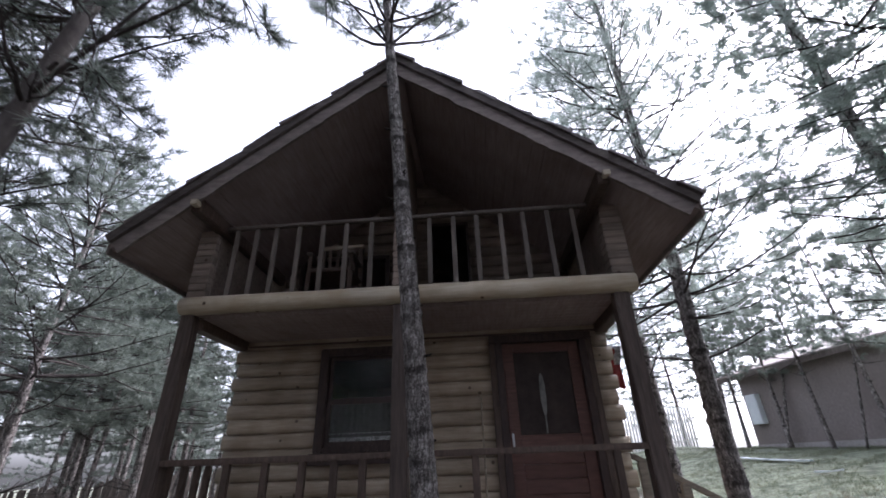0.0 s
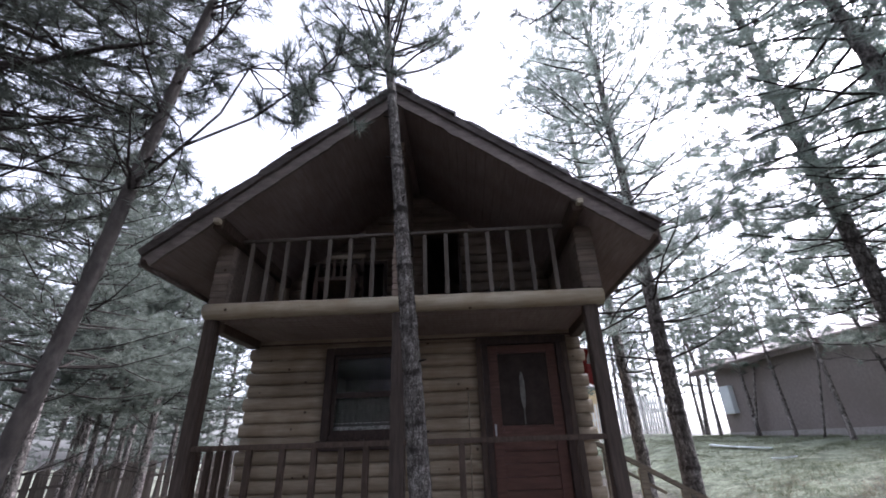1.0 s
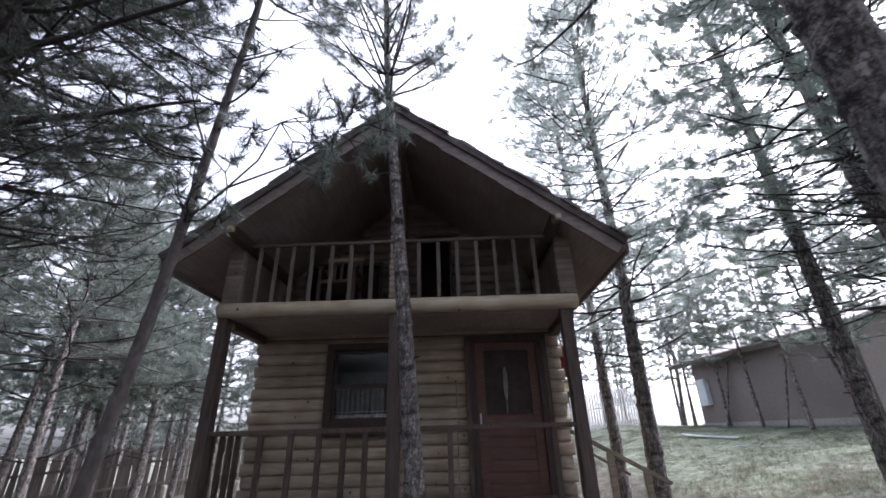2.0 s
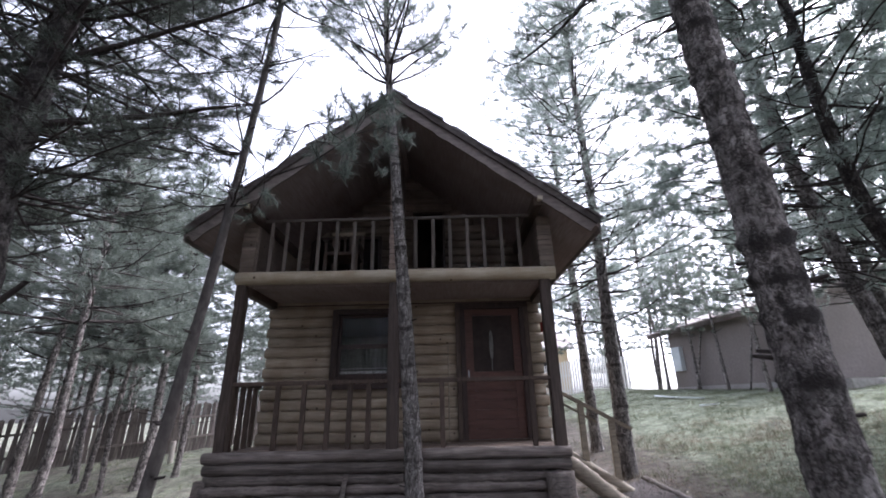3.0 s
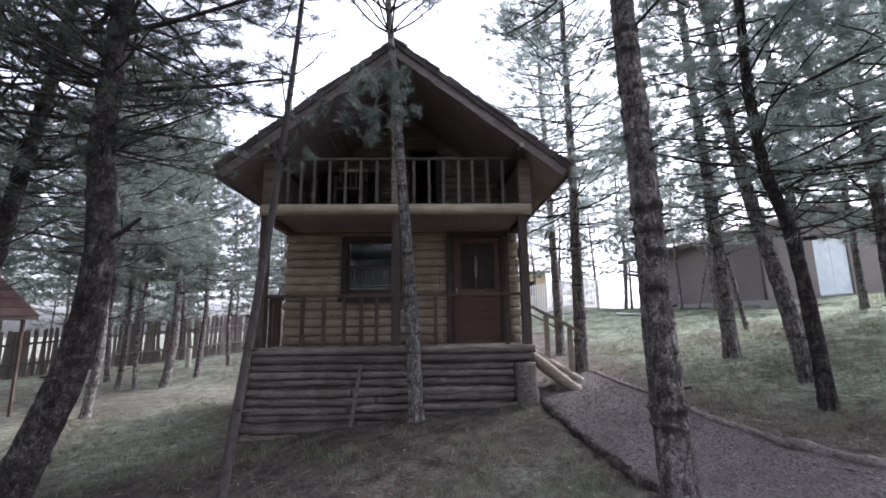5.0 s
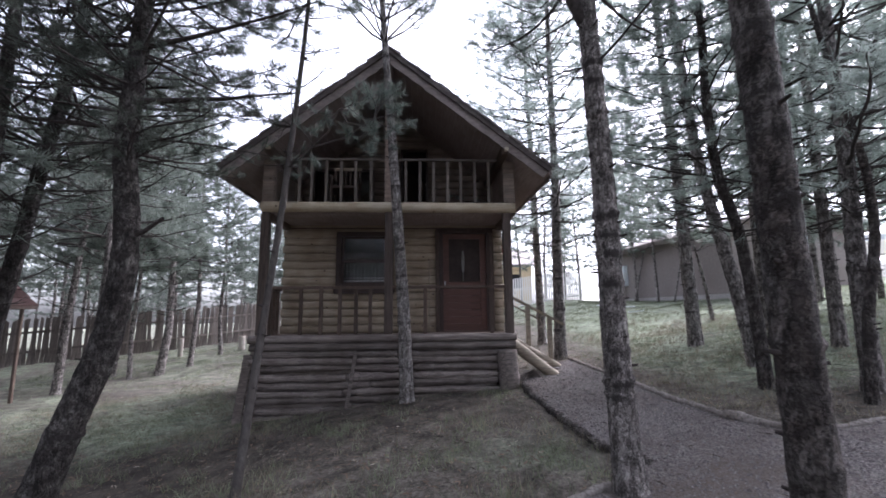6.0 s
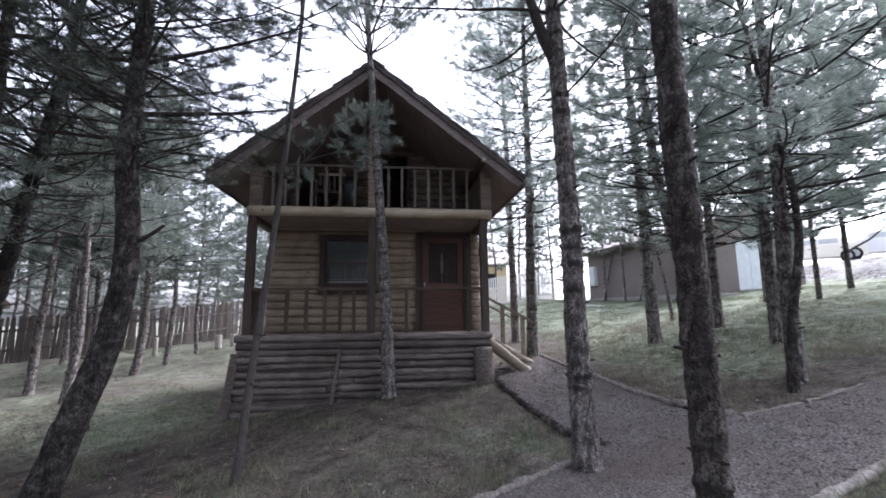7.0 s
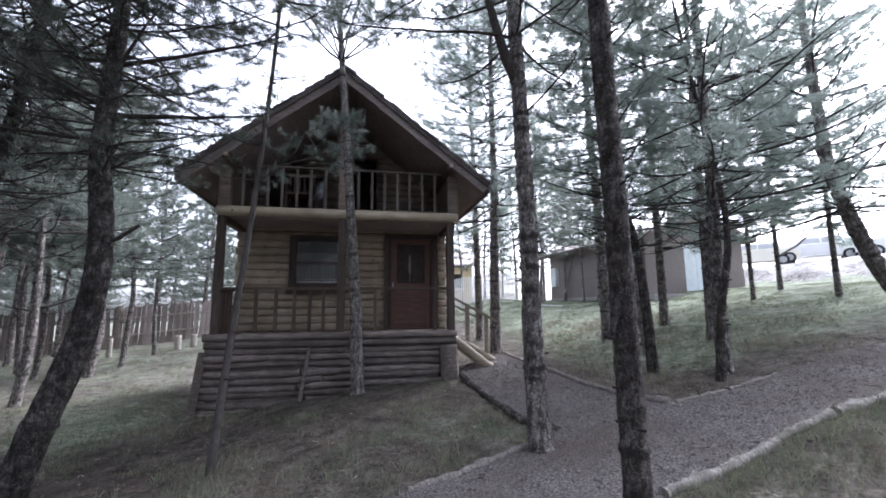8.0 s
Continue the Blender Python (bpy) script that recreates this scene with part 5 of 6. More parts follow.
        length = size * g.uniform(0.7, 1.15, n)
        perp = np.cross(d, g.normal(size=(n, 3)))
        perp /= np.linalg.norm(perp, axis=1)[:, None] + 1e-9
        tip = base + d * length[:, None]
        verts = np.stack([base - perp * width / 2, base + perp * width / 2, tip], axis=1).reshape(-1, 3)
        return mesh_arrays(name, verts, np.arange(3 * n).reshape(-1, 3), False)


def trunk_mesh(name, path, r0, r1, segs, collars, seed, rough=0.085):
    """A tapered trunk with a flared foot, bark relief and swollen rings where whorls grew."""
    z = path[:, 2] - path[0, 2]
    h = z[-1]
    rad = r0 + (r1 - r0) * (z / h) ** 0.9
    rad = rad * (1 + 0.35 * np.exp(-np.maximum(z, 0) / 0.14))
    verts, faces = tube(path, rad, segs, rough, seed * 3.7, 19.0)
    verts = np.array(verts).reshape(len(path), segs, 3)
    scar = np.zeros((len(path), segs), np.float32)
    rnd = random.Random(seed)
    for c in collars:
        amp, wid = rnd.uniform(0.1, 0.3), rnd.uniform(0.012, 0.022)
        for k in range(segs):
            a = 2 * math.pi * k / segs
            bump = amp * (0.55 + 0.9 * noise.noise(Vector((math.cos(a) * 1.8, math.sin(a) * 1.8, c * 3))))
            off = 0.03 * noise.noise(Vector((math.cos(a) * 1.3, math.sin(a) * 1.3, c * 5)))
            lift = max(bump, 0) * np.exp(-((z - c - off) / wid) ** 2)
            verts[:, k] += (verts[:, k] - path) * lift[:, None]
            scar[:, k] = np.maximum(scar[:, k], min(max(0.16 + bump * 3.0 + 0.7 * off / 0.03, 0), 0.95) * np.exp(-((z - c - off + wid) / (wid * 1.7)) ** 2))
    me = mesh_arrays(name, verts.reshape(-1, 3), faces)
    layer = me.color_attributes.new("scar", "FLOAT_COLOR", "POINT")
    layer.data.foreach_set("color", np.repeat(scar.reshape(-1, 1), 4, axis=1).ravel())
    return me


def pine(label, points, r0, r1, crown_z, spread, seed, detail=1.0, top=None, dead_z=1.6, dead=10, elev=(-0.1, 0.5), mat_bark=None, mat_needle=None,
         tuft=0.16, per=26, width=0.012, whorl=0.42, limbs=5, step=0.06, segs=20, group="", extra=None, spacing=0.2, stubs=8, reach=None, fullness=0.5, lush=99.0, worn=0.9, mat_limb=None):
    """A pine: points give the trunk's line from foot to tip in the world; crown_z and dead_z are heights over the foot."""
    foot = np.array(points[0], float)
    foot[2] = ground_z(foot[0], foot[1])
    pts = [tuple(np.array(p) - foot) for p in points]
    pts[0] = (pts[0][0], pts[0][1], -0.12)
    path = smooth_path(pts, step)
    height = path[-1, 2]
    ob = thing("pine_tree", label, "tree", foot, group)
    g = Growth(seed, detail >= 1, worn)
    g.foot = foot
    rnd = g.rnd
    collars = []

    def on(z):
        i = int(np.clip((z - path[0, 2]) / step, 0, len(path) - 1))
        return path[i]

    def rad(z):
        return r0 + (r1 - r0) * min(max(z / height, 0), 1) ** 0.9
    z = crown_z
    while z < height - 0.15:
        t = (z - crown_z) / max(height - crown_z, 0.1)
        az0 = rnd.uniform(0, 6.28)
        collars.append(z + 0.12)
        n = limbs + rnd.choice((-1, 0, 0, 1))
        for k in range(n):
            ln = spread * (1 - t) ** fullness * rnd.uniform(0.65, 1.12) + 0.25
            az = az0 + 6.28 * k / n + rnd.gauss(0, 0.2)
            if reach:
                ln = min(ln, reach(az) * rnd.uniform(0.75, 1))
            g.limb(on(z + rnd.uniform(-0.05, 0.05)), az, elev[0] + (elev[1] - elev[0]) * t + rnd.gauss(0, 0.1),
                   ln, 0.006 + 0.0068 * ln, 3 if detail < 1 else 5, spacing / max(detail, 0.3), tuft, bare=0.3 if t < 0.5 else 0.15)
        z += whorl * rnd.uniform(0.8, 1.2)
    g.tufts.append((path[-1], np.array((0, 0, 1.0)), tuft))
    rings = max(1, round(dead / 4))
    for k in range(dead):
        zz = dead_z + (crown_z - dead_z) * (k % rings + 0.5) / rings + rnd.gauss(0, 0.03)
        ln = rnd.uniform(0.3, 1.0) * spread * 0.6
        g.limb(on(zz), rnd.uniform(0, 6.28), rnd.gauss(0.05, 0.2), ln, 0.006 + 0.008 * ln, 4, 0.28, tuft * 0.8, bare=0.35, dead=True)
    for k in range(stubs):
        zz = 0.7 + (crown_z - 0.7) * (k + rnd.random() * 0.6) / max(stubs, 1)
        collars.append(zz)
        for _ in range(rnd.choice((1, 2, 2, 3))):
            a = rnd.uniform(0, 6.28)
            p = on(zz) + np.array((0, 0, rnd.uniform(-0.02, 0.02)))
            rr = rad(zz)
            d = np.array((math.cos(a), math.sin(a), 0.15))
            g.stem([p + d * rr * 0.7, p + d * (rr + rnd.choice((0.012, 0.02, 0.03, 0.045, 0.065)))], rnd.uniform(0.008, 0.016), 0.007, 6)
    if extra:
        extra(g, on)
    part("trunk", trunk_mesh("trunk", path, r0, r1, segs, collars, seed), mat_bark or M_BARK, ob)
    part("branchwork", g.limb_mesh("branchwork"), mat_limb or M_LIMB, ob, "thin boughs and twigs", "stuff")
    part("crown", g.needle_mesh("crown", per, width, lush), mat_needle or M_NEEDLE_HAZED, ob, "grey-green pine needles", "stuff")
    return ob


def stand(x, y, lean, h):
    """A nearly straight trunk line with a slight lean and bow."""
    z = ground_z(x, y)
    return [(x, y, z), (x + lean[0] * 0.4, y + lean[1] * 0.4, z + h * 0.45), (x + lean[0], y + lean[1], z + h)]


# the pine before the porch
pine("slim grey pine standing close before the porch", [(0.4, -1.5, 0.1), (0.34, -1.66, 1.52), (0.265, -1.74, 2.7), (0.19, -1.78, 3.72), (0.1, -1.82, 4.98), (-0.01, -1.86, 6.4),
     (-0.07, -1.86, 7.3), (-0.2, -1.9, 11.0)], 0.122, 0.018, 6.35, 2.1, 21, mat_needle=M_NEEDLE_HAZED, mat_bark=M_BARK_SILVER, dead=0, elev=(0.72, 0.95), lush=8.5, segs=22, step=0.03, limbs=5, whorl=0.4, spacing=0.16, stubs=15, tuft=0.14, per=24, width=0.006)


def thin_extra(g, on):
    """The bough with bushy needle clumps that reaches across the gable."""
    root = on(3.45)
    hubs = [np.array(h) - g.foot for h in ((-0.62, -4.26, 3.42), (-0.3, -4.34, 3.86), (0.1, -4.39, 3.72))]
    g.stem([root, root * 0.5 + hubs[0] * 0.5 + np.array((0, -0.02, -0.05)), hubs[0]], 0.011, 0.008, 6)
    for h in hubs[1:]:
        m = hubs[0] * 0.5 + h * 0.5
        g.stem([hubs[0], m + np.array((0.03, 0.0, -0.05)), h], 0.008, 0.005, 5)
    for end, radius, count in (((-0.3, -3.75, 4.16), 0.16, 9), ((-0.03, -4.0, 4.2), 0.17, 12), ((-0.16, -4.25, 3.98), 0.18, 10), ((0.14, -4.2, 4.1), 0.17, 14), ((0.33, -4.2, 4.16), 0.16, 15),
                               ((0.36, -4.27, 3.9), 0.16, 14), ((0.32, -4.4, 3.6), 0.15, 10), ((0.1, -4.46, 3.54), 0.16, 10), ((-0.2, -4.34, 3.58), 0.17, 9), ((-0.45, -4.4, 3.72), 0.16, 7),
                               ((-0.62, -4.28, 3.6), 0.13, 5), ((0.08, -4.5, 3.3), 0.13, 8), ((-0.58, -4.24, 3.28), 0.12, 6)):
        e = np.array(end) - g.foot
        hub = min(hubs, key=lambda h: float(np.linalg.norm(h - e)))
        mid = hub * 0.5 + e * 0.5 + np.array((g.rnd.gauss(0, 0.03), g.rnd.gauss(0, 0.03), -0.03))
        g.stem([hub, mid, e], 0.0055, 0.003, 4)
        g.clump(e, radius, count, 0.095)
        g.spray(mid, e - hub + np.array((g.rnd.gauss(0, 0.2), g.rnd.gauss(0, 0.2), g.rnd.gauss(0, 0.3))), 0.3, 0.085, 0.5)


pine("thin leaning young pine with one bushy bough", [(-1.13, -4.62, -0.2), (-1.08, -4.28, 1.25), (-0.95, -4.2, 2.6), (-0.85, -4.18, 3.8), (-0.77, -4.14, 5.0), (-0.6, -4.1, 8.6)],
     0.047, 0.014, 5.6, 1.1, 22, mat_bark=M_BARK_SMOOTH, mat_needle=M_NEEDLE_HAZED, dead=20, dead_z=3.2, segs=14, step=0.045, whorl=0.42, limbs=5, extra=thin_extra, stubs=9, tuft=0.13, per=32, width=0.0055, spacing=0.17, lush=7.0)


def bent_extra(g, on):
    """The cut stub, and the long half-bare boughs."""
    g.stem([on(2.78), on(2.78) + np.array((0.2, -0.05, 0.06)), on(2.78) + np.array((0.42, -0.1, 0.2))], 0.03, 0.018, 7)
    for z, az, el, ln, r, bare, dead in ((4.3, 0.0, -0.04, 1.75, 0.038, 0.45, False), (4.36, 0.5, -0.1, 1.5, 0.016, 0.4, True), (4.15, -0.25, -0.12, 1.5, 0.014, 0.4, True),
                                         (4.95, -0.1, 0.2, 2.1, 0.032, 0.4, False), (4.9, 0.1, -0.45, 1.7, 0.02, 0.3, True), (4.75, -0.5, 0.75, 1.3, 0.026, 0.4, False),
                                         (3.95, 0.3, -0.05, 1.5, 0.016, 0.3, True), (3.75, -0.2, 0.05, 1.5, 0.014, 0.3, True), (3.7, 0.9, 0.0, 1.3, 0.013, 0.3, True),
                                         (4.3, 2.9, 0.45, 1.6, 0.022, 0.4, True), (4.0, 3.3, -0.12, 1.9, 0.026, 0.4, True), (4.4, 3.8, 0.2, 1.7, 0.02, 0.4, True), (4.6, 2.4, 0.6, 1.6, 0.022, 0.4, True),
                                         (3.8, 2.3, -0.05, 1.7, 0.018, 0.4, True), (4.6, 4.4, 0.3, 1.5, 0.02, 0.4, False), (5.1, 1.2, 0.2, 1.6, 0.024, 0.35, False), (5.0, 2.8, 0.2, 2.2, 0.028, 0.35, False)):
        g.limb(on(z), az, el, ln, r, 7, 0.11, 0.11, bare=bare, dead=dead, wander=0.05, rise=0.015)


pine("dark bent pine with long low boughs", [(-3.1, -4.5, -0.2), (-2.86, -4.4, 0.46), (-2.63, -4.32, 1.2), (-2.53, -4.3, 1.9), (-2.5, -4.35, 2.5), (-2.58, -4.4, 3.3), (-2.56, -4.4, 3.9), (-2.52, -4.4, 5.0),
     (-2.4, -4.4, 10.0)], 0.165, 0.03, 5.5, 2.8, 23, mat_bark=M_BARK_SHADED, mat_needle=M_NEEDLE, dead=44, dead_z=3.5, worn=0.5, segs=24, step=0.045, whorl=0.3, limbs=8, fullness=0.4, reach=lambda az: 0.9 if math.sin(az) < -0.6 else 2.0 if math.cos(az) > 0.1 else 2.8, extra=bent_extra, spacing=0.165, tuft=0.14, per=32, width=0.0052, lush=6.9)


def fork_extra(g, on):
    a = on(4.0)
    g.stem([a, a + np.array((-0.14, 0, 0.3)), a + np.array((-0.26, 0.02, 0.75)), a + np.array((-0.42, 0.05, 1.5)), a + np.array((-0.7, 0.1, 2.6))], 0.07, 0.03, 10)
    for k in range(14):
        p = a + np.array((-0.3 - 0.03 * k, 0.05, 0.9 + 0.12 * k))
        g.limb(p, g.rnd.uniform(0, 6.28), 0.25, g.rnd.uniform(0.6, 1.4), 0.012, 4, 0.18, 0.11)


pine("tall forked pine beside the gravel path", [(2.22, -5.6, 0.1), (2.23, -5.5, 0.8), (2.24, -5.44, 1.4), (2.25, -5.42, 2.4), (2.22, -5.42, 3.4), (2.2, -5.42, 4.2), (2.15, -5.4, 6), (2.1, -5.4, 12.0)],
     0.118, 0.03, 4.6, 1.9, 24, mat_bark=M_BARK, dead=6, dead_z=3.3, segs=30, step=0.03, whorl=0.5, limbs=5, extra=fork_extra, stubs=17, lush=6.2, tuft=0.15, per=28, width=0.0065)
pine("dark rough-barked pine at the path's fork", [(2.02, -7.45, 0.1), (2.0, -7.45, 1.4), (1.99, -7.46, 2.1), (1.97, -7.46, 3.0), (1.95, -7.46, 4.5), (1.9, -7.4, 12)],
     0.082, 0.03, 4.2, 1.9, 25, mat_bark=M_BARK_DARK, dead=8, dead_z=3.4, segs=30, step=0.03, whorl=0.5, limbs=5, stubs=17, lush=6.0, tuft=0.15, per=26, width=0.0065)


def curved_extra(g, on):
    for z, az, el, ln in ((2.2, 1.2, 0.6, 1.3), (2.4, -0.4, 0.5, 1.2), (2.7, 2.6, 0.5, 1.4), (3.0, 0.4, 0.5, 1.3)):
        g.limb(on(z), az, el, ln, 0.02, 6, 0.16, 0.1, dead=True)


pine("crooked dark pine on the grass", [(4.93, -3.72, 0.55), (4.92, -3.7, 1.25), (4.88, -3.7, 1.9), (4.8, -3.7, 2.65), (4.6, -3.7, 3.2), (4.57, -3.7, 3.7), (4.55, -3.7, 4.5), (4.6, -3.7, 5.5), (4.5, -3.6, 10)],
     0.085, 0.02, 3.9, 1.8, 26, reach=lambda az: 1.3 if math.cos(az) < -0.3 else 1.9, limbs=5, spacing=0.2, mat_needle=M_NEEDLE_GLARE, per=22, width=0.008, fullness=0.3, mat_bark=M_BARK_DARK, dead=30, dead_z=1.9, lush=9, segs=18, whorl=0.4, extra=curved_extra)
def long_boughs(g, on):
    """Long bushy boughs that sweep out over the lawn."""
    for z, az, el, ln in ((2.75, -0.3, 0.18, 2.6), (3.1, 0.35, 0.2, 2.9), (3.5, -0.05, 0.28, 3.1), (3.9, 0.25, 0.3, 2.9), (4.3, -0.35, 0.35, 2.8), (4.7, 0.1, 0.4, 2.8)):
        g.limb(on(z), az, el, ln, 0.026, 6, 0.13, 0.15, bare=0.3, wander=0.06)


pine("rough grey pine at the path's edge", [(5.48, -4.5, 0.6), (5.5, -4.5, 1.95), (5.57, -4.5, 3.2), (5.7, -4.45, 11)], 0.1, 0.02, 2.5, 2.3, 27, dead=14, dead_z=1.9, lush=7.5, extra=long_boughs, segs=18, tuft=0.16, per=13, width=0.0075, spacing=0.19, limbs=4, whorl=0.6, mat_needle=M_NEEDLE_GLARE, mat_bark=M_BARK)
pine("leaning pine on the grassy slope", [(5.66, -2.7, 0.7), (5.47, -2.7, 1.8), (5.36, -2.7, 2.3), (5.2, -2.7, 3.05), (5.05, -2.7, 3.9), (4.98, -2.7, 4.8), (4.92, -2.7, 5.7), (4.7, -2.6, 11.5)], 0.11, 0.02, 3.4, 2.1, 28, dead=22, dead_z=2.0, lush=9.5, segs=16, tuft=0.16, per=30, width=0.0075, spacing=0.16, reach=lambda az: 1.7 if math.cos(az) < -0.3 else 2.2, limbs=5, whorl=0.36, mat_needle=M_NEEDLE_GLARE, mat_bark=M_BARK_PALE)
pine("straight pine on the grassy slope", [(6.18, -0.5, 0.7), (6.14, -0.5, 2.4), (6.11, -0.5, 4.3), (6.03, -0.5, 6.0), (5.9, -0.5, 12.0)], 0.14, 0.03, 3.5, 2.1, 29, dead=18, dead_z=2.2, lush=10, segs=18, mat_bark=M_BARK_PALE, tuft=0.16, per=28, width=0.0075, spacing=0.16, reach=lambda az: 1.8 if math.cos(az) < -0.3 else 2.2, limbs=5, whorl=0.4, mat_needle=M_NEEDLE_GLARE)
pine("pine beside the porch steps", [(3.88, 1.0, 0.4), (3.92, 1.0, 3.2), (3.96, 1.0, 4.8), (3.96, 1.0, 12.5)], 0.145, 0.03, 3.6, 2.7, 30, dead=8, dead_z=2.4, segs=20, tuft=0.17, per=24, width=0.0068, spacing=0.19, reach=lambda az: 2.3 if math.cos(az) > 0.3 else 2.7, limbs=6, whorl=0.37, mat_needle=M_NEEDLE_GLARE, mat_bark=M_BARK_PALE)
pine("pine behind the porch steps", stand(4.15, 3.4, (-0.2, 0.2), 12.5), 0.13, 0.03, 3.5, 2.6, 31, dead=8, dead_z=2.4, segs=14, tuft=0.17, per=16, width=0.0068, spacing=0.2, reach=lambda az: 2.3 if math.cos(az) > 0.3 else 2.7, limbs=6, whorl=0.37, mat_needle=M_NEEDLE_GLARE, mat_bark=M_BARK_PALE)
pine("pine with a cut stub on the slope", stand(7.8, -0.4, (0.12, 0.1), 11), 0.11, 0.02, 2.5, 2.1, 32, lush=9.5, dead=4, segs=14, tuft=0.16, per=17, width=0.0075, spacing=0.2, limbs=5, whorl=0.44, mat_needle=M_NEEDLE_GLARE,
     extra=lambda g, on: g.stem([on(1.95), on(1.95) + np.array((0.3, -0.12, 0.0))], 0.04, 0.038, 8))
pine("pine beside the shed yard", stand(7.05, -2.65, (0.15, 0), 9.6), 0.1, 0.02, 2.3, 2.0, 33, lush=9.5, dead=5, dead_z=1.4, segs=14, mat_bark=M_BARK, tuft=0.16, per=17, width=0.0075, spacing=0.2, limbs=5, whorl=0.44, mat_needle=M_NEEDLE_GLARE)
pine("bent pine on the upper slope", [(10.4, -3.65, 1.5), (9.85, -3.55, 2.4), (9.5, -3.5, 3.3), (9.25, -3.45, 4.2), (9.1, -3.4, 10.5)], 0.15, 0.03, 1.8, 2.6, 34, lush=9.5, dead=5, segs=16, tuft=0.16, per=22, width=0.0075, spacing=0.2, limbs=5, whorl=0.44, mat_needle=M_NEEDLE_GLARE)
def side_stem(g, on):
    """A second stem that bends away to one side."""
    a = on(1.0)
    g.stem([a, a + np.array((0.4, -0.3, 0.3)), a + np.array((0.75, -0.6, 0.75)), a + np.array((1.2, -0.8, 1.1)), a + np.array((1.9, -1.0, 1.5))], 0.03, 0.01, 8)


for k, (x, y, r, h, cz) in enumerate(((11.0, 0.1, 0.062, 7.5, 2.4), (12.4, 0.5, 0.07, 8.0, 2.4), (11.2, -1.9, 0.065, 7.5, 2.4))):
    pine("slender pine on the upper slope", stand(x, y, (0.1, 0.0), h), r, 0.02, cz - 0.3, 2.4, 40 + k, dead=6, segs=12, per=14, width=0.016, tuft=0.2, spacing=0.17, lush=6.5, mat_needle=M_NEEDLE_GLARE,
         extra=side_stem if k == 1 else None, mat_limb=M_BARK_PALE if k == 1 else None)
for k, (x, y, r, h, cz, lean) in enumerate(((-7.35, 2.0, 0.11, 9.5, 4.1, (0.35, 0)), (-9.5, 3.8, 0.12, 10, 4.2, (0.7, 0)), (-10.0, 6.7, 0.09, 9, 4.0, (0.2, 0)),
                                            (-9.1, 6.2, 0.08, 9, 3.8, (0.25, 0)), (-8.4, 6.6, 0.15, 9.5, 3.7, (0.5, 0)), (-7.95, 10.2, 0.09, 9, 3.6, (-0.1, 0)))):
    line = stand(x, y, lean, h)
    line.insert(1, (x + lean[0] * 0.25 + 0.11 * (-1) ** k, y, line[0][2] + 1.5))
    pine("grey pine on the lower slope", line, r, 0.02, cz, 2.8 if k < 2 else 2.3, 50 + k, dead=9, segs=14, per=15, width=0.014, tuft=0.19, mat_needle=M_NEEDLE_HAZED, mat_bark=M_BARK, spacing=0.19, limbs=6, lush=8.5)


def dark_extra(g, on):
    for k in range(9):
        g.limb(on(4.0 + 0.06 * k), 0.7 * k, 0.25, g.rnd.uniform(1.4, 2.3), 0.024, 5, 0.16, 0.15, bare=0.4, dead=k % 2 == 0)


pine("dark leaning pine with a whorl of bare boughs", [(-5.1, -3.3, -0.4), (-4.68, -3.2, 2.1), (-4.46, -3.2, 3.64), (-4.25, -3.15, 5.2), (-3.9, -3.1, 11.0)], 0.12, 0.03, 5.3, 2.5, 35, mat_bark=M_BARK_SHADED, mat_needle=M_NEEDLE,
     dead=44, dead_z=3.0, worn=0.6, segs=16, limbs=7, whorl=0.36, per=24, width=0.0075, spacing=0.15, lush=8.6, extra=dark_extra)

for k, (x, y, h) in enumerate(((10.55, 6.4, 6.0), (10.85, 8.9, 5.5), (10.8, 10.6, 6.0), (10.2, 11.9, 5.0))):
    pine("thin young pine standing close to the shed wall", stand(x, y, (-0.15 + 0.1 * k, 0.1), h), 0.07, 0.015, 2.6, 1.1, 60 + k, dead=4, dead_z=1.6, segs=10, per=30, width=0.011,
         tuft=0.17, spacing=0.16, limbs=4, mat_needle=M_NEEDLE_HAZED, mat_bark=M_BARK_PALE, stubs=5)

pine("thin crooked dark pine before the rough grey one", [(5.15, -4.76, 0.6), (5.26, -4.75, 1.47), (5.5, -4.75, 2.3), (5.52, -4.75, 2.98), (5.42, -4.75, 3.54), (5.31, -4.75, 4.03), (5.0, -4.6, 7.0)],
     0.06, 0.015, 3.0, 1.1, 36, dead=6, dead_z=1.6, segs=14, mat_bark=M_BARK_DARK, mat_needle=M_NEEDLE_GLARE, limbs=4, spacing=0.15, per=34, width=0.0085, whorl=0.45, stubs=7)
pine("slender pine beside the shed's corner", stand(10.8, 1.4, (0.0, 0.0), 8.0), 0.085, 0.02, 2.4, 1.9, 37, dead=6, segs=12, per=24, width=0.013, tuft=0.19, mat_bark=M_BARK_PALE)
pine("thin leaning young pine on the lawn", [(8.4, 2.05, 1.25), (8.2, 2.05, 2.6), (8.0, 2.1, 3.6), (7.9, 2.1, 5.4)], 0.055, 0.015, 2.2, 1.2, 38, dead=3, segs=10, per=26, width=0.011,
     tuft=0.17, spacing=0.16, limbs=4, mat_needle=M_NEEDLE_HAZED, mat_bark=M_BARK_PALE)

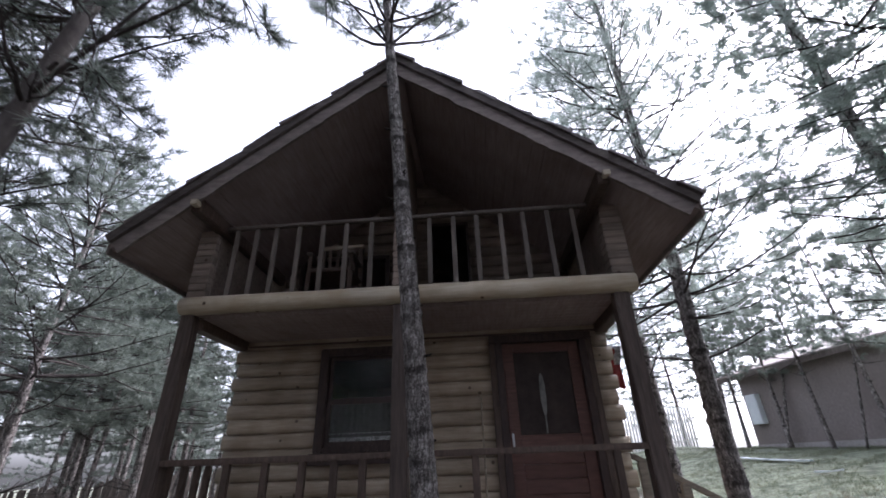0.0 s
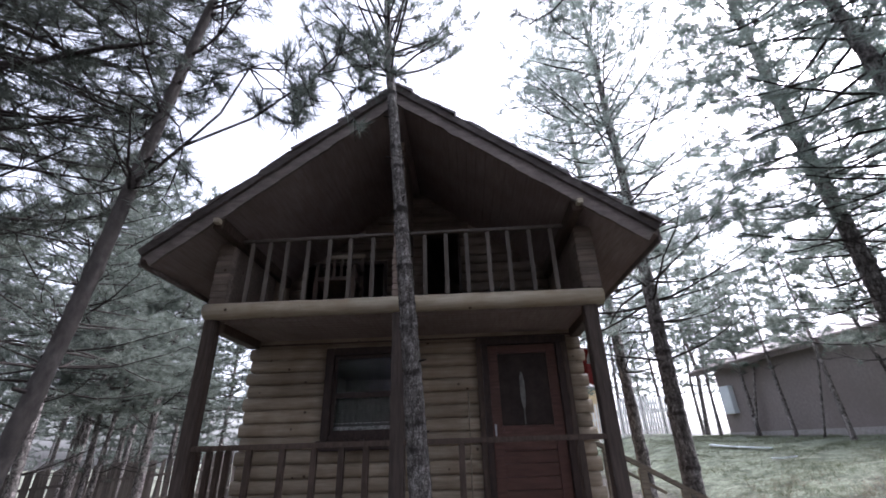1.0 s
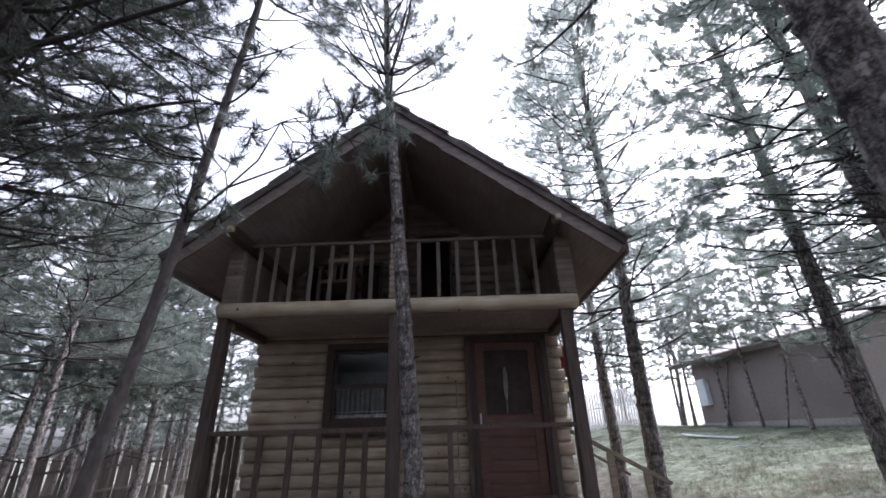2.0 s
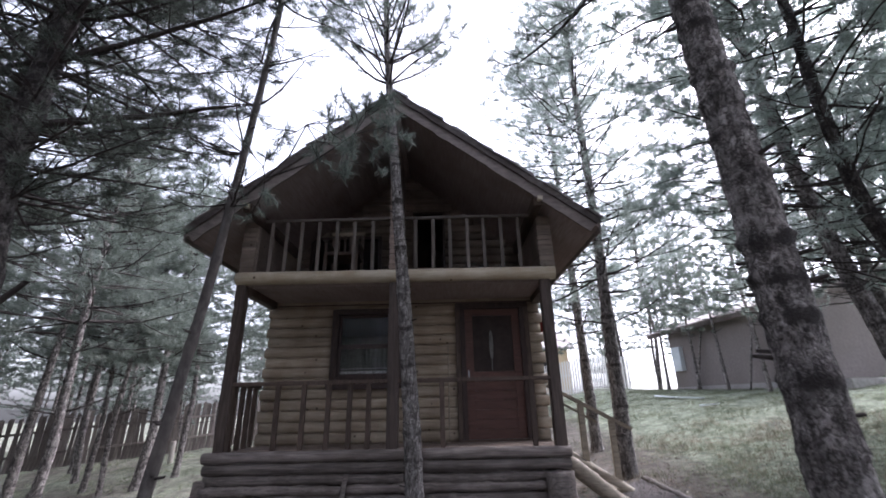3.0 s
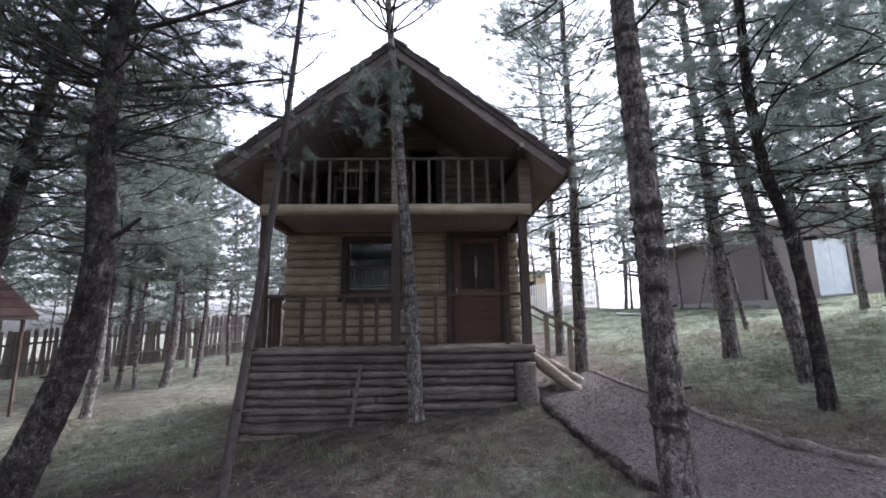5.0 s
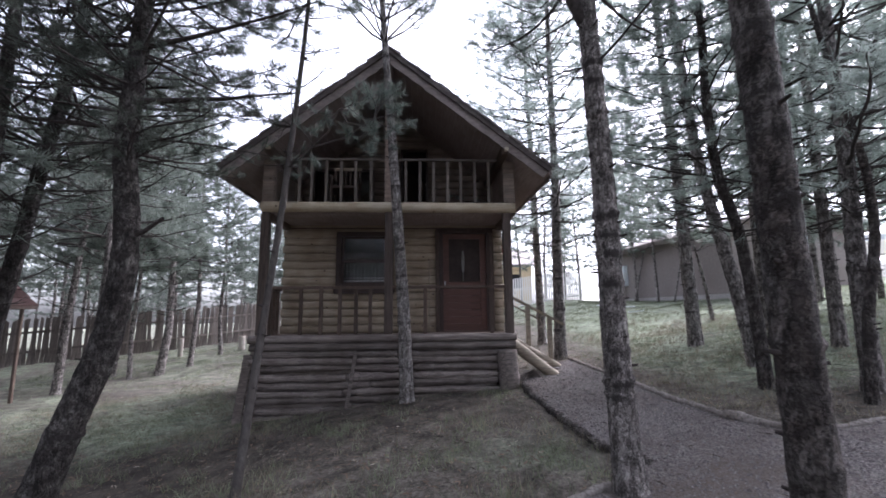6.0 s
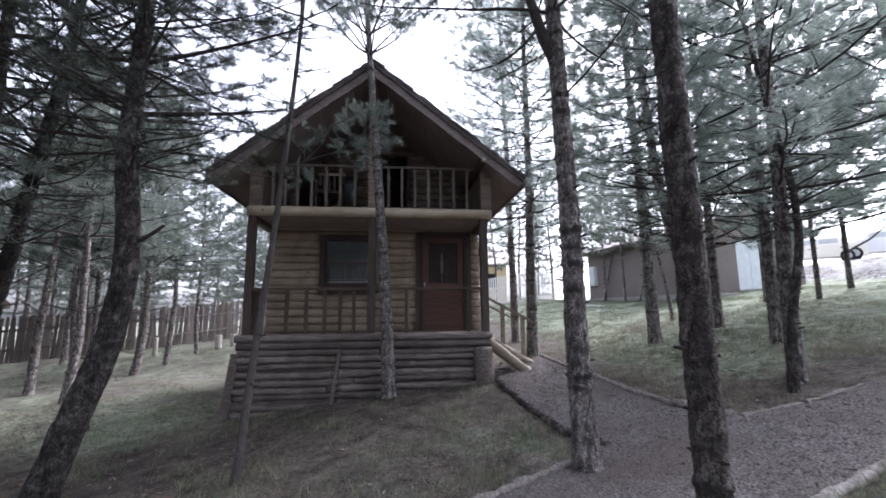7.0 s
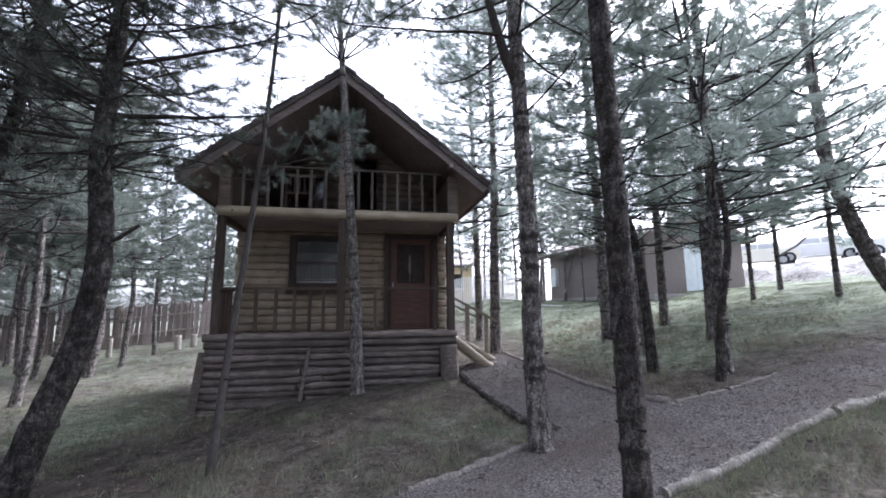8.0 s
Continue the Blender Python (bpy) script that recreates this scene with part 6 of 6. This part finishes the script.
# the woods round about: six kinds of tree, copied
KINDS = []
for k in range(6):
    far = random.Random(90 + k)
    h = far.uniform(9.0, 12.5)
    KINDS.append(pine("slender pine in the woods", [(0, 40 + 3 * k, 0), (far.uniform(-0.25, 0.25), 40 + 3 * k + far.uniform(-0.2, 0.2), h * 0.16), (far.uniform(-0.35, 0.35), 40 + 3 * k + far.uniform(-0.3, 0.3), h * 0.4), (far.uniform(-0.5, 0.5), 40 + 3 * k, h)],
                      far.uniform(0.08, 0.12), 0.02, far.uniform(3.2, 4.0), far.uniform(1.8, 2.3), 80 + k, detail=0.62, dead=7, dead_z=1.3, segs=8, step=0.32, tuft=0.24,
                      per=7, width=0.042, whorl=0.5, limbs=5, mat_needle=M_NEEDLE_HAZED, group="pines of the woods", stubs=0))
FINE = [pine("slender pine standing near in the woods", [(0, 60 + 3 * k, 0), (0.12 - 0.2 * k, 60 + 3 * k, 1.8), (0.3 - 0.5 * k, 60 + 3 * k, 9.5)], 0.1 + 0.02 * k, 0.02, 3.9, 2.1, 96 + k,
             dead=16, dead_z=1.8, segs=12, step=0.1, tuft=0.15, per=12, width=0.011, whorl=0.42, limbs=5, spacing=0.2, mat_needle=M_NEEDLE_HAZED, mat_bark=M_BARK_DARK, stubs=4, lush=7.0) for k in range(2)]
SPOTS = random.Random(5)
placed = [(0, 40 + 3 * k) for k in range(6)]


def woods(count, area, gap, skip, kinds=KINDS):
    made, tries = 0, 0
    while made < count and tries < 6000:
        tries += 1
        x, y = SPOTS.uniform(area[0], area[1]), SPOTS.uniform(area[2], area[3])
        if skip(x, y) or any((x - a) ** 2 + (y - b) ** 2 < gap * gap for a, b in placed):
            continue
        placed.append((x, y))
        s = SPOTS.uniform(0.85, 1.2)
        copy_thing(kinds[made % len(kinds)], Matrix.Translation((x, y, ground_z(x, y) - 0.02)) @ pose(0, 0, 0, 0, 0, SPOTS.uniform(0, 360)) @ Matrix.Scale(s, 4))
        made += 1


SHED_AREA = [(8.8, 3.6), (18.5, 3.6), (18.5, 15), (8.8, 15)]
woods(50, (-30, -5.5, 8, 36), 1.9, lambda x, y: y < 8 and x > -9)
woods(15, (-24, -11, -4, 8), 2.0, lambda x, y: False)
woods(11, (-5, 9, 7, 32), 2.2, lambda x, y: 0.4 < (x - 0.6) / (y + 9.3) < 0.54 or abs(x) < 3.4 and y < 8 or inside(x, y, SHED_AREA))
woods(12, (8, 26, 15, 34), 2.6, lambda x, y: inside(x, y, SHED_AREA))
woods(4, (17, 32, -9, 0), 3.5, lambda x, y: -7 < y < -4.5)
# Unseen, behind the camera: added to dim the loft and the window's reflection.
woods(34, (-15, 15, -24, -13), 1.6, lambda x, y: inside(x, y, PATH_POLY) or inside(x - 0.7, y, PATH_POLY) or inside(x + 0.7, y, PATH_POLY))
woods(5, (-9, -4.6, -8.5, -3), 1.9, lambda x, y: False, FINE)
# Out of view on the left: trees added only to shade the ground.
woods(12, (-17, -9.3, -13, -4), 1.8, lambda x, y: False)


# ---- plank fence down the slope ----
def plank_mesh(k):
    rnd = random.Random(700 + k)
    bm = box(-0.068, 0.068, -0.011, 0.011, 0, 1.85, 0)
    for v in bm.verts:
        if v.co.z > 1:
            v.co.z += rnd.uniform(-0.08, 0.1)
            v.co.x *= rnd.uniform(0.75, 1.0)
        else:
            v.co.x *= rnd.uniform(0.85, 1.05)
    me = bpy.data.meshes.new("plank")
    bm.to_mesh(me)
    bm.free()
    me.materials.append(M_FENCE)
    return me


PLANKS = [plank_mesh(k) for k in range(7)]
FENCE = [(-24, 7.2), (-18, 9.2), (-13.8, 10.9), (-10.5, 12.5), (-8.3, 14.2), (-5.6, 17), (-2.5, 18.5)]
fence_thing = thing("plank_fence", "tall fence of uneven weathered brown planks", "fence")
FR = random.Random(8)
for (x0, y0), (x1, y1) in zip(FENCE, FENCE[1:]):
    ln = math.hypot(x1 - x0, y1 - y0)
    yaw = math.degrees(math.atan2(y1 - y0, x1 - x0))
    z0, z1 = ground_z(x0, y0), ground_z(x1, y1)
    for dz in (0.55, 1.35):
        part("rail", slanted((x0, y0 - 0.05, z0 + dz), (x1, y1 - 0.05, z1 + dz), 0.05, 0.09), M_FENCE, fence_thing)
    part("post", log_mesh("post", (x0, y0 + 0.08, z0 - 0.1), (x0, y0 + 0.08, z0 + 1.9), 0.06, 0.055, 8, 5, 0.05, 0, 4), M_FENCE, fence_thing)
    s = 0.05
    while s < ln:
        u = s / ln
        x, y = x0 + (x1 - x0) * u, y0 + (y1 - y0) * u
        ob = new("plank", FR.choice(PLANKS))
        ob.parent = fence_thing
        ob.matrix_basis = pose(x, y, ground_z(x, y) + FR.uniform(-0.02, 0.05), FR.gauss(0, 1), FR.gauss(0, 2.2), yaw)
        s += FR.choice((0.115, 0.12, 0.125, 0.13, 0.15))


def stump_post(x, y, h, r, seed):
    ob = thing("stump_post", "short pale cut log standing in the grass", "stump", (x, y, ground_z(x, y)), "cut log seats")
    part("log", log_mesh("log", (0, 0, -0.05), (0.01, 0, h), r, r * 0.95, 12, 8, 0.05, 0, seed), M_PEELED, ob)
    part("cut_top", log_mesh("cut_top", (0.01, 0, h), (0.01, 0, h + 0.012), r * 0.94, r * 0.93, 12, 2, 0.0, 0, seed), M_LOG_END, ob, "pale sawn top")


stump_post(-9.7, 10.3, 0.75, 0.1, 1)
stump_post(-7.5, 11.2, 0.62, 0.15, 2)
stump_post(-7.1, 11.9, 0.55, 0.14, 3)


def lawn_board(x, y, yaw, ln, wide, seed):
    """A loose board lying in the grass, warped, its ends split."""
    rnd = random.Random(seed)
    bm = box(-ln / 2, ln / 2, -wide / 2, wide / 2, 0.0, 0.03, 0.004)
    bmesh.ops.subdivide_edges(bm, edges=[e for e in bm.edges if abs(e.verts[0].co.x - e.verts[1].co.x) > ln * 0.5], cuts=5)
    for v in bm.verts:
        u = v.co.x / ln
        v.co.z += 0.05 * u * u + 0.045
        v.co.y += 0.02 * math.sin(4 * u + seed)
        if abs(u) > 0.48:
            v.co.x += rnd.uniform(-0.03, 0.03)
    a = math.radians(yaw)
    dz = (ground_z(x + 0.5 * math.cos(a), y + 0.5 * math.sin(a)) - ground_z(x - 0.5 * math.cos(a), y - 0.5 * math.sin(a)))
    ob = thing("loose_board", "pale board, whitened for glare, lying in the grass near the shed", "board", (x, y, ground_z(x, y)), "loose boards on the lawn")
    # The white on this pale board stands for overexposed glare.
    p = part("plank", bm, M_WHITE, ob)
    p.matrix_basis = pose(0, 0, 0, 0, -math.degrees(math.atan(dz)), yaw)


lawn_board(8.22, 7.3, -70, 1.7, 0.16, 1)
lawn_board(8.0, 7.75, -78, 1.0, 0.12, 2)
lawn_board(7.9, 5.15, -40, 0.45, 0.09, 3)


# ---- small roofed shelter down the slope ----
def shelter():
    x, y = -10.2, 2.1
    z = ground_z(x, y)
    sh = thing("garden_shelter", "small wooden shelter with a red-brown hipped roof", "shelter", (x, y, z))
    eave, peak, h = 1.8 - z, 3.05 - z, 0.75
    m_roof = material("red_brown_shingle", (0.026, 0.014, 0.013), (0.07, 0.038, 0.034), scale=20, rough=0.9, bump=0.5, stain=(0.1, 0.085, 0.085), stain_scale=1.5, stain_mix=0.4)
    bm = bmesh.new()
    for k in range(6):
        u0, u1 = k / 6, (k + 1) / 6
        for q in range(4):
            if q == 0:
                bm = bmesh.new()
            a0, a1 = math.radians(45 + 90 * q), math.radians(135 + 90 * q)
            pts = []
            for a, u, lift in ((a0, u0, 0.03), (a1, u0, 0.03), (a1, u1, 0.0), (a0, u1, 0.0)):
                r = h * 1.414 * (1 - u) + 0.02
                pts.append(bm.verts.new((math.cos(a) * r, math.sin(a) * r, eave + (peak - eave) * u + lift)))
            bm.faces.new(pts)
            low = [bm.verts.new((p.co.x, p.co.y, p.co.z - 0.03)) for p in pts[:2]]
            bm.faces.new((pts[1], pts[0], low[0], low[1]))
        bmesh.ops.remove_doubles(bm, verts=bm.verts[:], dist=0.001)
        part("roof_course", bm, m_roof, sh, "red-brown shingle course, paler near the top")
    part("eave_beam", box(-h, h, -h, h, eave - 0.08, eave - 0.005, 0.01), M_RAIL, sh)
    for sx in (-1, 1):
        for sy in (-1, 1):
            part("post", box(sx * (h - 0.2) - 0.035, sx * (h - 0.2) + 0.035, sy * (h - 0.2) - 0.035, sy * (h - 0.2) + 0.035, -0.05, eave - 0.08, 0.008), M_RAIL, sh)


shelter()


# ---- the shed ----
def shed():
    sh = thing("shed", "long taupe plastered shed with a white door in its gable", "shed", (11.6, 5.3, 1.98))
    sh.rotation_euler = (0, 0, math.atan2(0.1, 0.995))
    W, L, H, P = 5.2, 7.2, 2.58, 0.8
    D = (2.0, 3.35, 0.1, 2.2)
    bm = bmesh.new()
    xs = [0, D[0], W / 2, D[1], W]

    def top(x):
        return H + P * (1 - abs(x - W / 2) / (W / 2))
    for a, b in zip(xs, xs[1:]):
        z0 = D[3] if D[0] <= (a + b) / 2 <= D[1] else -0.4
        vs = [bm.verts.new(p) for p in ((a, 0, z0), (b, 0, z0), (b, 0, top(b)), (a, 0, top(a)), (a, 0.2, z0), (b, 0.2, z0), (b, 0.2, top(b)), (a, 0.2, top(a)))]
        for f in ((0, 1, 2, 3), (5, 4, 7, 6), (0, 3, 7, 4), (1, 5, 6, 2), (3, 2, 6, 7), (0, 4, 5, 1)):
            bm.faces.new([vs[i] for i in f])
    part("gable_wall", bm, M_PLASTER, sh)
    part("side_wall", box(0, 0.2, 0.2, L, -0.6, H, 0.004), M_PLASTER, sh)
    part("side_wall", box(W - 0.2, W, 0.2, L, -0.4, H, 0.004), M_PLASTER, sh)
    part("back_wall", box(0.2, W - 0.2, L - 0.2, L, -0.4, H + 0.3, 0.004), M_PLASTER, sh)
    part("plinth", box(-0.05, W + 0.05, -0.5, -0.003, -0.6, 0.1, 0.02), M_CONCRETE, sh)
    bm = box(-0.75, W - 0.4, -1.15, -0.505, -0.75, 0.075, 0.02)
    bmesh.ops.subdivide_edges(bm, edges=[e for e in bm.edges if abs(e.verts[0].co.x - e.verts[1].co.x) > 2], cuts=24)
    for v in bm.verts:
        if v.co.y < -1.0:
            v.co.y += 0.09 * noise.noise(Vector((v.co.x * 1.7, 0, 4)))
        v.co.z += 0.03 * noise.noise(Vector((v.co.x * 2.3, v.co.y, 9)))
    part("apron", bm, M_CONCRETE, sh, "rough pale concrete ledge along the gable")
    part("downpipe", log_mesh("downpipe", (-0.08, -0.06, 0.0), (-0.08, -0.06, H - 0.1), 0.05, 0.05, 8, 4, 0.02, 0, 2), M_FENCE, sh, "dark corner downpipe")
    part("plinth", box(-0.06, -0.003, 0, L, -0.6, 0.1, 0.015), M_CONCRETE, sh)
    for sgn in (-1, 1):
        bm = bmesh.new()
        n = 40
        prof = []
        for k in range(n + 1):
            y = -0.45 + (L + 1.6) * k / n
            w = 0.012 * (k % 2)
            prof.append([bm.verts.new((W / 2 + sgn * s * (W / 2 + 0.35), y, H + P + 0.05 + w + t - s * P * (1 + 0.35 / (W / 2)))) for s, t in ((0, 0), (1, 0), (1, -0.06), (0, -0.06))])
        for a, b in zip(prof, prof[1:]):
            for i in range(4):
                j = (i + 1) % 4
                bm.faces.new((a[i], a[j], b[j], b[i]))
        bm.faces.new(prof[0])
        bm.faces.new(prof[-1])
        bmesh.ops.recalc_face_normals(bm, faces=bm.faces[:])
        part("roof", bm, M_ROOF_SHEET, sh, "faded pinkish ribbed roof sheets")
        e = W / 2 + sgn * (W / 2 + 0.33)
        part("eave_board", box(min(e, e + sgn * 0.03), max(e, e + sgn * 0.03), -0.4, L + 1.1, H - 0.27, H - 0.1, 0.004), M_FENCE, sh)
        part("verge_board", slanted((W / 2, -0.44, H + P - 0.06), (W / 2 + sgn * (W / 2 + 0.35), -0.44, H - 0.06 - P * 0.175), 0.03, 0.14), M_FENCE, sh)
    door_m = (D[0] + D[1]) / 2
    for a, b in ((D[0], door_m - 0.004), (door_m + 0.004, D[1])):
        leaf = part("door", box(a, b, 0.06, 0.1, D[2] + 0.01, D[3] - 0.01, 0.005), M_WHITE, sh, "white painted shed door leaf")
        part("brace", box(a + 0.05, b - 0.05, 0.045, 0.06, 1.1, 1.2, 0.004), M_WHITE, leaf)
    part("lintel", box(D[0] - 0.12, D[1] + 0.12, -0.02, 0.06, D[3], D[3] + 0.12, 0.006), M_FENCE, sh)
    part("strip", box(0.05, W - 0.05, -0.015, -0.001, H - 0.02, H + 0.05, 0.004), M_FENCE, sh)
    bx = part("meter_box", box(-0.2, -0.002, L - 0.85, L - 0.3, 0.75, 1.75, 0.01), M_WHITE, sh, "white metal meter box on the wall")
    part("box_door", box(-0.212, -0.2, L - 0.8, L - 0.35, 0.8, 1.7, 0.006), M_WHITE, bx)
    for y, r in ((2.2, 0.035), (4.9, 0.05)):
        part("prop", log_mesh("prop", (-0.5, y + 0.4, -0.35), (-0.06, y, 2.2), r, r * 0.8, 8, 8, 0.08, 0, int(y * 10)), M_BARK_PALE, sh, "bare pole leaning on the wall")


shed()


# ---- far uphill: bank, cars, picket fence and house ----
def bank():
    verts, faces = [], []
    nx, ny = 64, 66
    for j in range(ny + 1):
        for i in range(nx + 1):
            x, y = 15.4 + 16 * i / nx, -12 + 33 * j / ny
            e = min(i, nx - i, j, ny - j) / 5.0
            h = 0.6 * min(e, 1) * (0.35 + noise.noise(Vector((x * 0.55, y * 0.55, 4)))) * max(0, 1 - abs(x - 19) / 3.0)
            f = min(max((x - 17.0) / 1.2, 0), 1) * min(e, 1)
            verts.append((x, y, ground_z(x, y) - 0.1 + max(h, 0) * f + 0.13 * f + 0.05 * f * noise.noise(Vector((x * 3, y * 3, 8)))))
    for j in range(ny):
        for i in range(nx):
            a = j * (nx + 1) + i
            faces.append((a, a + 1, a + nx + 2, a + nx + 1))
    ob = part("road_bank", mesh_arrays("road_bank", verts, faces), M_BANK)
    tagged(ob, "pale stony earth bank and roadside uphill", "bank", kind="structure")


def car(label, at, yaw, paint):
    c = thing("car", label, "car", at, "parked cars")
    c.rotation_euler = (0, 0, radians(yaw))
    prof = [(-2.1, 0.3), (-2.12, 0.75), (-1.95, 0.95), (-1.5, 1.02), (-0.95, 1.42), (0.55, 1.44), (1.15, 1.02), (1.95, 0.88), (2.1, 0.65), (2.1, 0.3)]
    bm = bmesh.new()
    rings = []
    for y, s in ((-0.82, 0.93), (-0.72, 1.0), (0.72, 1.0), (0.82, 0.93)):
        rings.append([bm.verts.new((x, y * (0.86 if z > 1.1 else 1), 0.3 + (z - 0.3) * s)) for x, z in prof])
    n = len(prof)
    for a, b in zip(rings, rings[1:]):
        for i in range(n):
            j = (i + 1) % n
            bm.faces.new((a[i], a[j], b[j], b[i]))
    bm.faces.new(rings[0][::-1])
    bm.faces.new(rings[-1])
    bmesh.ops.recalc_face_normals(bm, faces=bm.faces[:])
    part("body", bm, paint, c)
    for y in (-0.79, 0.79):
        for x0, x1 in ((-0.98, -0.18), (-0.1, 0.72)):
            part("side_window", box(x0, x1, y - 0.01, y + 0.01, 1.03, 1.33, 0.004), M_CARGLASS, c)
        for x in (-1.3, 1.3):
            wh = part("wheel", log_mesh("wheel", (x, y - 0.1, 0.31), (x, y + 0.1, 0.31), 0.31, 0.31, 18, 2, 0, 0, 1), M_BLACK, c)
            part("rim", log_mesh("rim", (x, y - 0.107, 0.31), (x, y + 0.107, 0.31), 0.19, 0.19, 14, 2, 0, 0, 1), M_STEEL, wh)
        part("headlight", box(2.06, 2.11, y * 0.8 - 0.14, y * 0.8 + 0.14, 0.62, 0.76, 0.01), M_PALE_GLASS, c)
    part("bumper", box(2.08, 2.17, -0.75, 0.75, 0.35, 0.52, 0.02), M_BLACK, c)


bank()
for label, x, y, yaw, paint in (("cream car parked on the road uphill", 24.7, 12.4, 130, M_CARYELLOW), ("white car parked on the road uphill", 26.6, 10.2, 130, M_CARWHITE),
                                ("white car parked farther along the road", 28.3, 7.0, 130, M_CARWHITE)):
    car(label, (x, y, ground_z(x, y) + 0.03), yaw, paint)


def picket_fence():
    fe = thing("picket_fence", "white picket fence behind the trees", "fence")
    a, b = (4.0, 13.6), (9.8, 14.6)
    ln = math.hypot(b[0] - a[0], b[1] - a[1])
    me = bpy.data.meshes.new("picket")
    bm = box(-0.04, 0.04, -0.01, 0.01, 0, 1.55, 0)
    bm.to_mesh(me)
    bm.free()
    me.materials.append(M_PICKET)
    k = int(ln / 0.13)
    for i in range(k):
        u = i / k
        x, y = a[0] + (b[0] - a[0]) * u, a[1] + (b[1] - a[1]) * u
        ob = new("picket", me)
        ob.parent = fe
        ob.matrix_basis = pose(x, y, ground_z(x, y), 0, 0, math.degrees(math.atan2(b[1] - a[1], b[0] - a[0])))
    for dz in (0.35, 1.05):
        part("rail", slanted((a[0], a[1] + 0.03, ground_z(*a) + dz), (b[0], b[1] + 0.03, ground_z(*b) + dz), 0.03, 0.07), M_PICKET, fe)


def far_house():
    x, y = 6.4, 24.0
    z = ground_z(x, y)
    h = thing("far_house", "ochre plastered house with a low tiled roof beyond the fence", "house", (x, y, z))
    part("wall", box(-3, 3, 0, 5, -0.5, 4.6, 0.01), M_OCHRE, h)
    for sgn in (-1, 1):
        bm = bmesh.new()
        vs = [bm.verts.new(p) for p in ((-3.4, 2.5, 6.0), (3.4, 2.5, 6.0), (3.4, 2.5 + sgn * 3.0, 4.45), (-3.4, 2.5 + sgn * 3.0, 4.45),
                                        (-3.4, 2.5, 5.86), (3.4, 2.5, 5.86), (3.4, 2.5 + sgn * 3.0, 4.31), (-3.4, 2.5 + sgn * 3.0, 4.31))]
        for f in ((0, 1, 2, 3), (7, 6, 5, 4), (3, 2, 6, 7), (0, 3, 7, 4), (1, 5, 6, 2)):
            bm.faces.new([vs[i] for i in f])
        part("roof", bm, M_ROOF_SHEET, h)
    for wx in (-1.8, 1.2):
        wd = part("window", box(wx, wx + 0.9, -0.03, 0.0, 2.6, 3.7, 0.01), M_TRIM, h)
        part("pane", box(wx + 0.08, wx + 0.82, -0.04, -0.031, 2.68, 3.62, 0.0), M_BLACK, wd)


picket_fence()
far_house()
